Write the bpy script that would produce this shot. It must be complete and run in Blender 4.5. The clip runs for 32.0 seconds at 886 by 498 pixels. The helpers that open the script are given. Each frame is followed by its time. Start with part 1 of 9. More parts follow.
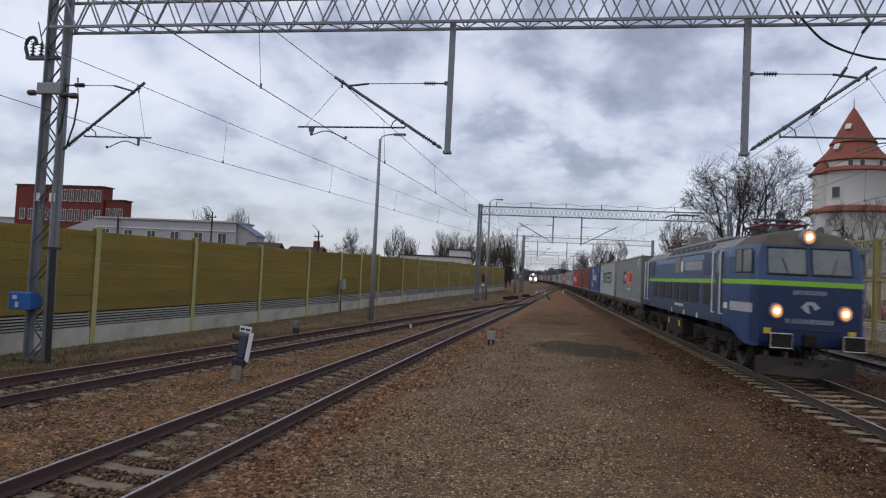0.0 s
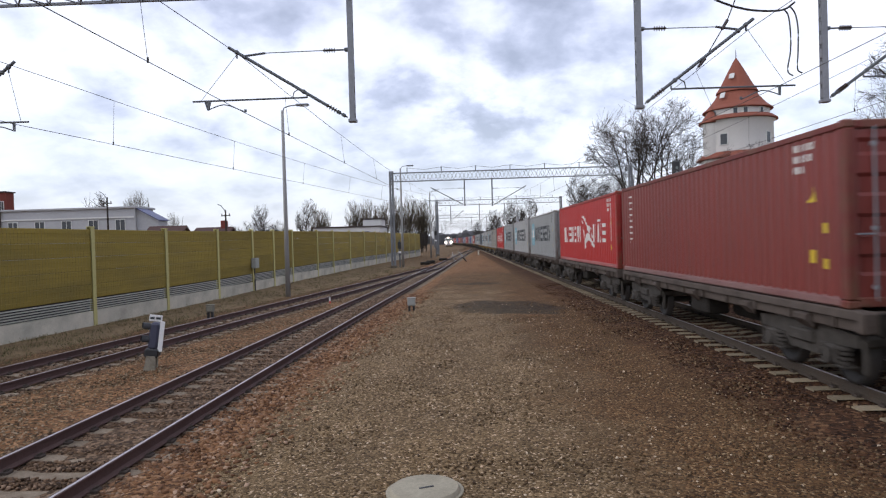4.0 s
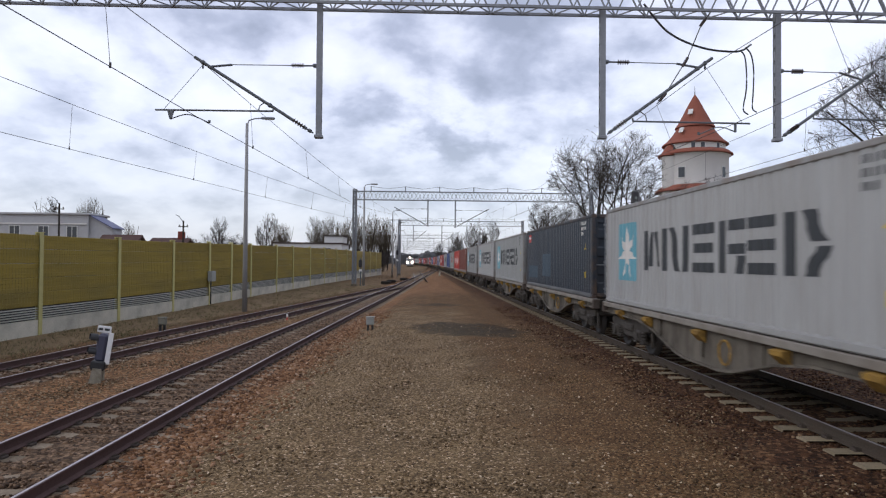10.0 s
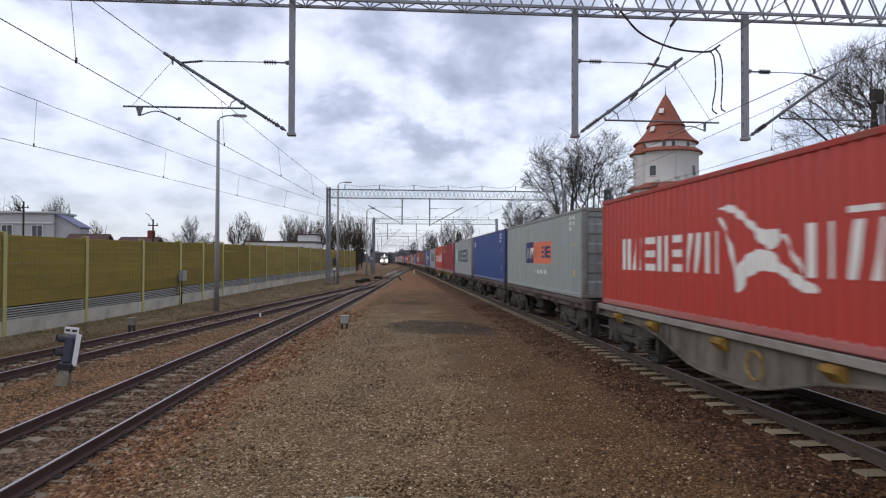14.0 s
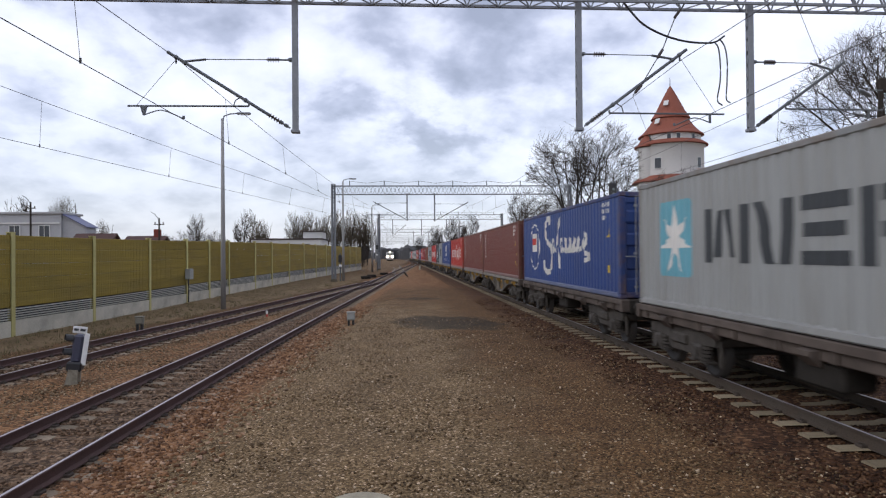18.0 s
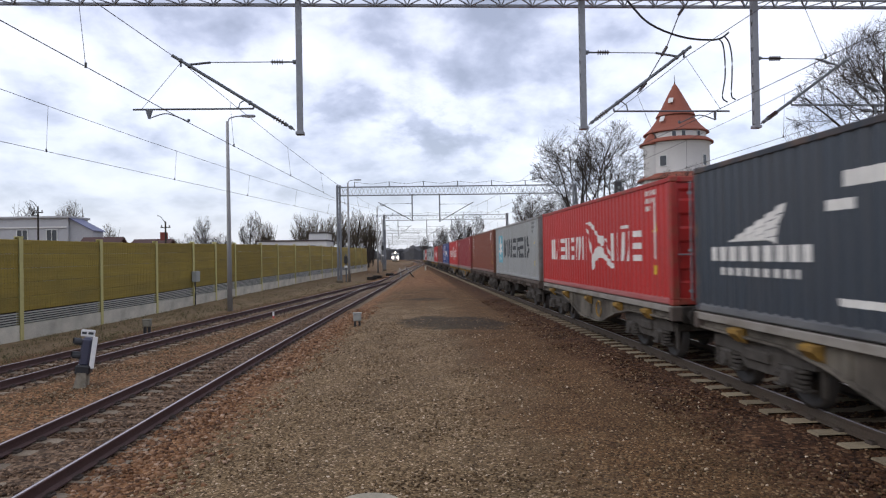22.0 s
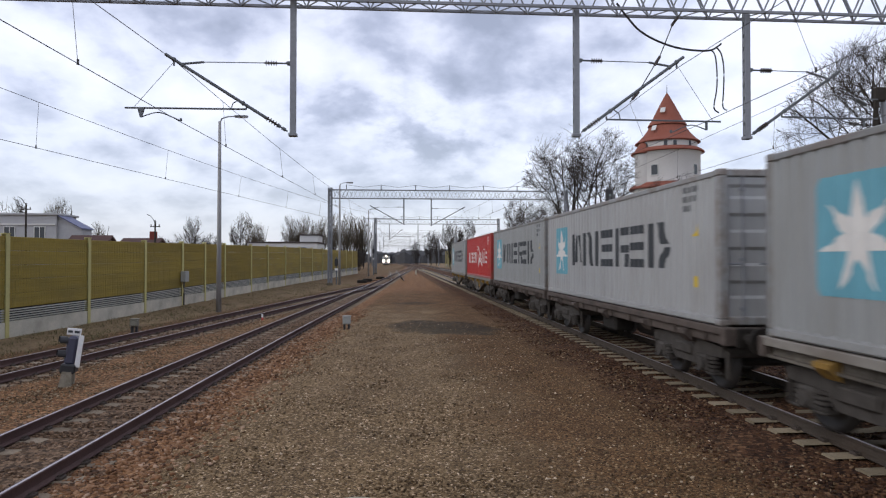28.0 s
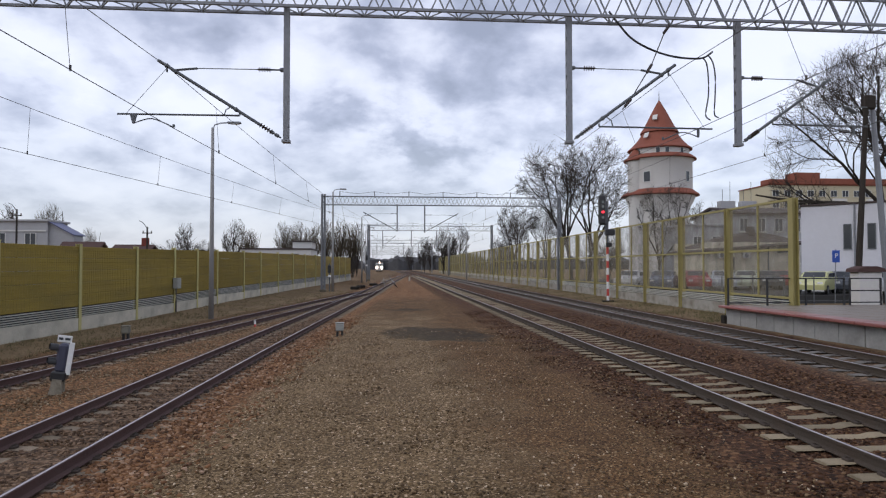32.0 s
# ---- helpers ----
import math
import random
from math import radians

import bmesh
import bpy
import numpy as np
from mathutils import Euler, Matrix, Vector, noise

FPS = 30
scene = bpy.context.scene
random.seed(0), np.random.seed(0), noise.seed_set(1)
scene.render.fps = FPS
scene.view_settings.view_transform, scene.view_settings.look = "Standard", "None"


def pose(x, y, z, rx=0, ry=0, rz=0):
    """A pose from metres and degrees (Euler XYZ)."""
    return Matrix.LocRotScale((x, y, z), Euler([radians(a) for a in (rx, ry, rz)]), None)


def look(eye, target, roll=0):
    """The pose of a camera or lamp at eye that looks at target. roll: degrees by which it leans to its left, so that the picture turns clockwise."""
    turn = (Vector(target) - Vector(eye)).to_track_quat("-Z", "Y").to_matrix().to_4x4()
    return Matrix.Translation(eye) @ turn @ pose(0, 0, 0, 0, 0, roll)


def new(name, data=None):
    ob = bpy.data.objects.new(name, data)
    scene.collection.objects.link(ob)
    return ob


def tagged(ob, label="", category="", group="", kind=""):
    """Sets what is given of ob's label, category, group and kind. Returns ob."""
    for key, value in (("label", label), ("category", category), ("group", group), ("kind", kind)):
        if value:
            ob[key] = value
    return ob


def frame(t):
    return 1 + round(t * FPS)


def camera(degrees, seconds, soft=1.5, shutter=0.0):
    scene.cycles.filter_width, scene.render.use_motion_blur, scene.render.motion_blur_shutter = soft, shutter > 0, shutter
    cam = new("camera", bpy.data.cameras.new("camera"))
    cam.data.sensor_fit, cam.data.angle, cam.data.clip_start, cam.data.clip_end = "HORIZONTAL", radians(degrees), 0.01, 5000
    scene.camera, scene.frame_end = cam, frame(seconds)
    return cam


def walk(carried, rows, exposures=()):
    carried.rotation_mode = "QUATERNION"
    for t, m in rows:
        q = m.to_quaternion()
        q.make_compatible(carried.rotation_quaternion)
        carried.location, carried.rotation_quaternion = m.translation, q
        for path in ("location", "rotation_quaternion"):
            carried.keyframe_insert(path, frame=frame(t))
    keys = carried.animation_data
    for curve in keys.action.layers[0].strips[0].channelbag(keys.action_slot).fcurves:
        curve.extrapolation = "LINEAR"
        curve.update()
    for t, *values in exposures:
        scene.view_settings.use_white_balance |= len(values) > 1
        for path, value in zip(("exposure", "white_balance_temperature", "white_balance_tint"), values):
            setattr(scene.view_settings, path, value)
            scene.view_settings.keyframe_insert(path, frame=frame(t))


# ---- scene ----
# camera: stands on the gravel between two tracks and turns
cam = camera(69.0, 32.0, soft=1.2, shutter=0.22)
EYE = (0.02, 0.0, 2.34)
PATH = [
    (0, 8.98, 2.16, 2.75), (0.5, 8.29, 1.04, 1.18), (1, 3.45, -1.07, -0.1), (1.5, 1.91, -2.4, -0.75), (2, 0.88, -2.94, -0.92),
    (2.5, 1.72, -2.09, -1.39), (3, 2.02, -1.24, -1.54), (3.5, 1.72, -0.94, -1.88), (4, 1.42, -0.69, -1.68), (4.5, 1.01, -0.55, -1.28),
    (6.5, -0.08, -0.08, 0.09), (7, -0.2, 0.18, -0.01), (7.5, -0.25, 0.34, -0.39), (8, -0.4, 0.41, -0.56), (8.5, -0.67, 0.41, -0.28),
    (9, -0.98, 0.65, 0.29), (9.5, -1.41, 0.94, 0.46), (10, -2.01, 1.1, 0.47), (10.5, -2.65, 1.11, 0.5), (11, -3.22, 1.08, 0.8),
    (11.5, -3.67, 1.04, 0.87), (12, -3.97, 1.04, 0.66), (12.5, -4.17, 1.04, 0.36), (13, -4.22, 0.98, 0.42), (13.5, -4.26, 1, 0.44),
    (14, -4.28, 0.95, 0.22), (14.5, -4.28, 0.89, 0.15), (16.5, -3.98, 0.4, 0.05), (17, -3.98, 0.38, 0.06), (17.5, -3.9, 0.48, -0.23),
    (18, -3.8, 0.54, -0.46), (18.5, -3.66, 0.61, -0.45), (19, -3.51, 0.65, -0.43), (19.5, -3.43, 0.71, -0.41), (20, -3.42, 0.67, -0.51),
    (20.5, -3.45, 0.63, -0.62), (21, -3.52, 0.57, -1.08), (21.5, -3.43, 0.53, -1.24), (22, -3.31, 0.56, -1.02), (22.5, -3.15, 0.57, -0.9),
    (23, -3.09, 0.62, -0.8), (23.5, -3.04, 0.65, -0.75), (24, -3.08, 0.63, -0.73), (24.5, -3.14, 0.63, -0.67), (25, -3.25, 0.56, -0.21),
    (25.5, -3.42, 0.63, -0.17), (27.5, -4, 0.88, -0.02), (28, -4.12, 0.95, 0.01), (28.5, -4.29, 1.06, 0.05), (29, -4.44, 1.26, 0.07),
    (29.5, -4.47, 1.54, -0.35), (30, -4.43, 1.77, -0.4), (30.5, -4.4, 1.92, -0.38), (31, -4.42, 1.82, -0.47), (31.5, -4.42, 1.69, -0.13),
    (32, -4.71, 1.53, 0),
]

walk(cam, [(t, pose(*EYE, 90 + p, 0, w) @ pose(0, 0, 0, 0, 0, r)) for t, w, p, r in PATH], [(0, -0.32), (0.5, -0.27), (1.5, 0.2), (3, 0.34), (4, 0.24), (6, 0.16), (9, 0.03), (14, 0.06), (18, 0.09), (20, 0.15), (24, 0.14), (28, 0.05), (30, 0.02), (32, -0.06)])

# ---- light: bright overcast sky ----
SUN_EL, SUN_AZ = radians(38), radians(250)


def make_world():
    w = bpy.data.worlds.new("overcast_sky")
    scene.world = w
    w.use_nodes = True
    nt = w.node_tree
    nt.nodes.clear()
    N, L = nt.nodes.new, nt.links.new
    out, bg = N("ShaderNodeOutputWorld"), N("ShaderNodeBackground")
    tc, sep = N("ShaderNodeTexCoord"), N("ShaderNodeSeparateXYZ")
    L(tc.outputs["Generated"], sep.inputs[0])
    # cloud layer as a flat sheet overhead: direction divided by its height
    up = N("ShaderNodeMath"); up.operation = "MAXIMUM"; up.inputs[1].default_value = 0.0
    L(sep.outputs["Z"], up.inputs[0])
    add = N("ShaderNodeMath"); add.operation = "ADD"; add.inputs[1].default_value = 0.45
    L(up.outputs[0], add.inputs[0])
    div = N("ShaderNodeVectorMath"); div.operation = "DIVIDE"
    L(tc.outputs["Generated"], div.inputs[0]); L(add.outputs[0], div.inputs[1])
    def cloud(scale, detail, rough, dist, shift, stretch):
        mp = N("ShaderNodeMapping")
        mp.inputs["Location"].default_value = shift
        mp.inputs["Scale"].default_value = stretch
        L(div.outputs[0], mp.inputs[0])
        n = N("ShaderNodeTexNoise")
        n.inputs["Scale"].default_value, n.inputs["Detail"].default_value = scale, detail
        n.inputs["Roughness"].default_value, n.inputs["Distortion"].default_value = rough, dist
        L(mp.outputs[0], n.inputs["Vector"])
        return n.outputs[0]
    big = cloud(2.5, 8, 0.5, 0.2, (3.1, 1.7, 0), (1, 1.0, 0.45))
    small = cloud(7.0, 9, 0.52, 0.15, (0.4, 5.2, 0), (1, 1.0, 0.6))
    def math_(op, a, b=None):
        n = N("ShaderNodeMath"); n.operation = op
        for k, v in ((0, a), (1, b)):
            if isinstance(v, (int, float)):
                n.inputs[k].default_value = v
            elif v is not None:
                L(v, n.inputs[k])
        return n.outputs[0]
    mix = math_("ADD", math_("MULTIPLY", big, 0.62), math_("MULTIPLY", small, 0.38))
    level = math_("ADD", math_("MULTIPLY", math_("SUBTRACT", mix, 0.5), 1.4), CLOUD)
    # the heavy and the bright cloud masses over the line: bearing, height, half width, half height, tilt, weight
    bearing = math_("MULTIPLY", math_("ARCTAN2", sep.outputs["X"], sep.outputs["Y"]), 57.3)
    height = math_("MULTIPLY", math_("ARCSINE", sep.outputs["Z"]), 57.3)
    bearing = math_("ADD", bearing, math_("MULTIPLY", math_("SUBTRACT", cloud(5.5, 6, 0.6, 0.0, (7, 2, 1), (1, 1, 1)), 0.5), 13))
    height = math_("ADD", height, math_("MULTIPLY", math_("SUBTRACT", cloud(6.5, 6, 0.6, 0.0, (1, 9, 4), (1, 1, 1)), 0.5), 9))
    for b0, h0, wide, high, tilt, weight in CLOUDS:
        db, dh = math_("SUBTRACT", bearing, b0), math_("SUBTRACT", height, h0)
        dh = math_("SUBTRACT", dh, math_("MULTIPLY", db, tilt))
        d2 = math_("ADD", math_("POWER", math_("DIVIDE", db, wide), 2), math_("POWER", math_("DIVIDE", dh, high), 2))
        level = math_("ADD", level, math_("MULTIPLY", math_("EXPONENT", math_("MULTIPLY", d2, -1)), weight))
    ramp = N("ShaderNodeValToRGB")
    r = ramp.color_ramp
    r.elements[0].position, r.elements[0].color = 0.34, (0.36, 0.385, 0.5, 1)
    r.elements[1].position, r.elements[1].color = 0.65, (0.98, 1.0, 1.13, 1)
    for p, c in ((0.42, (0.5, 0.53, 0.68, 1)), (0.48, (0.68, 0.71, 0.87, 1)), (0.54, (0.84, 0.87, 1.02, 1))):
        e = r.elements.new(p); e.color = c
    L(level, ramp.inputs[0])
    # brighter, paler band close to the horizon
    low = N("ShaderNodeMapRange")
    low.inputs["From Min"].default_value, low.inputs["From Max"].default_value = 0.0, 0.22
    low.inputs["To Min"].default_value, low.inputs["To Max"].default_value = 0.75, 0.0
    L(sep.outputs["Z"], low.inputs[0])
    hm = N("ShaderNodeMix"); hm.data_type = "RGBA"
    L(low.outputs[0], hm.inputs[0]); L(ramp.outputs[0], hm.inputs[6])
    hm.inputs[7].default_value = (0.58, 0.61, 0.71, 1)
    sky = N("ShaderNodeTexSky"); sky.sky_type = "NISHITA"; sky.sun_disc = False
    sky.sun_elevation, sky.sun_rotation = SUN_EL, SUN_AZ
    bg.inputs["Strength"].default_value = SKY
    sk = N("ShaderNodeMix"); sk.data_type = "RGBA"; sk.inputs[0].default_value = 0.04
    L(hm.outputs[2], sk.inputs[6]); L(sky.outputs[0], sk.inputs[7])
    L(sk.outputs[2], bg.inputs[0]); L(bg.outputs[0], out.inputs[0])


SKY, CLOUD = 0.93, 0.515
CLOUDS = [(-1.5, 12.2, 8, 2.0, -0.45, -0.11), (3.5, 10.2, 5, 1.8, -0.3, -0.1), (8.5, 15.2, 6, 2.8, 0, -0.07), (14, 11.5, 4.5, 2.6, 0, -0.08), (9, 18, 8, 3, 0, -0.03), (21, 13, 9, 5, 0, -0.04), (-33, 21, 7, 2.5, -0.2, -0.05),
          (-22, 19, 6, 2, -0.2, -0.03), (-18, 9, 9, 2, -0.1, -0.02), (1.8, 14.4, 2.5, 1.0, -0.5, 0.07), (10, 9.6, 2.6, 1.0, -0.2, 0.08), (-28, 16, 7, 2.5, -0.5, 0.1), (-4, 20, 7, 3, 0, 0.04), (-16, 16, 7, 3, -0.3, 0.06), (10, 6.5, 4, 1.0, 0, 0.03)]
make_world()
sun_data = bpy.data.lights.new("sun", "SUN")
sun_data.energy, sun_data.angle, sun_data.color = 0.7, radians(30), (1.0, 0.96, 0.9)
sun = new("sun", sun_data)
sun.matrix_world = look((0, 0, 0), (-math.sin(SUN_AZ) * math.cos(SUN_EL), -math.cos(SUN_AZ) * math.cos(SUN_EL), -math.sin(SUN_EL)))


# ---- materials ----
def material(name, base, rough=0.7, metal=0.0, grain=0.0, grain_scale=20.0, stain=0.0, stain_scale=1.2, dark=None, bump=0.0, bump_scale=60.0, vary=0.0, emit=0.0, spec=0.5, stretch=(1, 1, 1)):
    """Procedural surface: base colour with fine grain, wide stains towards a second colour, bump, and a shift from object to object."""
    m = bpy.data.materials.new(name)
    m.use_nodes = True
    nt = m.node_tree
    N, L = nt.nodes.new, nt.links.new
    b = nt.nodes["Principled BSDF"]
    b.inputs["Roughness"].default_value, b.inputs["Metallic"].default_value = rough, metal
    b.inputs["Specular IOR Level"].default_value = spec if rough < 0.68 else min(spec, 0.2)
    tc = N("ShaderNodeTexCoord")
    mp = N("ShaderNodeMapping"); mp.inputs["Scale"].default_value = stretch
    L(tc.outputs["Object"], mp.inputs[0])
    col = N("ShaderNodeRGB"); col.outputs[0].default_value = (*base, 1)
    last = col.outputs[0]
    def noise_(scale, detail, rough_=0.6):
        n = N("ShaderNodeTexNoise")
        n.inputs["Scale"].default_value, n.inputs["Detail"].default_value, n.inputs["Roughness"].default_value = scale, detail, rough_
        L(mp.outputs[0], n.inputs["Vector"])
        return n.outputs[0]
    def blend(fac_from, lo, hi, amount, colour):
        nonlocal last
        mr = N("ShaderNodeMapRange")
        mr.inputs["From Min"].default_value, mr.inputs["From Max"].default_value = lo, hi
        mr.inputs["To Max"].default_value = amount
        L(fac_from, mr.inputs[0])
        mx = N("ShaderNodeMix"); mx.data_type = "RGBA"
        L(mr.outputs[0], mx.inputs[0]); L(last, mx.inputs[6]); mx.inputs[7].default_value = (*colour, 1)
        last = mx.outputs[2]
    dk = dark or tuple(c * 0.45 for c in base)
    if stain:
        blend(noise_(stain_scale, 5), 0.42, 0.72, stain, dk)
    if grain:
        blend(noise_(grain_scale, 6, 0.75), 0.38, 0.68, grain, tuple(c * 0.5 for c in base))
        blend(noise_(grain_scale * 1.7, 4, 0.7), 0.55, 0.75, grain * 0.6, tuple(min(1, c * 1.6) for c in base))
    if vary:
        oi = N("ShaderNodeObjectInfo")
        hs = N("ShaderNodeHueSaturation")
        mr = N("ShaderNodeMapRange"); mr.inputs["To Min"].default_value, mr.inputs["To Max"].default_value = 1 - vary, 1 + vary
        L(oi.outputs["Random"], mr.inputs[0]); L(mr.outputs[0], hs.inputs["Value"]); L(last, hs.inputs["Color"])
        last = hs.outputs[0]
    L(last, b.inputs["Base Color"])
    if bump:
        bp = N("ShaderNodeBump"); bp.inputs["Strength"].default_value, bp.inputs["Distance"].default_value = bump, 0.02
        L(noise_(bump_scale, 5), bp.inputs["Height"]); L(bp.outputs[0], b.inputs["Normal"])
    if emit:
        L(last, b.inputs["Emission Color"]); b.inputs["Emission Strength"].default_value = emit
    return m


def glass(name, tint=(0.8, 0.85, 0.8), rough=0.05, alpha=0.35):
    m = bpy.data.materials.new(name)
    m.use_nodes = True
    nt = m.node_tree
    N, L = nt.nodes.new, nt.links.new
    b = nt.nodes["Principled BSDF"]
    b.inputs["Base Color"].default_value = (*tint, 1)
    b.inputs["Roughness"].default_value = rough
    b.inputs["Specular IOR Level"].default_value = 0.25
    tr, mx = N("ShaderNodeBsdfTransparent"), N("ShaderNodeMixShader")
    n = N("ShaderNodeTexNoise"); n.inputs["Scale"].default_value = 1.5; n.inputs["Detail"].default_value = 5
    tc = N("ShaderNodeTexCoord"); L(tc.outputs["Object"], n.inputs["Vector"])
    mr = N("ShaderNodeMapRange"); mr.inputs["To Min"].default_value, mr.inputs["To Max"].default_value = alpha - 0.12, alpha + 0.12
    mr.inputs["From Min"].default_value, mr.inputs["From Max"].default_value = 0.3, 0.7
    L(n.outputs[0], mr.inputs[0])
    L(mr.outputs[0], mx.inputs[0]); L(tr.outputs[0], mx.inputs[1]); L(b.outputs[0], mx.inputs[2])
    L(mx.outputs[0], nt.nodes["Material Output"].inputs[0])
    return m


M = {
    "rail_side": material("rail_side", (0.075, 0.06, 0.047), 0.75, grain=0.5, grain_scale=30, stain=0.5, dark=(0.085, 0.055, 0.038), bump=0.3),
    "rail_rust": material("rail_rust", (0.1, 0.06, 0.054), 0.75, grain=0.5, grain_scale=30, stain=0.5, dark=(0.06, 0.036, 0.034), bump=0.3),
    "footing": material("footing", (0.16, 0.135, 0.1), 0.9, grain=0.4, stain=0.5, bump=0.3),
    "rail_top": material("rail_top", (0.5, 0.46, 0.47), 0.36, metal=0.9, grain=0.3, grain_scale=40),
    "sleeper": material("sleeper", (0.29, 0.235, 0.155), 0.9, grain=0.5, grain_scale=35, stain=0.6, stain_scale=3, dark=(0.2, 0.155, 0.105), bump=0.4, vary=0.2),
    "sleeper_old": material("sleeper_old", (0.25, 0.2, 0.145), 0.95, grain=0.6, grain_scale=25, stain=0.6, stain_scale=4, dark=(0.09, 0.06, 0.04), bump=0.5, vary=0.25),
    "sleeper_grey": material("sleeper_grey", (0.18, 0.165, 0.15), 0.9, grain=0.5, grain_scale=35, stain=0.6, stain_scale=3, dark=(0.09, 0.075, 0.06), bump=0.4, vary=0.2),
    "clip": material("clip", (0.07, 0.055, 0.045), 0.8, grain=0.4),
    "galv": material("galv", (0.25, 0.26, 0.28), 0.6, metal=0.25, grain=0.35, grain_scale=14, stain=0.35, dark=(0.16, 0.17, 0.18)),
    "galv_dark": material("galv_dark", (0.12, 0.13, 0.14), 0.6, metal=0.3, grain=0.3),
    "wire": material("wire", (0.07, 0.065, 0.06), 0.6, metal=0.5),
    "insulator": material("insulator", (0.05, 0.035, 0.03), 0.35, grain=0.3),
    "fence_panel": material("fence_panel", (0.285, 0.21, 0.042), 0.7, grain=0.4, grain_scale=9, stain=0.9, stain_scale=0.7, dark=(0.17, 0.133, 0.048), bump=0.2, bump_scale=30, vary=0.14, stretch=(0.25, 1, 2.4)),
    "fence_wire": material("fence_wire", (0.34, 0.26, 0.09), 0.7, grain=0.3),
    "fence_post": material("fence_post", (0.48, 0.43, 0.17), 0.6, grain=0.3, grain_scale=12, stain=0.4, dark=(0.3, 0.26, 0.12), vary=0.06),
    "louvre": material("louvre", (0.42, 0.41, 0.35), 0.6, grain=0.35, stain=0.3),
    "concrete": material("concrete", (0.58, 0.545, 0.45), 0.9, grain=0.4, grain_scale=16, stain=0.55, stain_scale=0.9, dark=(0.2, 0.2, 0.17), bump=0.3, vary=0.06),
    "grimy_plinth": material("grimy_plinth", (0.33, 0.31, 0.27), 0.9, grain=0.3, grain_scale=9, stain=0.8, stain_scale=1.3, dark=(0.14, 0.115, 0.08), bump=0.2, vary=0.08),
    "fence_frame": material("fence_frame", (0.33, 0.28, 0.1), 0.6, grain=0.3, stain=0.3, vary=0.05),
    "haze_glass": glass("haze_glass", (0.2, 0.175, 0.13), 0.35, 0.29),
    "white": material("white", (0.75, 0.75, 0.74), 0.55, grain=0.12, stain=0.25, stain_scale=2),
    "black": material("black", (0.02, 0.02, 0.022), 0.5, grain=0.3),
    "red": material("red", (0.5, 0.05, 0.04), 0.5, grain=0.2, stain=0.2),
}


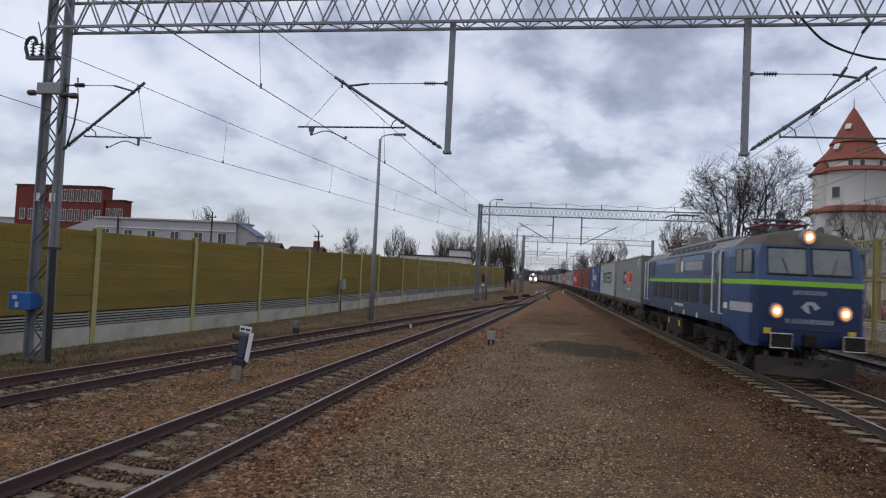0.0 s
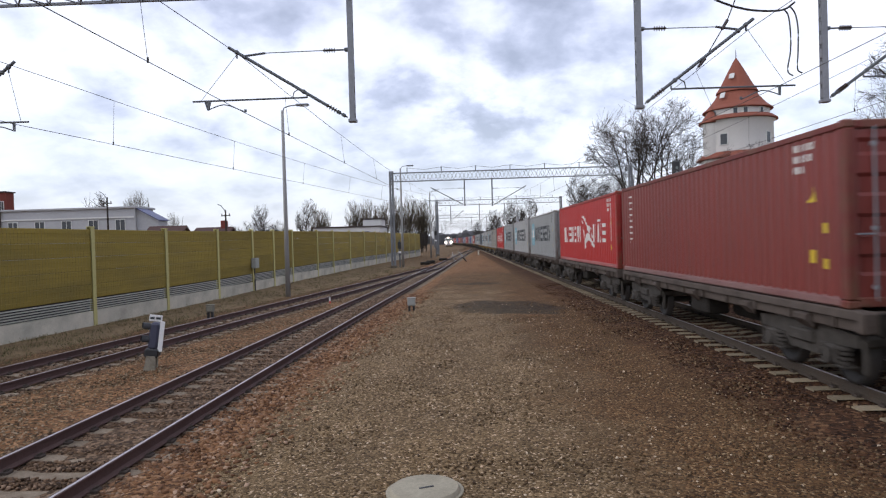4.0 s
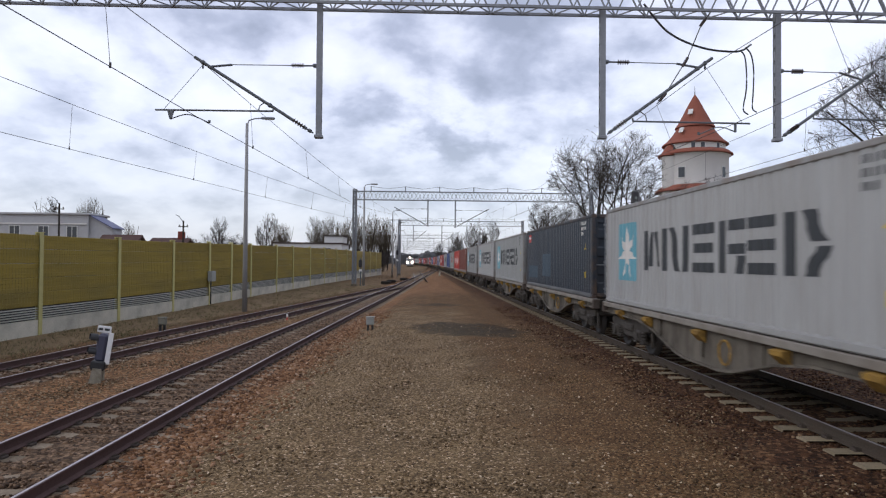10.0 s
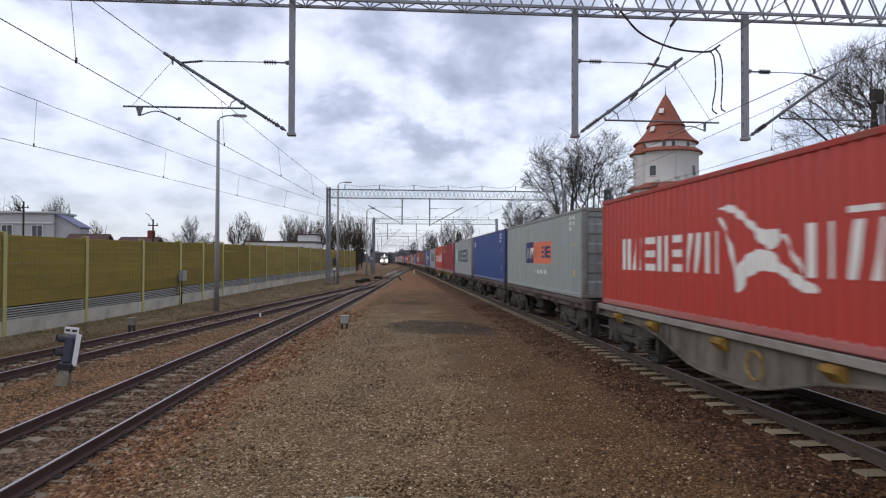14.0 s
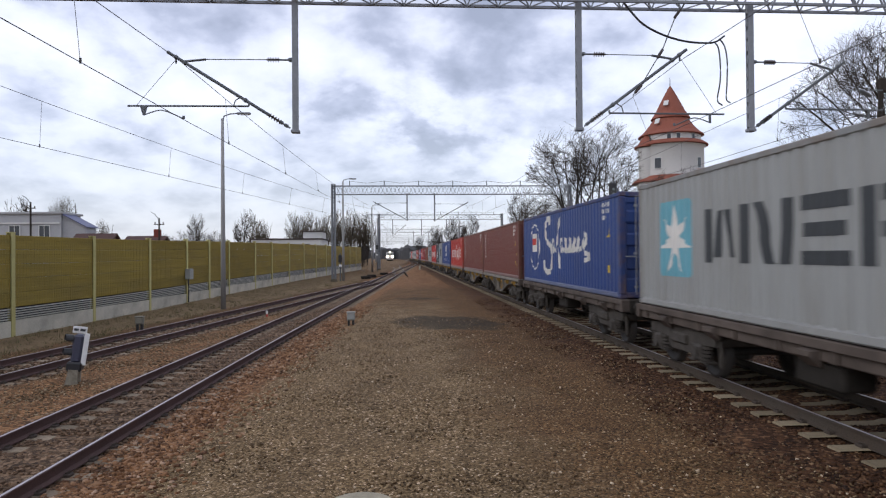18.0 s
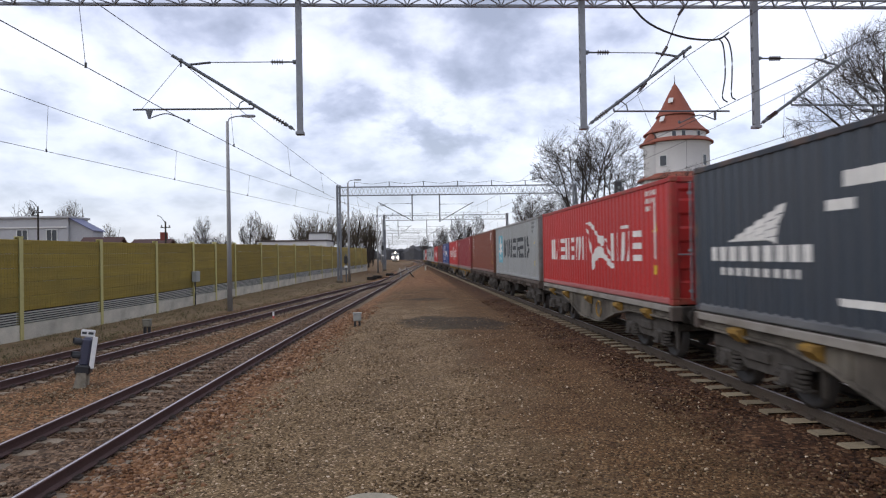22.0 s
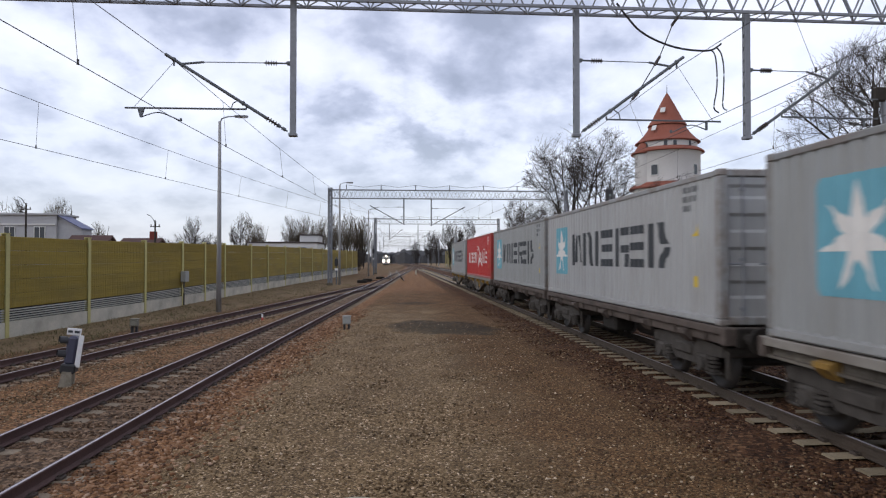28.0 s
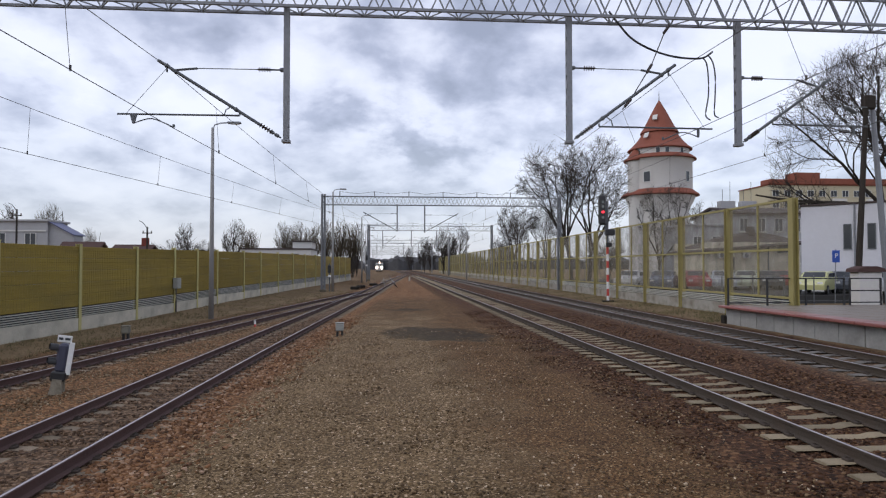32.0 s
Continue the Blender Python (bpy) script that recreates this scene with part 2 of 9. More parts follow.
# ---- mesh building ----
class Bag:
    """Collects simple solids into one mesh."""

    def __init__(self):
        self.v, self.f, self.i = [], [], []

    def add(self, vs, fs, slot=0):
        n = len(self.v)
        self.v.extend(tuple(p) for p in vs)
        self.f.extend(tuple(n + k for k in f) for f in fs)
        self.i.extend([slot] * len(fs))
        return self

    def box(self, c, s, m=None, slot=0):
        hx, hy, hz = s[0] / 2, s[1] / 2, s[2] / 2
        vs = [Vector((x, y, z)) for z in (-hz, hz) for y in (-hy, hy) for x in (-hx, hx)]
        vs = [(m @ p if m else p) + Vector(c) for p in vs]
        return self.add(vs, [(0, 2, 3, 1), (4, 5, 7, 6), (0, 1, 5, 4), (2, 6, 7, 3), (0, 4, 6, 2), (1, 3, 7, 5)], slot)

    def cbox(self, c, s, b=0.02, slot=0, m=None):
        """A box with chamfered edges."""
        h = Vector(s) / 2
        b = min(b, h.x * 0.9, h.y * 0.9, h.z * 0.9)
        vs, ids = [], {}
        for sx in (-1, 1):
            for sy in (-1, 1):
                for sz in (-1, 1):
                    for ax in range(3):
                        p = [sx * (h.x - b), sy * (h.y - b), sz * (h.z - b)]
                        p[ax] = (sx, sy, sz)[ax] * h[ax]
                        ids[(sx, sy, sz, ax)] = len(vs)
                        q = Vector(p)
                        vs.append((m @ q if m else q) + Vector(c))
        fs = []
        for ax in range(3):
            o = [k for k in range(3) if k != ax]
            for sg in (-1, 1):
                q = []
                for a, bb in ((-1, -1), (1, -1), (1, 1), (-1, 1)):
                    k = [0, 0, 0]
                    k[ax], k[o[0]], k[o[1]] = sg, a, bb
                    q.append(ids[(*k, ax)])
                flip = (sg > 0) == (ax == 1)
                fs.append(tuple(q[::-1] if flip else q))
        for ax in range(3):
            o = [k for k in range(3) if k != ax]
            for a in (-1, 1):
                for bb in (-1, 1):
                    k0, k1 = [0, 0, 0], [0, 0, 0]
                    for k, e in ((k0, -1), (k1, 1)):
                        k[ax], k[o[0]], k[o[1]] = e, a, bb
                    fs.append((ids[(*k0, o[0])], ids[(*k1, o[0])], ids[(*k1, o[1])], ids[(*k0, o[1])]))
        for sx in (-1, 1):
            for sy in (-1, 1):
                for sz in (-1, 1):
                    fs.append(tuple(ids[(sx, sy, sz, ax)] for ax in range(3)))
        return self.add(vs, fs, slot)

    def beam(self, p, q, w, h=None, slot=0):
        """A square bar from p to q."""
        p, q = Vector(p), Vector(q)
        d = (q - p)
        m = d.to_track_quat("Z", "Y").to_matrix()
        return self.box((p + q) / 2, (w, h or w, d.length), m, slot)

    def tube(self, pts, r, n=6, slot=0, r2=None):
        """A round bar along points."""
        pts = [Vector(p) for p in pts]
        rings, vs, fs = [], [], []
        for k, p in enumerate(pts):
            d = (pts[min(k + 1, len(pts) - 1)] - pts[max(k - 1, 0)]).normalized()
            q = d.to_track_quat("Z", "Y").to_matrix()
            rr = r if r2 is None else r + (r2 - r) * k / (len(pts) - 1)
            vs += [p + q @ Vector((rr * math.cos(a), rr * math.sin(a), 0)) for a in (2 * math.pi * j / n for j in range(n))]
        for k in range(len(pts) - 1):
            for j in range(n):
                a, b = k * n + j, k * n + (j + 1) % n
                fs.append((a, b, b + n, a + n))
        fs.append(tuple(range(n))[::-1])
        fs.append(tuple(range((len(pts) - 1) * n, len(pts) * n)))
        return self.add(vs, fs, slot)

    def sweep(self, profile, path, slot=0, closed=True):
        """A profile of (across, up) carried along points, upright."""
        n, vs, fs = len(profile), [], []
        pts = [Vector(p) for p in path]
        for k, p in enumerate(pts):
            d = pts[min(k + 1, len(pts) - 1)] - pts[max(k - 1, 0)]
            side = Vector((d.y, -d.x, 0)).normalized()
            vs += [p + side * a + Vector((0, 0, b)) for a, b in profile]
        for k in range(len(pts) - 1):
            for j in range(n if closed else n - 1):
                a, b = k * n + j, k * n + (j + 1) % n
                fs.append((a, a + n, b + n, b))
        if closed:
            fs.append(tuple(range(n)))
            fs.append(tuple(range((len(pts) - 1) * n, len(pts) * n))[::-1])
        return self.add(vs, fs, slot)

    def prism(self, poly, axis, lo, hi, slot=0):
        """A flat outline pushed along an axis: poly in the two other axes, in order."""
        n = len(poly)
        def at(p, v):
            k = list(p)
            k.insert(axis, v)
            return Vector(k)
        vs = [at(p, lo) for p in poly] + [at(p, hi) for p in poly]
        fs = [tuple(range(n))[::-1], tuple(range(n, 2 * n))] + [(j, (j + 1) % n, (j + 1) % n + n, j + n) for j in range(n)]
        return self.add(vs, fs, slot)

    def mesh(self, name, mats, smooth=False):
        me = bpy.data.meshes.new(name)
        me.from_pydata(self.v, [], self.f)
        for m in mats:
            me.materials.append(m)
        me.polygons.foreach_set("material_index", self.i)
        if smooth:
            me.polygons.foreach_set("use_smooth", [True] * len(self.f))
        me.update()
        bm = bmesh.new()
        bm.from_mesh(me)
        bmesh.ops.recalc_face_normals(bm, faces=bm.faces)
        bm.to_mesh(me)
        bm.free()
        return me


def part(name, bag, mats, parent=None, label="", at=None, smooth=False):
    """Links a bag (or a ready mesh) as one object, under a thing if given."""
    mats = mats if isinstance(mats, (list, tuple)) else [mats]
    data = bag.mesh(name, mats, smooth) if isinstance(bag, Bag) else bag
    ob = new(name, data)
    if parent:
        ob.parent = parent
    if at is not None:
        ob.matrix_basis = at
    if label:
        ob["label"] = label
    return ob


def thing(name, label, category, at=None, group="", kind=""):
    ob = new(name)
    if at is not None:
        ob.matrix_basis = at
    return tagged(ob, label, category, group, kind)


# ---- plan: centre lines of the tracks ----
R_X, R_Z, RR_X, RR_Z, L_Z = 6.68, 0.04, 11.15, 0.17, -0.2


def right_x(y):
    return R_X - 0.002 * y - max(0.0, y - 190) ** 2 / 5600


def far_right_x(y):
    return RR_X - max(0.0, y - 190) ** 2 / 5600


_Y = np.arange(-40, 600, 2.0)
_LX = np.interp(_Y, [-40, 0, 10, 24, 36, 57, 121, 195, 245, 300, 600], [-5.9, -5.25, -4.98, -4.38, -3.68, -2.5, 0.6, 4.5, right_x(245) - 0.4, right_x(300), right_x(600)])
_LX = np.convolve(np.pad(_LX, 5, mode="edge"), np.ones(11) / 11, "valid")


def left_x(y):
    return float(np.interp(y, _Y, _LX))


def siding_x(y):
    if y < 6:
        return -10.71 + (y - 6) * 0.09
    return min(-10.71 + 0.141 * (y - 6), left_x(y))


def branch_x(y):
    """The line that bends away in the distance, on which a train waits."""
    return left_x(105) - 0.014 * (y - 105) - max(0, y - 250) ** 2 / 3000


def fence_x(y):
    return -14.45 + 0.09 * (y - 18)


def fence_z(y):
    return float(np.interp(y, [0, 19, 29.4, 34.5, 39, 51.6, 67.5, 120], [-0.5, -0.48, -0.45, -0.41, -0.34, -0.2, -0.07, 0.1]))


RIGHT_FENCE_X, RIGHT_FENCE_Z = 16.4, 0.08


def ground_z(x, y):
    lx, sx, fx = left_x(y), siding_x(y), fence_x(y)
    yy = min(max(y, -20), 150)
    fx = min(fx, sx - 2.6)
    xs = [-2000, fx - 3, fx, sx - 2.4, sx - 1.7, lx + 1.6, lx + 3.0, 4.3, 5.2, 8.3, 9.3, 12.6, 14.0, 2000]
    zs = [0, fence_z(yy), fence_z(yy), -0.40, L_Z - 0.2, L_Z - 0.2, -0.22, -0.2, R_Z - 0.2, R_Z - 0.2, RR_Z - 0.2, RR_Z - 0.2, 0.03, 0.03]
    for k in range(1, len(xs)):
        xs[k] = max(xs[k], xs[k - 1] + 0.01)
    return float(np.interp(x, xs, zs))


# ---- ground ----
def ground_material():
    m = bpy.data.materials.new("gravel_ground")
    m.use_nodes = True
    nt = m.node_tree
    N, L = nt.nodes.new, nt.links.new
    b = nt.nodes["Principled BSDF"]
    b.inputs["Roughness"].default_value = 0.95
    b.inputs["Specular IOR Level"].default_value = 0.2
    tc = N("ShaderNodeTexCoord")
    P = tc.outputs["Object"]
    def attr(n):
        a = N("ShaderNodeAttribute"); a.attribute_name = n
        return a.outputs["Fac"]
    def noise_(scale, detail=5, rough=0.6):
        n = N("ShaderNodeTexNoise")
        n.inputs["Scale"].default_value, n.inputs["Detail"].default_value, n.inputs["Roughness"].default_value = scale, detail, rough
        L(P, n.inputs["Vector"])
        return n.outputs[0]
    def ramp(fac, stops):
        r = N("ShaderNodeValToRGB")
        els = r.color_ramp.elements
        els[0].position, els[0].color = stops[0][0], (*stops[0][1], 1)
        els[1].position, els[1].color = stops[-1][0], (*stops[-1][1], 1)
        for p, c in stops[1:-1]:
            els.new(p).color = (*c, 1)
        L(fac, r.inputs[0])
        return r.outputs[0]
    def mix(fac, a, b_, mode="MIX"):
        x = N("ShaderNodeMix"); x.data_type = "RGBA"; x.blend_type = mode
        L(fac, x.inputs[0]) if not isinstance(fac, float) else setattr(x.inputs[0], "default_value", fac)
        L(a, x.inputs[6]); L(b_, x.inputs[7])
        return x.outputs[2]
    def edge(fac, n, amount=0.5):
        """An attribute whose border is broken up by noise."""
        a = N("ShaderNodeMath"); a.operation = "SUBTRACT"; a.inputs[1].default_value = 0.5
        L(n, a.inputs[0])
        s = N("ShaderNodeMath"); s.operation = "MULTIPLY_ADD"; s.inputs[1].default_value = amount
        L(a.outputs[0], s.inputs[0]); L(fac, s.inputs[2])
        r = N("ShaderNodeMapRange"); r.inputs["From Min"].default_value, r.inputs["From Max"].default_value = 0.3, 0.7
        L(s.outputs[0], r.inputs[0])
        return r.outputs[0]
    vor = N("ShaderNodeTexVoronoi"); vor.inputs["Scale"].default_value = 38
    L(P, vor.inputs["Vector"])
    vor2 = N("ShaderNodeTexVoronoi"); vor2.inputs["Scale"].default_value = 17
    L(P, vor2.inputs["Vector"])
    bw = N("ShaderNodeSeparateColor"); L(vor.outputs["Color"], bw.inputs[0])
    bw2 = N("ShaderNodeSeparateColor"); L(vor2.outputs["Color"], bw2.inputs[0])
    grey = ramp(bw.outputs[0], [(0, (0.0514, 0.032, 0.015)), (0.35, (0.123, 0.0783, 0.0374)), (0.7, (0.19, 0.127, 0.065)), (0.93, (0.3, 0.209, 0.116)), (1, (0.589, 0.435, 0.3))])
    brown = ramp(bw.outputs[1], [(0, (0.0301, 0.0157, 0.00661)), (0.4, (0.0923, 0.0486, 0.0202)), (0.75, (0.147, 0.079, 0.0326)), (0.95, (0.228, 0.136, 0.0636)), (1, (0.395, 0.277, 0.155))])
    rust = ramp(bw2.outputs[0], [(0, (0.0535, 0.026, 0.0122)), (0.4, (0.161, 0.0791, 0.0348)), (0.75, (0.251, 0.128, 0.0574)), (1, (0.385, 0.219, 0.113))])
    bed = ramp(bw2.outputs[1], [(0, (0.0375, 0.0233, 0.0148)), (0.5, (0.107, 0.0679, 0.0409)), (1, (0.235, 0.153, 0.0957))])
    darkc = ramp(bw2.outputs[2], [(0, (0.0172, 0.008, 0.00405)), (0.45, (0.0625, 0.0279, 0.0129)), (0.8, (0.102, 0.0469, 0.021)), (1, (0.205, 0.115, 0.0608))])
    grass = ramp(noise_(9, 8, 0.75), [(0.3, (0.0963, 0.067, 0.0374)), (0.5, (0.193, 0.135, 0.074)), (0.7, (0.278, 0.195, 0.109))])
    wide = noise_(0.55, 5, 0.65)
    c = mix(edge(attr("brown"), wide, 1.0), grey, brown)
    c = mix(edge(attr("rust"), noise_(1.6, 5), 0.6), c, rust)
    c = mix(edge(attr("dark"), noise_(1.2, 5), 0.7), c, darkc)
    c = mix(edge(attr("bed"), noise_(3.0, 4), 0.4), c, bed)
    c = mix(edge(attr("grass"), noise_(1.3, 6, 0.7), 0.9), c, grass)
    oil = N("ShaderNodeRGB"); oil.outputs[0].default_value = (0.026, 0.023, 0.016, 1)
    om = N("ShaderNodeMath"); om.operation = "MULTIPLY"; om.inputs[1].default_value = 0.74
    L(edge(attr("oil"), noise_(0.75, 7, 0.68), 2.2), om.inputs[0])
    c = mix(om.outputs[0], c, oil.outputs[0])
    blot = N("ShaderNodeMapRange"); blot.inputs["From Min"].default_value, blot.inputs["From Max"].default_value = 0.3, 0.7
    blot.inputs["To Min"].default_value, blot.inputs["To Max"].default_value = 0.78, 1.18
    L(noise_(0.9, 6, 0.6), blot.inputs[0])
    hs = N("ShaderNodeHueSaturation"); L(blot.outputs[0], hs.inputs["Value"]); L(c, hs.inputs["Color"])
    L(hs.outputs[0], b.inputs["Base Color"])
    bp = N("ShaderNodeBump"); bp.inputs["Strength"].default_value, bp.inputs["Distance"].default_value = 0.9, 0.02
    L(vor.outputs["Distance"], bp.inputs["Height"])
    bp.invert = True
    L(bp.outputs[0], b.inputs["Normal"])
    return m


M["ground"] = ground_material()


def stepped(nodes):
    """Coordinates with the given step sizes between borders."""
    out = []
    for (a, step), (b, _) in zip(nodes, nodes[1:]):
        n = max(1, round((b - a) / step))
        out += [a + (b - a) * k / n for k in range(n)]
    return out + [nodes[-1][0]]


def make_ground():
    xs = stepped([(-2500, 620), (-640, 120), (-160, 22), (-28, 1.2), (-15, 0.3), (13, 0.5), (20, 2), (40, 10), (160, 100), (700, 600), (2500, 1)])
    ys = stepped([(-1200, 400), (-40, 8), (0, 0.6), (45, 1.5), (130, 5), (300, 40), (700, 300), (4000, 1)])
    vs, at = [], {k: [] for k in ("brown", "rust", "bed", "grass", "oil", "dark")}
    sm = lambda v, a, b: float(np.clip((v - a) / (b - a), 0, 1))
    for y in ys:
        lx, sx, fx = left_x(y), siding_x(y), fence_x(y)
        for x in xs:
            near = abs(x) < 14 and 0 < y < 60
            dz = (noise.noise(Vector((x * 0.9, y * 0.9, 0))) * 0.03 + noise.noise(Vector((x * 4, y * 4, 3))) * 0.012) if near else 0
            vs.append((x, y, ground_z(x, y) + dz))
            dl, ds, dr, drr = abs(x - lx), abs(x - sx), abs(x - right_x(y)), abs(x - far_right_x(y))
            d = min(dl, dr)
            at["bed"].append(max(1 - sm(dl, 0.8, 1.35), 1 - sm(ds, 0.9, 1.6), 1 - sm(drr, 1.0, 1.8)))
            between = 1.0 if sx < x < lx else 0.0
            rust = max((1 - sm(dl, 1.6, 2.5)) * 0.8, between * 0.62)
            if lx + 1 < x < 4.2:
                rust = max(rust, 0.7 * sm(y, 38, 58))
            at["rust"].append(rust)
            at["dark"].append(sm(x, 3.0, 5.4) * (1 - 0.5 * sm(x, 12.5, 14)))
            at["brown"].append(max(sm(x, 0.0, 3.5), sm(y, 16, 40) * 0.7, sm(-x, 2.5, 4.5)))
            verge = sm(sx - 2.0 - x, 0, 0.8) if x < sx else 0
            at["grass"].append(max(verge * (0.72 - 0.3 * sm(y, 55, 95)), sm(x, 12.9, 13.6) * 0.8, 0.4 * sm(x, 10, 14) * sm(y, 28, 34)))
            e = ((x - 1.9 - 0.25 * (24 - y)) / 2.0) ** 2 + ((y - 24.2) / 2.6) ** 2
            e2 = ((x - 4.5) / 0.6) ** 2 + ((y - 19.6) / 0.9) ** 2
            e3 = ((x - 1.0) / 1.6) ** 2 + ((y - 38) / 1.8) ** 2
            at["oil"].append(max(1 - sm(e, 0.35, 1.6), 0.8 * (1 - sm(e2, 0.2, 1.5)), 0.6 * (1 - sm(e3, 0.2, 1.5))))
    nx = len(xs)
    fs = [(j * nx + i, j * nx + i + 1, (j + 1) * nx + i + 1, (j + 1) * nx + i) for j in range(len(ys) - 1) for i in range(nx - 1)]
    me = bpy.data.meshes.new("ground")
    me.from_pydata(vs, [], fs)
    me.materials.append(M["ground"])
    for k, vals in at.items():
        me.attributes.new(k, "FLOAT", "POINT").data.foreach_set("value", vals)
    me.polygons.foreach_set("use_smooth", [True] * len(fs))
    ob = new("ground", me)
    tagged(ob, "grey-brown gravel ground with rusty ballast and an oily patch", "ground", kind="structure")


make_ground()

# ---- tracks ----
RAIL = [(-0.07, -0.17), (0.07, -0.17), (0.07, -0.155), (0.012, -0.13), (0.012, -0.045), (0.034, -0.035), (0.036, -0.004), (-0.036, -0.004), (-0.034, -0.035), (-0.012, -0.045), (-0.012, -0.13), (-0.07, -0.155)]
RAIL_HEAD = [(-0.018, -0.006), (0.018, -0.006), (0.016, 0.0), (-0.016, 0.0)]


def sleeper_mesh(w, mat, name):
    b = Bag()
    pr = [(-1.22, -0.1), (-1.22, 0.0), (-0.45, 0.0), (-0.3, -0.03), (0.3, -0.03), (0.45, 0.0), (1.22, 0.0), (1.22, -0.1)]
    n = len(pr)
    vs = [(x, -w / 2, z) for x, z in pr] + [(x * 0.995, -w / 2 + 0.02, z + 0.012) for x, z in pr] + [(x * 0.995, w / 2 - 0.02, z + 0.012) for x, z in pr] + [(x, w / 2, z) for x, z in pr]
    fs = []
    for k in range(3):
        fs += [(k * n + j, k * n + j + 1, (k + 1) * n + j + 1, (k + 1) * n + j) for j in range(n - 1)]
    return b.add(vs, fs).mesh(name, [mat])


def clip_mesh():
    b = Bag()
    for s in (-1, 1):
        for e in (-1, 1):
            b.cbox((s * 0.753 + e * 0.1, 0, 0.025), (0.09, 0.13, 0.05), 0.012)
            b.tube([(s * 0.753 + e * 0.09, -0.05, 0.06), (s * 0.753 + e * 0.13, 0, 0.075), (s * 0.753 + e * 0.09, 0.05, 0.06)], 0.012, 5)
    return b


def make_track(fx, z, y0, y1, label, mat, near, shine=True, sink=0.0, step=0.6, steel="rail_side"):
    """Two rails on sleepers; the sleepers close by are pieces of their own, the rest one part."""
    root = thing("railway_track", label, "railway track", kind="structure")
    ys = stepped([(y0, 1.0), (80, 2.5), (200, 6), (y1, 1)]) if y1 > 200 else stepped([(y0, 1.0), (y1, 1)])
    def turned(y, off):
        d = (fx(y + 0.5) - fx(y - 0.5))
        return (fx(y) + off, y - off * d, z)
    for s in (-1, 1):
        path = [turned(y, s * 0.753) for y in ys]
        rail = part("rail", Bag().sweep(RAIL, path), M[steel], root, "rusty dark steel rail")
        part("rail_head", Bag().sweep(RAIL_HEAD, path), M["rail_top"] if shine else M["rail_side"], rail, "rail head worn bright" if shine else "")
    me = sleeper_mesh(0.25, mat, "sleeper")
    far, clips, cm = Bag(), Bag(), clip_mesh()
    k, y = 0, y0
    far_v = [tuple(v.co) for v in me.vertices]
    far_f = [tuple(p.vertices) for p in me.polygons]
    while y < min(y1, 170):
        a = -math.atan(fx(y + 0.5) - fx(y - 0.5))
        m = pose(fx(y), y, z - 0.175 - sink, 0, 0, math.degrees(a) + random.uniform(-0.5, 0.5))
        if near[0] <= y < near[1]:
            part("sleeper", me, mat, root, at=m)
        else:
            far.add([m @ Vector(v) for v in far_v], far_f)
        if y < 70:
            clips.add([m @ Vector(v) for v in cm.v], cm.f)
        y += step
        k += 1
    if far.v:
        part("sleepers_beyond", far, mat, root)["kind"] = "stuff"
    part("rail_clips", clips, M["clip"], root)["kind"] = "stuff"
    return root


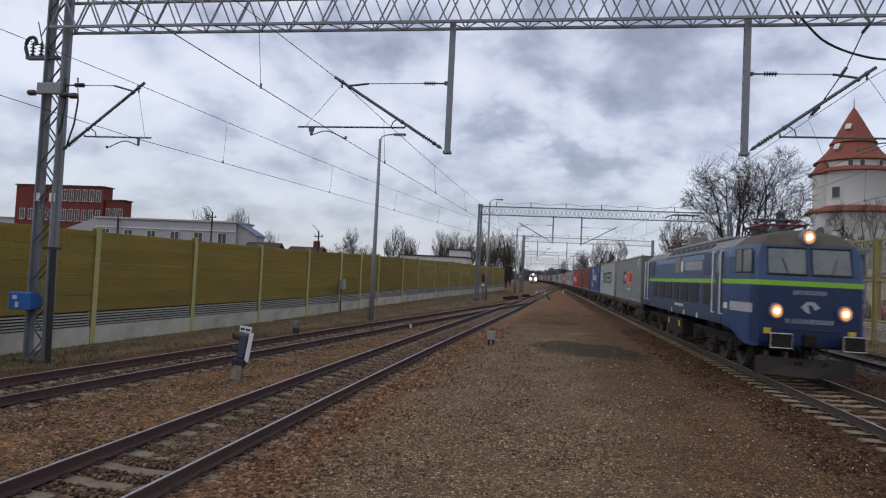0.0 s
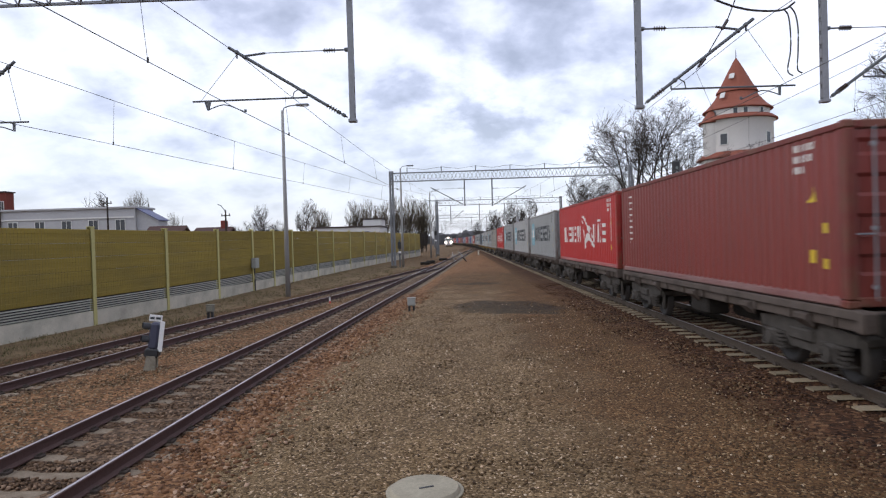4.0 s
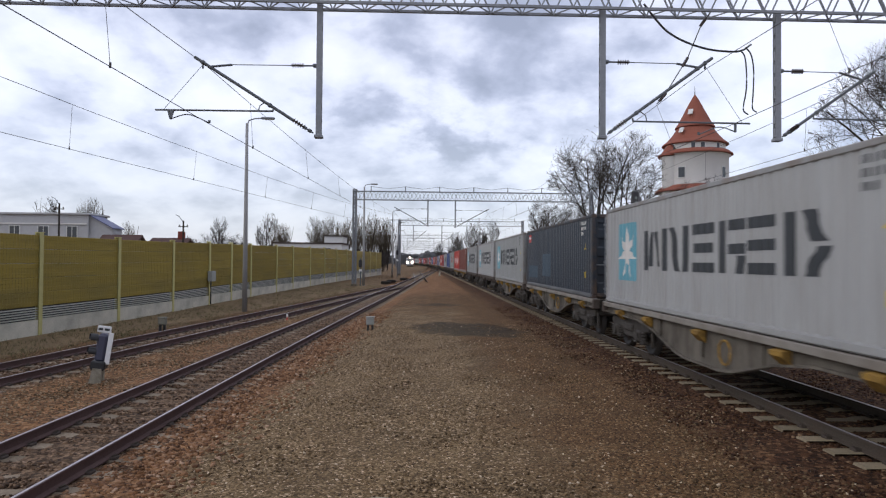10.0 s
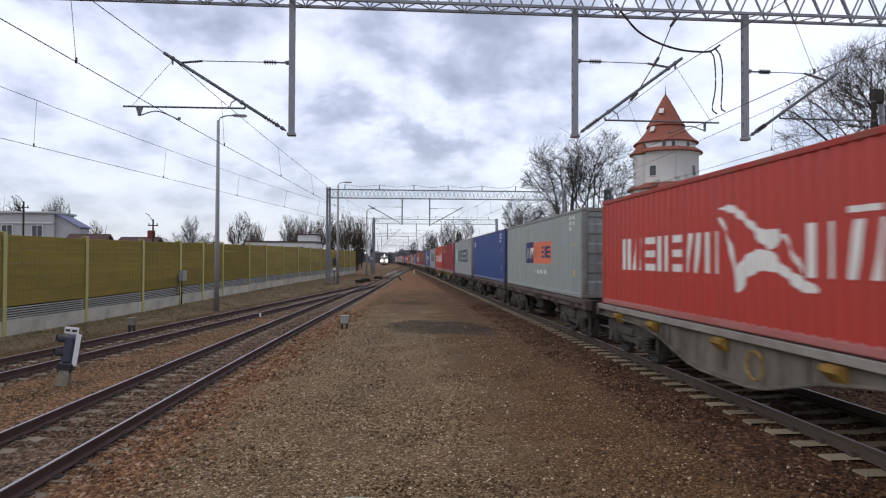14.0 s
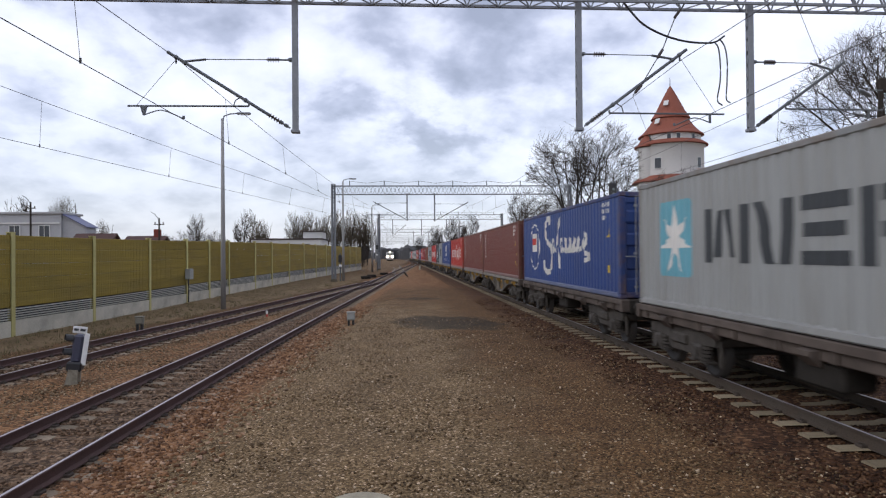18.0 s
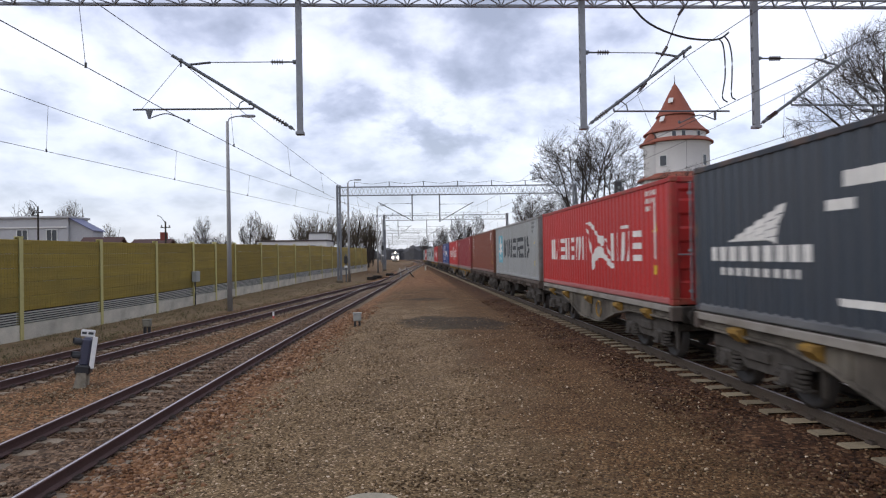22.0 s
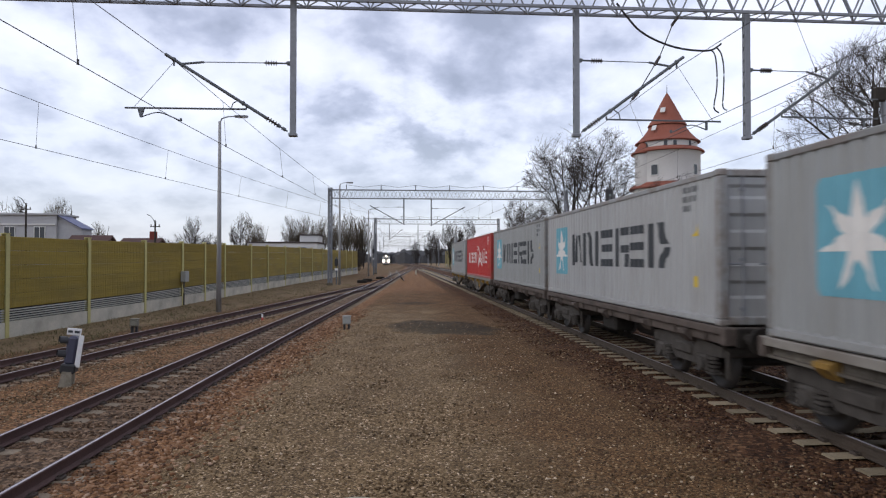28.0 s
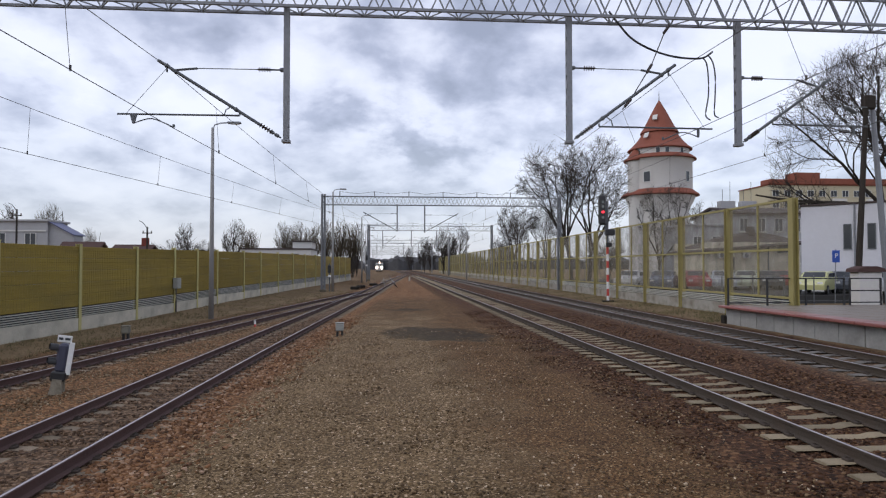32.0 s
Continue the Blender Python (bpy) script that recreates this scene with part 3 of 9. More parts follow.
# ---- noise barrier on the left ----
def make_left_fence():
    root = thing("noise_barrier", "olive-yellow noise barrier with cream posts on a concrete plinth", "noise barrier", kind="structure")
    ys = [3.7, 8.7, 13.8, 18.92, 24.07, 29.2, 34.3, 38.85, 42.25, 45.8, 51.6, 56.1, 61.8, 67.5, 73.2, 78.8, 84.6, 90.2, 95.8, 101.4, 107.0]
    pts = [Vector((fence_x(y), y, fence_z(y))) for y in ys]
    post = Bag()
    for e in (-1, 1):
        post.box((0, e * 0.09, 1.84), (0.2, 0.02, 3.78))
    post.box((0, 0, 1.84), (0.02, 0.18, 3.78))
    post.box((0, 0, 3.74), (0.22, 0.22, 0.03))
    pm = post.mesh("post", [M["fence_post"]])
    for a, b in zip(pts, pts[1:]):
        ang = math.degrees(math.atan2(b.y - a.y, b.x - a.x))
        base = pose(*a, 0, 0, ang)
        ln = (b - a).length
        dz = b.z - a.z
        part("post", pm, M["fence_post"], root, at=pose(*a, 0, 0, ang + 0))
        pl = Bag().cbox((ln / 2, 0, 0.1 + dz / 2), (ln - 0.12, 0.14, 0.95), 0.015)
        part("plinth_panel", pl, M["concrete"], root, at=base)
        for k in range(5):
            lv = Bag()
            z = 0.62 + 0.088 * k
            lv.add([(0.1, -0.07, z), (ln - 0.1, -0.07, z + dz), (ln - 0.1, -0.02, z + 0.036 + dz), (0.1, -0.02, z + 0.036), (0.1, 0.03, z), (ln - 0.1, 0.03, z + dz), (ln - 0.1, 0.03, z + 0.036 + dz), (0.1, 0.03, z + 0.036)],
                   [(0, 1, 2, 3), (5, 4, 7, 6), (3, 2, 6, 7), (0, 4, 5, 1), (0, 3, 7, 4), (1, 5, 6, 2)])
            part("louvre", lv, M["louvre"], root, at=base)
        # black sheet paints the shade seen through the gaps between the louvres
        part("louvre_gap_shade", Bag().box((ln / 2, 0.075, 0.82 + dz / 2), (ln - 0.16, 0.03, 0.5)), M["black"], root, at=base)
        zlo, zhi, n = 1.06, 3.65, 5
        for k in range(n):
            z0, z1 = zlo + (zhi - zlo) * k / n, zlo + (zhi - zlo) * (k + 1) / n - 0.008
            pn = Bag()
            pr = [(-0.04, z0), (-0.055, z0 + 0.012), (-0.055, z0 + 0.16), (-0.045, z0 + 0.17), (-0.045, z0 + 0.33), (-0.055, z0 + 0.34), (-0.055, z1 - 0.012), (-0.04, z1), (0.05, z1), (0.05, z0)]
            vs = [(0.1, p, q) for p, q in pr] + [(ln - 0.1, p, q + dz) for p, q in pr]
            m = len(pr)
            pn.add(vs, [(j, (j + 1) % m, (j + 1) % m + m, j + m) for j in range(m)] + [tuple(range(m)), tuple(range(m, 2 * m))])
            part("absorber_panel", pn, M["fence_panel"], root, at=base)
        if a.y < 50:
            mesh_ = Bag()
            for k in range(int(ln / 0.15)):
                xx = 0.16 + 0.15 * k
                u = xx / ln
                if xx < ln - 0.12:
                    mesh_.box((xx, -0.062, (zlo + zhi) / 2 + dz * u), (0.008, 0.008, zhi - zlo - 0.04))
            part("wire_guard", mesh_, M["fence_wire"], root, at=base)["kind"] = "stuff"
    return root


# ---- glazed noise barrier on the right ----
def make_right_fence():
    root = thing("glazed_noise_barrier", "yellow-framed clear noise barrier on a low concrete base", "noise barrier", kind="structure")
    ys = [24.98 + 5.05 * k for k in range(37)]
    x, z = RIGHT_FENCE_X, RIGHT_FENCE_Z
    top = 5.0
    post = Bag()
    for e in (-1, 1):
        post.box((e * 0.12, 0, top / 2), (0.03, 0.3, top + 0.1))
    post.box((0, 0, top / 2), (0.21, 0.03, top + 0.1))
    pm = post.mesh("post", [M["fence_frame"]])
    for k, y in enumerate(ys):
        off = -max(0.0, y - 150) ** 2 / 5600
        part("post", pm, M["fence_frame"], root, at=pose(x + off, y, z, 0, 0, 90 if k else 0))
        if k == len(ys) - 1:
            break
        m = pose(x + off, y, z)
        part("plinth_panel", Bag().cbox((0, 2.52, 0.18), (0.14, 4.85, 0.62), 0.015), M["grimy_plinth"], root, at=m)
        for j in range(4):
            part("louvre", Bag().cbox((-0.03, 2.52, 0.55 + 0.085 * j), (0.09, 4.85, 0.06), 0.02), M["louvre"], root, at=m)
        fr = Bag()
        for zz in (0.95, 2.95, top):
            fr.box((0, 2.52, zz), (0.09, 4.85, 0.09))
        fr.box((0, 2.52, 3.0), (0.08, 0.07, 4.1))
        part("frame", fr, M["fence_frame"], root, at=m)
        for (a, b), (c, d) in [((0.12, 2.48), (0.98, 2.9)), ((2.57, 4.93), (0.98, 2.9)), ((0.12, 2.48), (3.0, 4.95)), ((2.57, 4.93), (3.0, 4.95))]:
            p = part("pane", Bag().box((0, (a + b) / 2, (c + d) / 2), (0.02, b - a, d - c)), M["haze_glass"], root, at=m)
            p.visible_shadow = False
    return root


# ---- overhead line ----
def truss(root, x0, x1, y, z0, z1, w=0.62, step=0.95, r=0.055, split=True):
    """A lattice beam across the tracks: four chords and zigzag bars on all sides, the bars as pieces where they are near."""
    beam = part("lattice_beam", Bag().box(((x0 + x1) / 2, y - w / 2, z0), (x1 - x0, r * 1.1, r * 1.1)), M["galv"], root, "grey lattice beam")
    for yy, z in ((y - w / 2, z1), (y + w / 2, z0), (y + w / 2, z1)):
        part("chord", Bag().box(((x0 + x1) / 2, yy, z), (x1 - x0, r * 1.1, r * 1.1)), M["galv"], beam)
    n = int((x1 - x0) / step)
    rest = Bag()
    for k in range(n):
        a, c = x0 + (x1 - x0) * k / n, x0 + (x1 - x0) * (k + 1) / n
        mid = (a + c) / 2
        bars = []
        for yy, za, zb in ((y - w / 2, z0, z1), (y + w / 2, z1, z0)):
            bars += [((a, yy, za), (mid, yy, zb), r * 0.55), ((mid, yy, zb), (c, yy, za), r * 0.55)]
        for z in (z0, z1):
            rest.beam((a, y - w / 2, z), (mid, y + w / 2, z), r * 0.4)
            rest.beam((mid, y + w / 2, z), (c, y - w / 2, z), r * 0.4)
        for p, q, t in bars:
            if split:
                part("lattice_bar", Bag().beam(p, q, t), M["galv"], beam)
            else:
                rest.beam(p, q, t)
    part("bracing", rest, M["galv"], beam)["kind"] = "stuff"


def eased(pts, n=5):
    """A smooth curve through the points."""
    p = [Vector(v) for v in pts]
    p = [2 * p[0] - p[1]] + p + [2 * p[-1] - p[-2]]
    out = []
    for a, b, c, d in zip(p, p[1:], p[2:], p[3:]):
        for k in range(n):
            u = k / n
            out.append(0.5 * (2 * b + (c - a) * u + (2 * a - 5 * b + 4 * c - d) * u ** 2 + (3 * b - a - 3 * c + d) * u ** 3))
    return out + [p[-2]]


def string_insulator(b, p, q, n=4, r=0.07):
    p, q = Vector(p), Vector(q)
    for k in range(n):
        a = p.lerp(q, (k + 0.25) / n)
        c = p.lerp(q, (k + 0.6) / n)
        b.tube([a, a.lerp(c, 0.5), c], r, 8, 0, r * 0.45)
    b.tube([p, q], r * 0.35, 6)


def drop_post(root, x, y, zb, zt, w=0.125):
    """The latticed post that hangs from a beam."""
    b = Bag()
    for e in (-1, 1):
        b.box((x, y + e * w * 0.45, (zb + zt) / 2), (w, 0.03, zt - zb))
    n = int((zt - zb) / 0.3)
    for k in range(n):
        z = zb + (zt - zb) * (k + 0.5) / n
        b.box((x - w / 2 + 0.01, y, z), (0.02, w * 0.8, 0.2))
        b.box((x + w / 2 - 0.01, y, z), (0.02, w * 0.8, 0.2))
    b.box((x, y, (zb + zt) / 2), (w * 0.6, w * 0.5, zt - zb - 0.1))
    b.cbox((x, y, zb - 0.03), (w * 1.5, w * 1.5, 0.07), 0.01)
    return part("hanging_post", b, M["galv"], root, "grey latticed steel post")


def cantilever(root, x, y, zb, side, reach, tip_z=1.75, tie_z=1.6, joint=(1.04, 0.585), arm_z=0.53, end=3.7):
    """Cantilever on a hanging post: slanting tube, tie bar with insulators, registration arm and stay. Heights are above zb, the foot of the post."""
    at = lambda d, h: Vector((x + side * d, y, zb + h))
    foot, tip = at(0.12, 0.05), at(reach, tip_z)
    along = lambda u: foot.lerp(tip, u)
    t, i, i2 = Bag(), Bag(), Bag()
    t.tube([along(0.17), tip], 0.036, 8)
    t.tube([foot, along(0.08)], 0.02, 6)
    for u in (0.02, 0.06):
        t.tube([along(u), along(u + 0.025)], 0.045, 6)
    string_insulator(i, along(0.075), along(0.18), 5, 0.062)
    sleeve = along(0.86)
    t.tube([at(reach - 0.85, tie_z - 0.01), at(sleeve.x * side - x * side - 0.02, sleeve.z - zb + 0.03)], 0.026, 6)
    t.tube([at(0.62, tie_z), at(reach - 0.8, tie_z - 0.01)], 0.011, 5)
    t.tube([at(0.02, tie_z), at(0.36, tie_z)], 0.02, 6)
    t.cbox(tuple(at(0.1, tie_z)), (0.1, 0.12, 0.08), 0.02)
    string_insulator(i2, at(0.36, tie_z), at(0.64, tie_z), 5, 0.062)
    for u in (joint[0] / reach, 0.86, 0.93):
        p = along(u)
        t.cbox(tuple(p), (0.1, 0.1, 0.1), 0.03)
    j0, a1 = at(joint[0], arm_z + 0.01), at(end, arm_z)
    t.tube([at(*joint), j0], 0.02, 5)
    t.tube([j0, a1], 0.022, 6)
    t.tube([at(joint[0] + 0.18, joint[1] + 0.16), at(joint[0] + 0.3, joint[1] + 0.08), at(joint[0] + 0.34, arm_z)], 0.014, 5)
    k = at(end - 0.35, arm_z)
    g = 1.0 if side < 0 else 0.35
    t.prism([(k.x - 0.08 * g, k.z), (k.x + 0.08 * g, k.z), (k.x + 0.02, k.z - 0.21), (k.x - 0.02, k.z - 0.21)], 1, y - 0.02, y + 0.02)
    c = at(end - 0.35, arm_z - 0.2)
    last = at(end - 1.22, arm_z - 0.28)
    t.tube(eased([c, at(end - 0.65, arm_z - 0.1), at(end - 0.85, arm_z - 0.12), last], 4), 0.014, 5)
    t.tube([last, last + Vector((0, 0, 0.06))], 0.03, 6)
    t.tube([along(0.92), at(end - 0.18, arm_z)], 0.006, 4)
    p = part("cantilever", t, M["galv_dark"], root, "grey steel tube cantilever arm")
    part("insulator", i, M["insulator"], p, "dark ribbed insulator")
    part("insulator", i2, M["insulator"], p, "dark ribbed insulator")
    part("messenger_link", Bag().tube([along(0.93), along(0.93) + Vector((0, 0, -0.14))], 0.022, 6), M["galv_dark"], p)
    return last, along(0.93)


def catenary(name, a, b, sag_pts=9):
    """Messenger and contact wire with droppers between two supports, each (contact, messenger)."""
    root = thing("overhead_wire", "thin dark catenary wire with droppers", "overhead wire", group="overhead wires")
    (ca, ma), (cb, mb) = a, b
    part("contact_wire", Bag().tube([ca, cb], 0.008, 5), M["wire"], root)
    pts = []
    for k in range(13):
        u = k / 12
        p = ma.lerp(mb, u)
        p.z -= 4 * u * (1 - u) * 0.4
        pts.append(p)
    part("messenger_wire", Bag().tube(pts, 0.008, 5), M["wire"], root)
    n = 7
    for k in range(n):
        u = (k + 0.5) / n
        p = ma.lerp(mb, u)
        p.z -= 4 * u * (1 - u) * 0.4
        q = ca.lerp(cb, u)
        d = Bag().tube([p, q], 0.005, 4)
        d.tube([q + Vector((0, 0, -0.02)), q + Vector((0, 0, 0.07))], 0.02, 5)
        part("dropper", d, M["wire"], root)


def lattice_mast(root, x, y, z0, z1, gap=0.44, w=0.2, split=True):
    """A mast of two channels tied by flat bars."""
    top = gap * 0.9
    for e in (-1, 1):
        b = Bag()
        p, q = (x + e * gap / 2, y, z0), (x + e * top / 2, y, z1)
        b.beam(p, q, 0.03, w)
        for s in (-1, 1):
            b.beam((p[0] + e * 0.04, y + s * w * 0.5, z0), (q[0] + e * 0.04, y + s * w * 0.5, z1), 0.12, 0.03)
        part("mast_column", b, M["galv"], root, "grey steel channel column")
        part("footing", Bag().cbox((x + e * gap / 2, y, z0 - 0.05), (0.34, 0.45, 0.24), 0.04), M["footing"], root, "muddy concrete footing")
    t = Bag()
    n = int((z1 - z0) / 0.5)
    for k in range(n):
        u0, u1 = k / n, (k + 1) / n
        g0, g1 = gap + (top - gap) * u0, gap + (top - gap) * u1
        s = 1 if k % 2 else -1
        for yy in (y - w * 0.55, y + w * 0.55):
            p, q = (x + s * g0 / 2, yy, z0 + (z1 - z0) * u0), (x - s * g1 / 2, yy, z0 + (z1 - z0) * u1)
            if split:
                part("lacing_bar", Bag().beam(p, q, 0.05, 0.015), M["galv_dark"], root)
            else:
                t.beam(p, q, 0.05, 0.015)
    if not split:
        part("lacing", t, M["galv_dark"], root, "zigzag flat lacing bars")["kind"] = "stuff"


def portal(y, x0, x1, z0, drops, base_l, base_r, detail=1.0):
    root = thing("catenary_portal", "grey steel lattice gantry over the tracks carrying cantilevers", "gantry", group="catenary portals")
    truss(root, x0, x1, y, z0, z0 + 0.8, w=0.46, step=0.74 if detail > 0.5 else 1.2, r=0.055, split=detail > 0.5)
    gap = 0.44 if y < 40 else 0.26
    lattice_mast(root, x0 + 0.1, y, base_l, z0 + 1.0, gap, split=detail > 0.5)
    lattice_mast(root, x1 - 0.1, y, base_r, z0 + 1.0, gap, split=detail > 0.5)
    top = z0 + 0.85
    stubs = [x0 + (x1 - x0) * (k + 0.5) / 7 for k in range(7)]
    for x in stubs:
        part("top_stub", Bag().tube([(x, y, top - 0.1), (x, y, top + 0.45)], 0.04, 6), M["galv_dark"], root)
    ew = []
    for a, b2 in zip(stubs, stubs[1:]):
        ew += [(a, y, top + 0.42), ((a + b2) / 2, y, top + 0.22)]
    part("earth_wire", Bag().tube(ew + [(stubs[-1], y, top + 0.42)], 0.015, 5), M["wire"], root)
    for x, side, reach, zb, *form in drops:
        drop_post(root, x, y, zb, z0 + 0.1)
        cantilever(root, x, y, zb, side, reach, *form)


# ---- build: railway ----
make_track(right_x, R_Z, -6.0, 420.0, "straight main track on pale concrete sleepers", M["sleeper"], (2, 110))
make_track(left_x, L_Z, -6.0, 290.0, "gently curving track on old grey sleepers in ballast", M["sleeper_old"], (2, 80), sink=0.02, steel="rail_rust")
make_track(siding_x, L_Z, -2.0, 68.0, "siding track with rusty rails joining through a turnout", M["sleeper_old"], (4, 66), sink=0.02, steel="rail_rust")
make_track(far_right_x, RR_Z, -6.0, 420.0, "platform track on grey concrete sleepers", M["sleeper_grey"], (8, 70))
make_track(branch_x, L_Z, 105.0, 300.0, "branch track bending away in the distance", M["sleeper_old"], (0, 0))

portal_spec = [
    (14.8, -12.8, 20.5, 8.19, [(-2.33, -1, 2.83, 5.2), (4.22, 1, 2.6, 5.28, 1.88, 1.74, (0.72, 0.43), 0.35, 3.5), (8.37, 1, 2.35, 5.28, 1.63, 1.6, (0.87, 0.55), 0.48, 3.3)], -0.36, 0.0),
    (61.0, -6.3, 16.4, 8.1, [(0.7, -1, 3.2, 5.7), (3.3, 1, 3.2, 5.6)], 0.1, 0.0),
    (108.0, -3.6, 17.3, 8.3, [(-1.2, 1, 2.2, 5.7), (3.6, 1, 3.0, 5.6), (7.8, 1, 3.0, 5.6)], 0.1, 0.0),
    (172.0, -5.5, 16.0, 8.4, [(-3.5, 1, 2.2, 5.7), (3.6, 1, 3.0, 5.7), (7.6, 1, 3.0, 5.6)], 0.1, 0.0),
    (228.0, -8.5, 15.0, 8.5, [(-6.0, 1, 2.2, 5.7), (3.0, 1, 3.0, 5.7), (7.2, 1, 3.0, 5.6)], 0.1, 0.0),
    (284.0, -11, 14.0, 8.5, [(-7.0, 1, 2.2, 5.7), (2.0, 1, 3.0, 5.7)], 0.1, 0.0),
    (340.0, -14, 12.0, 8.5, [(-9.0, 1, 2.2, 5.7), (1.0, 1, 3.0, 5.7)], 0.1, 0.0),
]
for k, (y, x0, x1, z0, drops, bl, br) in enumerate(portal_spec):
    portal(y, x0, x1, z0, drops, bl, br, 1.0 if k < 2 else 0.3)


make_left_fence()
make_right_fence()

from mathutils import geometry

# ---- train ----
CONTAINER_L, CONTAINER_H, DECK = 12.19, 2.66, 1.18
COLOURS = {
    "grey": (0.285, 0.295, 0.29), "white": (0.36, 0.365, 0.36), "beige": (0.265, 0.25, 0.215), "sage": (0.20, 0.225, 0.215), "palegreen": (0.27, 0.30, 0.285), "blue": (0.022, 0.055, 0.2),
    "brown": (0.155, 0.042, 0.03), "redbrown": (0.2, 0.034, 0.026), "red": (0.42, 0.02, 0.018), "vermilion": (0.4, 0.032, 0.02), "orange": (0.18, 0.045, 0.022), "navy": (0.028, 0.038, 0.052), "crimson": (0.24, 0.02, 0.026),
}
for k, c in COLOURS.items():
    M["paint_" + k] = material("paint_" + k, c, 0.5, grain=0.1, grain_scale=6, stain=0.45, stain_scale=1.6, dark=(c[0] * 0.55 + 0.035, c[1] * 0.52 + 0.025, c[2] * 0.48 + 0.018), bump=0.04, bump_scale=4, stretch=(1, 1, 0.22))
    M["frame_" + k] = material("frame_" + k, tuple(v * 0.8 for v in c), 0.65, grain=0.35, grain_scale=10, stain=0.85, stain_scale=2.5, dark=(0.15, 0.085, 0.045), bump=0.15)
    M["rail_" + k] = material("rail_" + k, tuple(v * 0.6 + 0.11 * w for v, w in zip(c, (1.0, 0.96, 0.9))), 0.55, grain=0.3, grain_scale=8, stain=0.7, stain_scale=1.8, dark=tuple(v * 0.7 + 0.02 for v in c), stretch=(1, 0.5, 1))
M["ink"] = material("ink", (0.035, 0.04, 0.045), 0.6, grain=0.2, grain_scale=5, stain=0.2)
M["code_grey"] = material("code_grey", (0.12, 0.125, 0.13), 0.6, grain=0.3, stain=0.3)
M["sky_blue"] = material("sky_blue", (0.13, 0.36, 0.44), 0.55, grain=0.1, stain=0.25)
M["decal_white"] = material("decal_white", (0.68, 0.66, 0.62), 0.55, grain=0.15, grain_scale=8, stain=0.25)
M["decal_orange"] = material("decal_orange", (0.62, 0.16, 0.08), 0.55, grain=0.1)
M["decal_yellow"] = material("decal_yellow", (0.6, 0.42, 0.03), 0.55, grain=0.2)
M["decal_navy"] = material("decal_navy", (0.02, 0.025, 0.09), 0.55, grain=0.1)
M["patch_blue"] = material("patch_blue", (0.06, 0.09, 0.12), 0.6, grain=0.2, stain=0.3)
M["wagon"] = material("wagon", (0.115, 0.092, 0.078), 0.8, grain=0.4, grain_scale=8, stain=0.7, stain_scale=1.5, dark=(0.035, 0.026, 0.022), bump=0.2)
M["wagon_bogie"] = material("wagon_bogie", (0.08, 0.071, 0.062), 0.8, grain=0.5, grain_scale=9, stain=0.8, stain_scale=3, dark=(0.025, 0.021, 0.018), bump=0.3)
M["wagon_pale"] = material("wagon_pale", (0.17, 0.15, 0.122), 0.8, grain=0.5, grain_scale=6, stain=1.0, stain_scale=1.3, dark=(0.024, 0.019, 0.016), bump=0.2, stretch=(1, 1, 0.4))
M["lock_yellow"] = material("lock_yellow", (0.34, 0.2, 0.045), 0.75, grain=0.4, stain=0.8, stain_scale=6, dark=(0.07, 0.045, 0.03))
M["sill_top"] = material("sill_top", (0.26, 0.24, 0.21), 0.75, grain=0.3, stain=0.7, stain_scale=1.5, dark=(0.13, 0.1, 0.075))
M["bogie"] = material("bogie", (0.03, 0.026, 0.022), 0.85, grain=0.5, grain_scale=9, stain=0.8, stain_scale=3, dark=(0.012, 0.01, 0.009), bump=0.3)
M["wheel"] = material("wheel", (0.05, 0.045, 0.042), 0.6, metal=0.4, grain=0.3, stain=0.4)
M["tread"] = material("tread", (0.4, 0.4, 0.4), 0.3, metal=0.9)


def ridge_line(L):
    """Along a container's side: places, and 0 on a ridge or 1 in a groove."""
    n = int((L - 0.32) / 0.278)
    pitch = (L - 0.32) / n
    line = []
    for k in range(n):
        a = 0.16 + k * pitch
        line += [(a, 0), (a + pitch * 0.3, 0), (a + pitch * 0.5, 1), (a + pitch * 0.8, 1)]
    return line + [(L - 0.16, 0)]


def side_mesh(L, H, mat):
    """One corrugated side wall, facing -x, real ridges."""
    b, vs, fs = Bag(), [], []
    line = ridge_line(L)
    for yy, d in line:
        x = -1.212 + d * 0.04
        vs += [(x, yy, 0.15), (x, yy, H - 0.12)]
    fs = [(2 * k, 2 * k + 1, 2 * k + 3, 2 * k + 2) for k in range(len(line) - 1)]
    m = len(vs)
    vs += [(-1.15, 0.16, 0.15), (-1.15, 0.16, H - 0.12), (-1.15, L - 0.16, 0.15), (-1.15, L - 0.16, H - 0.12)]
    fs += [(m, m + 2, m + 3, m + 1)]
    return b.add(vs, fs).mesh("side_panel", [mat])


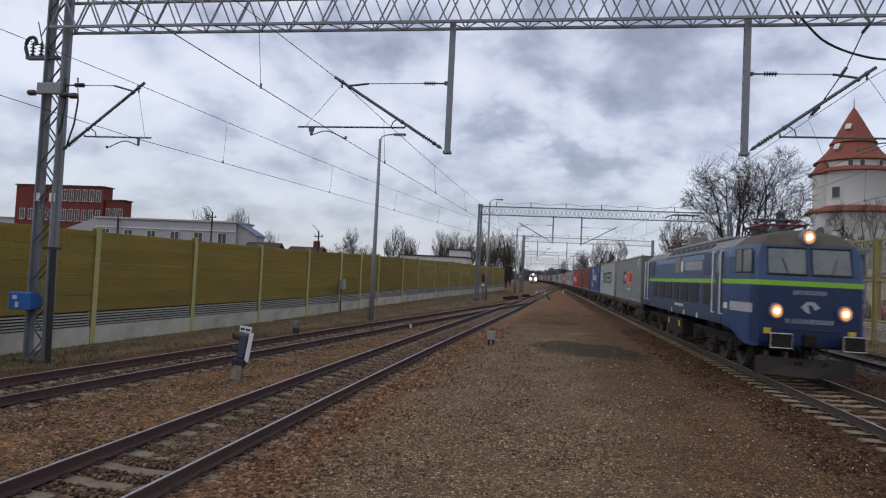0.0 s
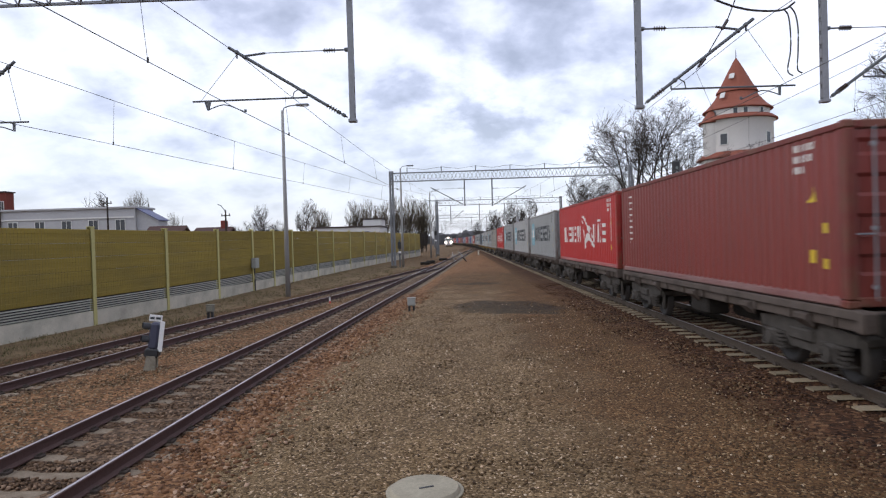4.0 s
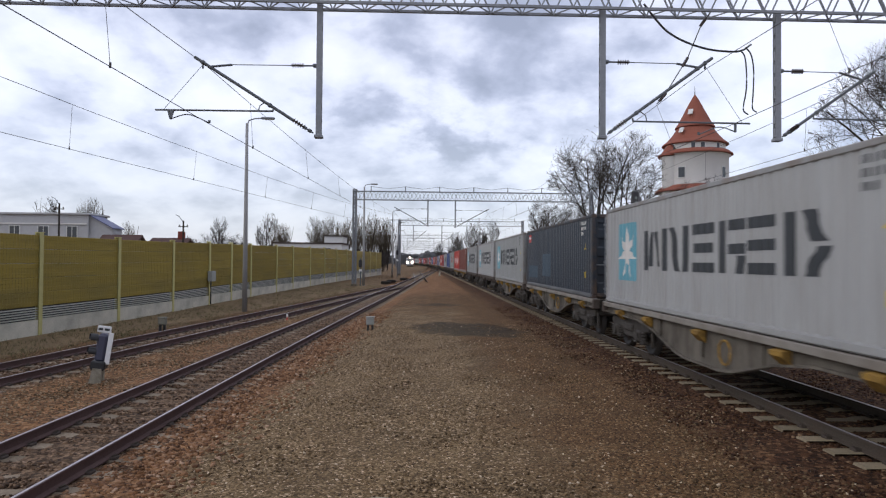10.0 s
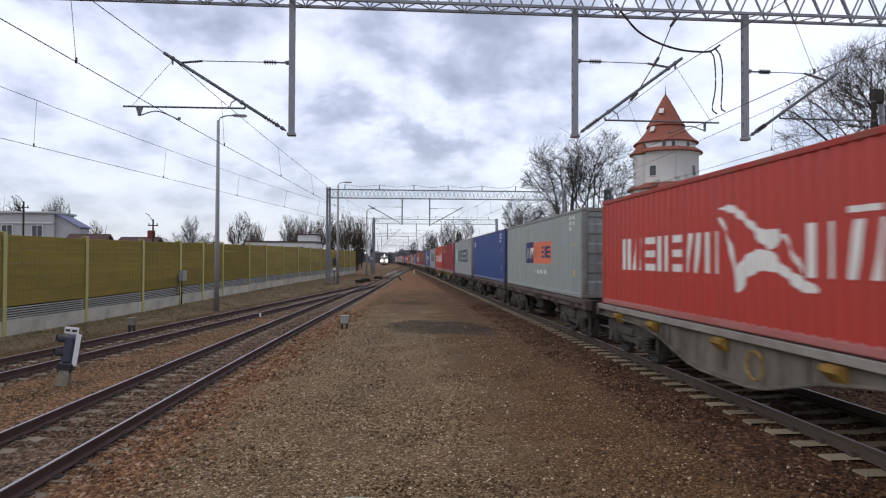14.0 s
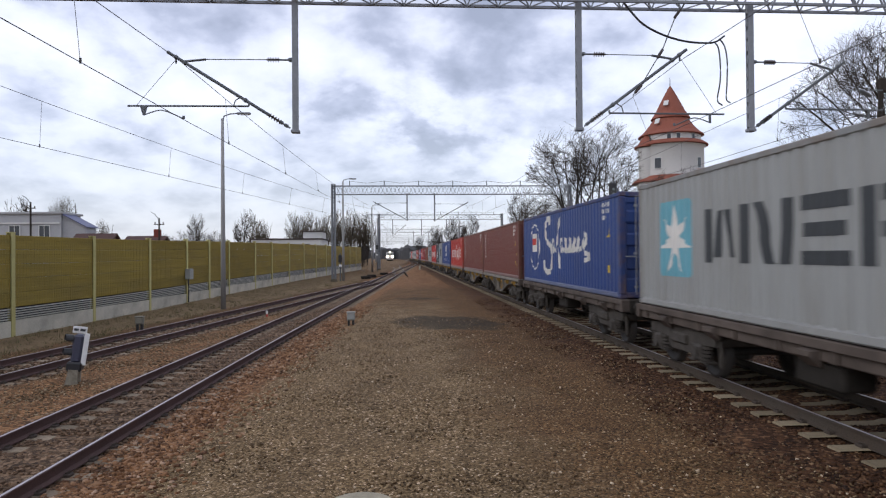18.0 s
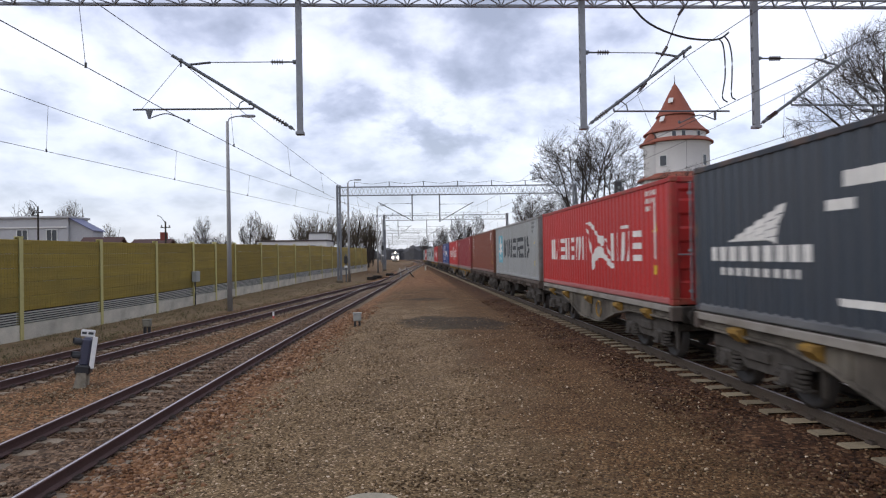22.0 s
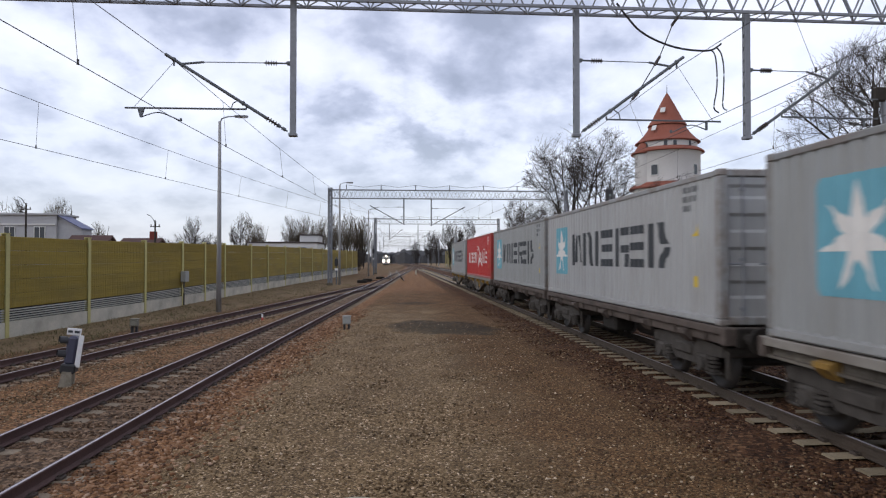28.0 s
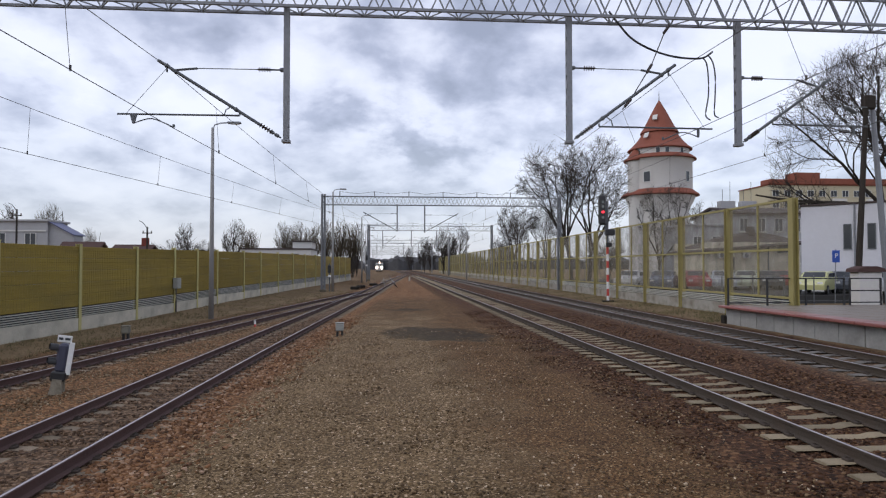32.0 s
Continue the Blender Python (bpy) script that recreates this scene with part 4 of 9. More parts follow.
def container_kit(colour, L, H):
    """Shared meshes of one colour and length."""
    p, f = M["paint_" + colour], M["frame_" + colour]
    kit = {"side": side_mesh(L, H, p)}
    fr = Bag()
    for x in (-1.14, 1.14):
        for y in (0.08, L - 0.08):
            fr.cbox((x, y, H / 2), (0.16, 0.16, H - 0.24), 0.02)
        fr.cbox((x * 1.035, L / 2, H - 0.07), (0.08, L - 0.34, 0.1), 0.015)
    for y in (0.07, L - 0.07):
        fr.cbox((0, y, H - 0.07), (2.12, 0.12, 0.12), 0.015)
        fr.cbox((0, y, 0.09), (2.12, 0.12, 0.14), 0.015)
    kit["frame"] = fr.mesh("frame", [f])
    # a bottom rail with a ledge that gathers dust
    kit["rail"] = Bag().prism([(-1.13, 0.015), (-1.2, 0.015), (-1.225, 0.04), (-1.222, 0.13), (-1.175, 0.165), (-1.13, 0.165)], 1, 0.17, L - 0.17).mesh("bottom_rail", [M["rail_" + colour]])
    rf, n = Bag(), int(L / 0.3)
    vs = []
    for k in range(n + 1):
        z = H - 0.05 + (0.02 if k % 2 else 0)
        yy = 0.12 + (L - 0.24) * k / n
        vs += [(-1.16, yy, H - 0.05), (-1.05, yy, z), (1.05, yy, z), (1.16, yy, H - 0.05)]
    rf.add(vs, [(4 * k + j, 4 * k + j + 1, 4 * k + j + 5, 4 * k + j + 4) for k in range(n) for j in range(3)])
    kit["roof"] = rf.mesh("roof_panel", [p])
    kit["floor"] = Bag().box((0, L / 2, 0.1), (2.2, L - 0.3, 0.1)).mesh("floor_panel", [f])
    dr = Bag()
    # a door leaf with pressed bands
    rows, x0, x1 = [(0.17, 0), (0.5, 0), (0.56, 1), (0.78, 1), (0.84, 0), (1.1, 0), (1.16, 1), (1.4, 1), (1.46, 0), (1.72, 0), (1.78, 1), (2.02, 1), (2.08, 0), (2.34, 0), (2.4, 1), (H - 0.32, 1), (H - 0.26, 0), (H - 0.14, 0)], 0.015, 1.05
    rows = [(z * H / 2.9, d) for z, d in rows[:-3]] + rows[-3:]
    vs = []
    for z, d in rows:
        yy = 0.05 + d * 0.035
        vs += [(x0, 0.05, z), (x0 + 0.06, yy, z), (x1 - 0.06, yy, z), (x1, 0.05, z)]
    dr.add(vs, [(4 * k + j, 4 * k + j + 1, 4 * k + j + 5, 4 * k + j + 4) for k in range(len(rows) - 1) for j in range(3)])
    dr.box((0.53, 0.12, H / 2), (1.03, 0.02, H - 0.3))
    kit["door"] = dr.mesh("door", [p])
    rod = Bag().tube([(0, 0.02, 0.1), (0, 0.02, H - 0.1)], 0.018, 6)
    for z in (0.3, H / 2 - 0.2, H - 0.35):
        rod.cbox((0, 0.035, z), (0.09, 0.03, 0.06), 0.008)
    rod.cbox((0.14, 0.01, 1.05), (0.3, 0.02, 0.03), 0.006)
    kit["rod"] = rod.mesh("lock_rod", [M["galv"]])
    en, vs = Bag(), []
    n = 24
    for k in range(n + 1):
        yy = L - 0.05 - (0.04 if k % 2 else 0)
        x = -1.05 + 2.1 * k / n
        vs += [(x, yy, 0.15), (x, yy, H - 0.12)]
    kit["end"] = en.add(vs, [(2 * k, 2 * k + 1, 2 * k + 3, 2 * k + 2) for k in range(n)]).mesh("end_panel", [p])
    kit["casting"] = Bag().cbox((0, 0, 0), (0.165, 0.18, 0.12), 0.02).mesh("corner_casting", [f])
    return kit


kits = {}


def strokes(b, y_left, y_right, z0, z1, n, thick=0.3, x=-1.226):
    """Plain upright bars in place of a word that runs from y_left to y_right."""
    w = (y_left - y_right) / n
    for k in range(n):
        c = y_left - (k + 0.5) * w
        s = w * thick * 0.8
        zc, h = (z0 + z1) / 2, z1 - z0
        if w < 0.35:
            b.box((x, c + w * 0.27, zc), (0.006, s, h))
            b.box((x, c - w * 0.2, zc), (0.006, s * 1.1, h))
            continue
        # wide places: plain upright, slanting or lying bars
        kind = (0, 1, 2, 0, 2, 1)[k % 6]
        if kind == 2:
            for z in (z1 - 0.11 * h, zc, z0 + 0.11 * h):
                b.box((x, c, z), (0.006, w * 0.74, h * 0.2))
        else:
            t = s * 0.9 * kind
            for e in (0.24, -0.24):
                a, d = c + e * w, s / 2
                b.prism([(a - d + t / 2, z0), (a + d + t / 2, z0), (a + d - t / 2, z1), (a - d - t / 2, z1)], 0, x - 0.003, x + 0.003)
    return b


class Decal:
    """Painted shapes that follow the ridges of a container's side."""
    def __init__(self):
        self.polys = []

    def box(self, c, s):
        y, z, a, h = c[1], c[2], s[1] / 2, s[2] / 2
        self.polys.append((c[0], [(y - a, z - h), (y + a, z - h), (y + a, z + h), (y - a, z + h)]))
        return self

    def prism(self, pts, axis, lo, hi):
        tris = geometry.tessellate_polygon([[Vector((p, q, 0)) for p, q in pts]])
        self.polys += [((lo + hi) / 2, [pts[i] for i in t]) for t in tris]
        return self

    def tube(self, pts, r, n=4):
        for p, q in zip(pts, pts[1:]):
            d = Vector((q[1] - p[1], q[2] - p[2]))
            if d.length > 1e-6:
                d = d.normalized() * r
                e = Vector((-d.y, d.x))
                a, c = Vector((p[1], p[2])) - d * 0.5, Vector((q[1], q[2])) + d * 0.5
                self.polys.append((-1.224, [tuple(a + e), tuple(a - e), tuple(c - e), tuple(c + e)]))
        return self

    def drape(self, L):
        b, line = Bag(), ridge_line(L)
        for x, poly in self.polys:
            lift = 0.003 + max(0.0, -x - 1.222)
            lo, hi = min(p[0] for p in poly), max(p[0] for p in poly)
            for (ya, da), (yb, db) in zip(line, line[1:]):
                if yb <= lo or ya >= hi:
                    continue
                cut = poly
                for edge_y, sign in ((ya, 1), (yb, -1)):
                    out = []
                    for p, q in zip(cut, cut[1:] + cut[:1]):
                        fp, fq = sign * (p[0] - edge_y), sign * (q[0] - edge_y)
                        if fp >= 0:
                            out.append(p)
                        if (fp >= 0) != (fq >= 0):
                            u = fp / (fp - fq)
                            out.append((p[0] + (q[0] - p[0]) * u, p[1] + (q[1] - p[1]) * u))
                    cut = out
                    if len(cut) < 3:
                        break
                if len(cut) >= 3:
                    vs = [(-1.212 + 0.04 * (da + (db - da) * (p[0] - ya) / (yb - ya)) - lift, p[0], p[1]) for p in cut]
                    b.add(vs, [tuple(range(len(vs)))])
        return b


def star(b, y, z, r, x=-1.229):
    pts = []
    for k in range(14):
        a = math.pi / 2 + math.pi * k / 7
        q = r if k % 2 == 0 else r * 0.36
        pts.append((y + q * math.cos(a), z + q * math.sin(a)))
    b.prism(pts, 0, x - 0.003, x + 0.003)
    return b


def rounded(b, y0, y1, z0, z1, r, x=-1.224):
    pts = []
    for cy, cz, a0 in ((y1 - r, z1 - r, 0), (y0 + r, z1 - r, 90), (y0 + r, z0 + r, 180), (y1 - r, z0 + r, 270)):
        for k in range(4):
            a = radians(a0 + 30 * k)
            pts.append((cy + r * math.cos(a), cz + r * math.sin(a)))
    return b.prism(pts, 0, x - 0.003, x + 0.003)


BIRD = [
    [(6.02, 1.99), (6.3, 2.04), (6.57, 1.99), (6.95, 1.75), (7.3, 1.58), (7.73, 1.58), (7.78, 1.4), (7.51, 1.28), (7.25, 1.38), (6.91, 1.66), (6.48, 1.88)],
    [(6.59, 0.62), (6.5, 0.92), (6.77, 1.18), (7.14, 1.3), (7.51, 1.27), (7.85, 1.04), (8.6, 0.76), (8.55, 0.7), (8.2, 0.7), (7.72, 0.95), (7.29, 0.98), (6.93, 0.88), (6.66, 0.62)],
    [(6.02, 1.84), (6.1, 1.84), (6.42, 1.4), (6.6, 0.72), (6.52, 0.72), (6.34, 1.4)],
    [(7.76, 1.5), (7.84, 1.5), (8.3, 0.95), (8.2, 0.95)],
]
# plain bars of the big dark lettering: place along the side, foot and head shift, width, low and high end
BARS = [
    (3.2, 0, 0.26, 0, 1), (3.62, 0.12, 0.2, 0.1, 0.95), (3.98, -0.12, 0.2, 0.1, 0.95), (4.4, 0, 0.26, 0, 1), (4.98, -0.3, 0.28, 0, 1), (5.52, 0.12, 0.28, 0, 1),
    (6.35, 0, 1.0, 0.78, 1), (6.3, 0, 0.85, 0.4, 0.6), (6.35, 0, 1.0, 0, 0.2), (7.12, 0, 0.27, 0, 1), (7.62, 0, 0.62, 0.8, 1), (7.62, 0, 0.62, 0.36, 0.55), (7.75, 0.1, 0.28, 0, 0.33),
    (8.48, 0, 0.84, 0.8, 1), (8.48, 0, 0.84, 0.41, 0.6), (8.48, 0, 0.84, 0, 0.2), (9.28, 0, 0.3, 0, 1), (9.82, -0.26, 0.34, 0.52, 1), (9.9, 0.3, 0.34, 0, 0.45),
]


def markings(root, style, L, H):
    """Brand marks as plain shapes in their colours, on the side towards the gravel."""
    k = L / 12.19
    def put(name, bag, mat, label=""):
        if name in ("side_lettering", "second_lettering") and len(bag.polys) < 48:
            for poly in bag.polys:
                one = Decal()
                one.polys.append(poly)
                part("lettering_bar", one.drape(L), M[mat], root, label)
            return
        part(name, bag.drape(L), M[mat], root, label)
    def codes(mat="decal_white"):
        for j in range(3):
            put("code_lettering", strokes(Decal(), 1.4, 0.75 + 0.15 * j, H - 0.3 - 0.17 * j, H - 0.19 - 0.17 * j, 4 - j, 0.36), mat, "row of small code lettering")
        put("warning_label", Decal().prism([(0.75, 1.55), (1.02, 1.55), (0.8, 1.78)], 0, -1.228, -1.222), "decal_yellow", "yellow warning triangle")
        put("small_label", Decal().box((-1.225, 0.88, 0.72), (0.006, 0.2, 0.2)), "decal_yellow", "small yellow label")
    if style == "star":
        put("star_panel", rounded(Decal(), L - 2.56 * k, L - 1.08 * k, 0.66, 2.16, 0.13), "sky_blue", "sky-blue square panel")
        put("star_mark", star(Decal(), L - 1.86 * k, 1.38, 0.66 * k + 0.04), "decal_white", "white seven-pointed star")
        b = Decal()
        for at, slant, wide, lo, hi in BARS:
            y, h, e = L - at * k, wide * k / 2, slant * k / 2
            z0, z1 = 0.95 + 0.94 * lo, 0.95 + 0.94 * hi
            b.prism([(y - h + e, z0), (y + h + e, z0), (y + h - e, z1), (y - h - e, z1)], 0, -1.229, -1.223)
        put("side_lettering", b, "ink", "large dark lettering bar")
        codes("code_grey")
    elif style == "smallstar":
        put("star_panel", rounded(Decal(), L - 0.95, L - 0.45, 2.0, 2.5, 0.06), "sky_blue", "sky-blue square panel")
        put("star_mark", star(Decal(), L - 0.7, 2.25, 0.2), "decal_white", "white seven-pointed star")
        put("side_lettering", strokes(Decal(), L - 1.1, L - 5.1, 1.95, 2.3, 10, 0.3), "ink", "small dark lettering bars")
        codes("code_grey")
    elif style == "bird":
        put("side_lettering", strokes(Decal(), L - 1.4, L - 6.1, 0.9, 1.62, 7, 0.2), "decal_white", "white lettering bar")
        put("second_lettering", strokes(Decal(), L - 8.2, L - 10.65, 0.9, 1.62, 3, 0.2).box((-1.225, L - 9.35, 1.74), (0.006, 0.55, 0.08)), "decal_white", "white lettering bar")
        for piece in BIRD:
            put("bird_mark", Decal().prism([(L - u, v) for u, v in piece], 0, -1.228, -1.222), "decal_white", "white flying-bird shape")
        put("code_column", strokes(Decal(), L - 11.2, L - 11.4, 0.95, 2.2, 1, 0.3), "decal_white", "column of small code lettering")
        codes()
    elif style == "script":
        put("ring_mark", Decal().tube([(-1.224, L - 2.2 + 0.82 * math.cos(a), 1.42 + 0.88 * math.sin(a)) for a in np.linspace(0, 6.283, 25)], 0.03), "decal_white", "thin white ring")
        put("flag_mark", Decal().box((-1.225, L - 2.25, 1.58), (0.006, 0.85, 0.72)), "decal_white", "white flag block")
        put("flag_block", Decal().box((-1.229, L - 2.15, 1.62), (0.006, 0.6, 0.26)), "red", "red flag block")
        swash = [(4.75, 2.25), (4.7, 2.4), (4.35, 2.4), (4.0, 2.1), (4.1, 1.8), (4.4, 1.55), (4.95, 1.4), (5.1, 1.1), (5.05, 0.75), (4.75, 0.5), (4.3, 0.46), (3.9, 0.6), (3.85, 0.85)]
        put("script_swash", Decal().tube([(-1.224, L - p, q) for p, q in swash], 0.1), "decal_white", "tall white script swash")
        tall = [(5.6, 1.2), (5.85, 1.6), (6.05, 2.1), (6.2, 2.33), (6.05, 2.05), (5.88, 1.6), (6.05, 1.1), (6.15, 0.68)]
        put("script_swash", Decal().tube([(-1.224, L - p, q) for p, q in tall], 0.075), "decal_white", "tall white script swash")
        for j in range(6):
            c, top = L - 5.35 - (0.0 if j == 0 else 0.62 + j * 0.52), 1.62
            put("script_stroke", Decal().tube([(-1.224, c + 0.26, 1.2), (-1.224, c + 0.12, top), (-1.224, c - 0.02, top - 0.06), (-1.224, c + 0.06, 1.2), (-1.224, c - 0.12, 1.3), (-1.224, c - 0.26, 1.22)], 0.06), "decal_white", "white handwritten-style stroke")
        tail = [(9.1, 1.3), (9.35, 1.62), (9.1, 1.72), (8.95, 1.4), (9.1, 1.16), (9.5, 1.1), (9.5, 0.98), (9.15, 0.93)]
        put("script_tail", Decal().tube([(-1.224, L - p, q) for p, q in tail], 0.07), "decal_white", "white curling script tail")
        codes()
    elif style == "hand":
        E = L + 0.18
        swash = [(4.13, 2.0), (4.49, 2.08), (4.44, 2.26), (4.15, 2.36), (3.72, 2.25), (3.59, 1.92), (3.75, 1.65), (4.17, 1.42), (4.41, 1.13), (4.4, 0.86), (4.14, 0.58), (3.71, 0.45), (3.31, 0.55), (3.14, 0.75), (3.21, 0.98), (3.62, 1.09)]
        put("script_swash", Decal().tube([(-1.224, E - p, q) for p, q in swash], 0.08), "decal_white", "tall white script swash")
        tall = [(5.37, 1.62), (5.44, 2.0), (5.42, 2.26), (5.2, 2.18), (5.07, 1.72), (5.02, 1.3), (5.05, 0.87), (5.2, 0.47), (5.33, 0.62), (5.3, 0.95)]
        put("script_swash", Decal().tube([(-1.224, E - p, q) for p, q in tall], 0.08), "decal_white", "tall white script loop")
        bowl = [(4.46, 1.31), (4.52, 1.54), (4.81, 1.65), (4.89, 1.43), (4.7, 1.24), (4.98, 1.26)]
        put("script_stroke", Decal().tube([(-1.224, E - p, q) for p, q in bowl], 0.07), "decal_white", "white handwritten-style stroke")
        for j in range(6):
            c, top = E - 5.68 - j * 0.5, 1.62
            put("script_stroke", Decal().tube([(-1.224, c + 0.26, 1.2), (-1.224, c + 0.12, top), (-1.224, c - 0.02, top - 0.06), (-1.224, c + 0.06, 1.22), (-1.224, c - 0.12, 1.3), (-1.224, c - 0.26, 1.22)], 0.07), "decal_white", "white handwritten-style stroke")
        put("script_dot", Decal().box((-1.225, E - 7.38, 1.9), (0.006, 0.28, 0.2)), "decal_white")
        put("script_dot", Decal().box((-1.225, E - 6.76, 1.72), (0.006, 0.14, 0.14)), "decal_white")
        tail = [(8.6, 1.3), (8.85, 1.62), (8.6, 1.72), (8.45, 1.4), (8.6, 1.16), (9.0, 1.1), (9.0, 0.98), (8.65, 0.93)]
        put("script_tail", Decal().tube([(-1.224, E - p, q) for p, q in tail], 0.07), "decal_white", "white curling script tail")
        put("small_mark", Decal().box((-1.225, E - 5.78, 0.47), (0.006, 0.2, 0.06)), "decal_white")
        codes()
    elif style == "column":
        b = Decal()
        for j in range(8):
            z = 2.32 - j * 0.185
            b.box((-1.226, L - 1.02, z), (0.006, 0.26, 0.055)).box((-1.226, L - 0.9 if j % 2 else L - 1.14, z - 0.06), (0.006, 0.08, 0.12))
        put("column_lettering", b, "decal_white", "white lettering running down the side")
        codes()
        b = Decal()
        for z in (0.62, 1.15):
            b.box((-1.226, 0.55, z), (0.006, 0.2, 0.15))
        put("yellow_label", b, "decal_yellow", "yellow labels near the door end")
    elif style == "boxes":
        put("navy_block", Decal().box((-1.225, L - 5.03, 1.41), (0.006, 1.33, 0.82)), "decal_navy", "navy logo block")
        put("orange_block", Decal().box((-1.226, L - 7.1, 1.39), (0.006, 2.82, 0.8)), "decal_orange", "orange logo block")
        put("block_lettering", strokes(Decal(), L - 5.9, L - 8.45, 1.2, 1.62, 5, 0.2, -1.231), "decal_navy")
        put("white_lettering", strokes(Decal(), L - 4.45, L - 5.65, 1.18, 1.6, 2, 0.25, -1.231), "decal_white")
        put("small_lettering", strokes(Decal(), L - 5.9, L - 7.95, 0.62, 0.76, 9, 0.3), "decal_white", "small white lettering bars")
        codes()
    elif style == "slab":
        put("side_lettering", strokes(Decal(), L - 5.55, L - 7.45, 1.5, 2.18, 3, 0.36), "decal_white", "white bold lettering bars")
        put("white_strip", Decal().box((-1.225, L - 6.5, 1.16), (0.006, 1.9, 0.3)), "decal_white", "white strip under the lettering")
        put("small_lettering", strokes(Decal(), L - 4.0, L - 9.1, 0.48, 0.7, 18, 0.28), "decal_white", "line of small white lettering bars")
        codes()
    elif style == "wing":
        for j in range(4):
            put("wing_feather", Decal().prism([(L - 1.25 - 0.3 * j, 1.26), (L - 2.85 + 0.06 * j, 1.8 - 0.16 * j), (L - 2.8 + 0.06 * j, 1.66 - 0.16 * j), (L - 1.55 - 0.3 * j, 1.26)], 0, -1.228, -1.222), "decal_white", "white wing-shaped stripe")
        put("side_lettering", strokes(Decal(), L - 0.66, L - 3.46, 0.94, 1.18, 9, 0.42), "decal_white", "white lettering bar")
        put("small_lettering", strokes(Decal(), L - 0.97, L - 3.19, 0.7, 0.83, 8, 0.3), "decal_white", "white lettering bar")
        for c, z, w, h in ((4.5, 1.98, 0.75, 0.2), (4.0, 1.67, 0.55, 0.14), (4.4, 0.44, 0.9, 0.1)):
            put("white_tag", Decal().box((-1.225, L - c, z), (0.006, w, h)), "decal_white")
    elif style == "patched":
        put("repair_patch", Decal().box((-1.222, L - 1.66, 0.68), (0.006, 2.26, 0.56)), "patch_blue", "paler blue repainted patch")
        put("repair_patch", Decal().box((-1.222, L - 4.9, 1.0), (0.006, 1.8, 0.96)), "patch_blue", "paler blue repainted patch")
        put("red_tag", Decal().box((-1.226, L - 0.83, 2.25), (0.006, 0.45, 0.36)), "red", "small red tag")
        put("white_strip", Decal().box((-1.229, L - 0.83, 2.27), (0.004, 0.4, 0.1)), "decal_white")
        codes()
    elif style == "label":
        put("label_panel", Decal().box((-1.225, L - 1.12, 2.07), (0.006, 1.2, 0.46)), "ink", "black label panel")
        put("yellow_band", Decal().prism([(L - 0.6, 2.06), (L - 1.66, 2.12), (L - 1.66, 2.26), (L - 0.95, 2.26)], 0, -1.232, -1.228), "decal_yellow", "yellow slanting band")
        put("white_lettering", strokes(Decal(), L - 0.62, L - 1.62, 1.88, 2.02, 4, 0.4, -1.232), "decal_white")
        codes()
    elif style == "tag":
        put("white_tag", Decal().box((-1.225, L - 0.8, H - 0.55), (0.006, 0.35, 0.35)), "decal_white", "small white tag")
        codes()
    else:
        codes()


def make_container(colour, style, short=False):
    L, H = 6.06 if short else CONTAINER_L, CONTAINER_H
    kit = kits.setdefault((colour, short), None) or container_kit(colour, L, H)
    kits[(colour, short)] = kit
    names = {"grey": "pale grey", "white": "greyish white", "beige": "weathered beige", "sage": "dull grey-green", "palegreen": "pale grey-green", "blue": "dark blue", "brown": "dark brown-red", "redbrown": "faded red-brown",
             "red": "bright red", "vermilion": "orange-red", "orange": "rusty orange-brown", "navy": "blackish navy", "crimson": "dull crimson"}
    marks = {"star": "with white star panel and dark lettering", "smallstar": "with a small star and small lettering", "bird": "with white lettering and a bird mark", "script": "with white script lettering and a ring mark", "hand": "with white script lettering", "column": "with white lettering down one end",
             "boxes": "with navy and orange logo blocks", "slab": "with bold white lettering", "wing": "with a white wing logo", "patched": "with paler repainted patches", "label": "with a black and yellow label", "tag": "with one small white tag", "plain": "with plain corrugated sides"}
    root = thing("shipping_container", f"{names[colour]} {'short ' if short else ''}container {marks[style]}", "container", group="containers on the train")
    part("frame", kit["frame"], M["frame_" + colour], root, "scuffed steel corner frame")
    part("bottom_rail", kit["rail"], M["rail_" + colour], root, "dusty bottom rail")
    part("bottom_rail", kit["rail"], M["rail_" + colour], root, at=pose(0, L, 0, 0, 0, 180))
    part("side_panel", kit["side"], M["paint_" + colour], root)
    part("side_panel", kit["side"], M["paint_" + colour], root, at=pose(0, L, 0, 0, 0, 180))
    part("roof_panel", kit["roof"], M["paint_" + colour], root)
    part("floor_panel", kit["floor"], M["frame_" + colour], root)
    part("end_panel", kit["end"], M["paint_" + colour], root)
    for s in (1, -1):
        door = part("door", kit["door"], M["paint_" + colour], root, at=Matrix.Diagonal((s, 1, 1, 1)))
        for x in (0.22, 0.8):
            part("lock_rod", kit["rod"], M["galv"], door, "galvanised locking rod", at=pose(x, 0, 0))
    for x in (-1.14, 1.14):
        for y in (0.09, L - 0.09):
            for z in (0.06, H - 0.06):
                part("corner_casting", kit["casting"], M["frame_" + colour], root, at=pose(x, y, z))
    markings(root, style, L, H)
    return root, L


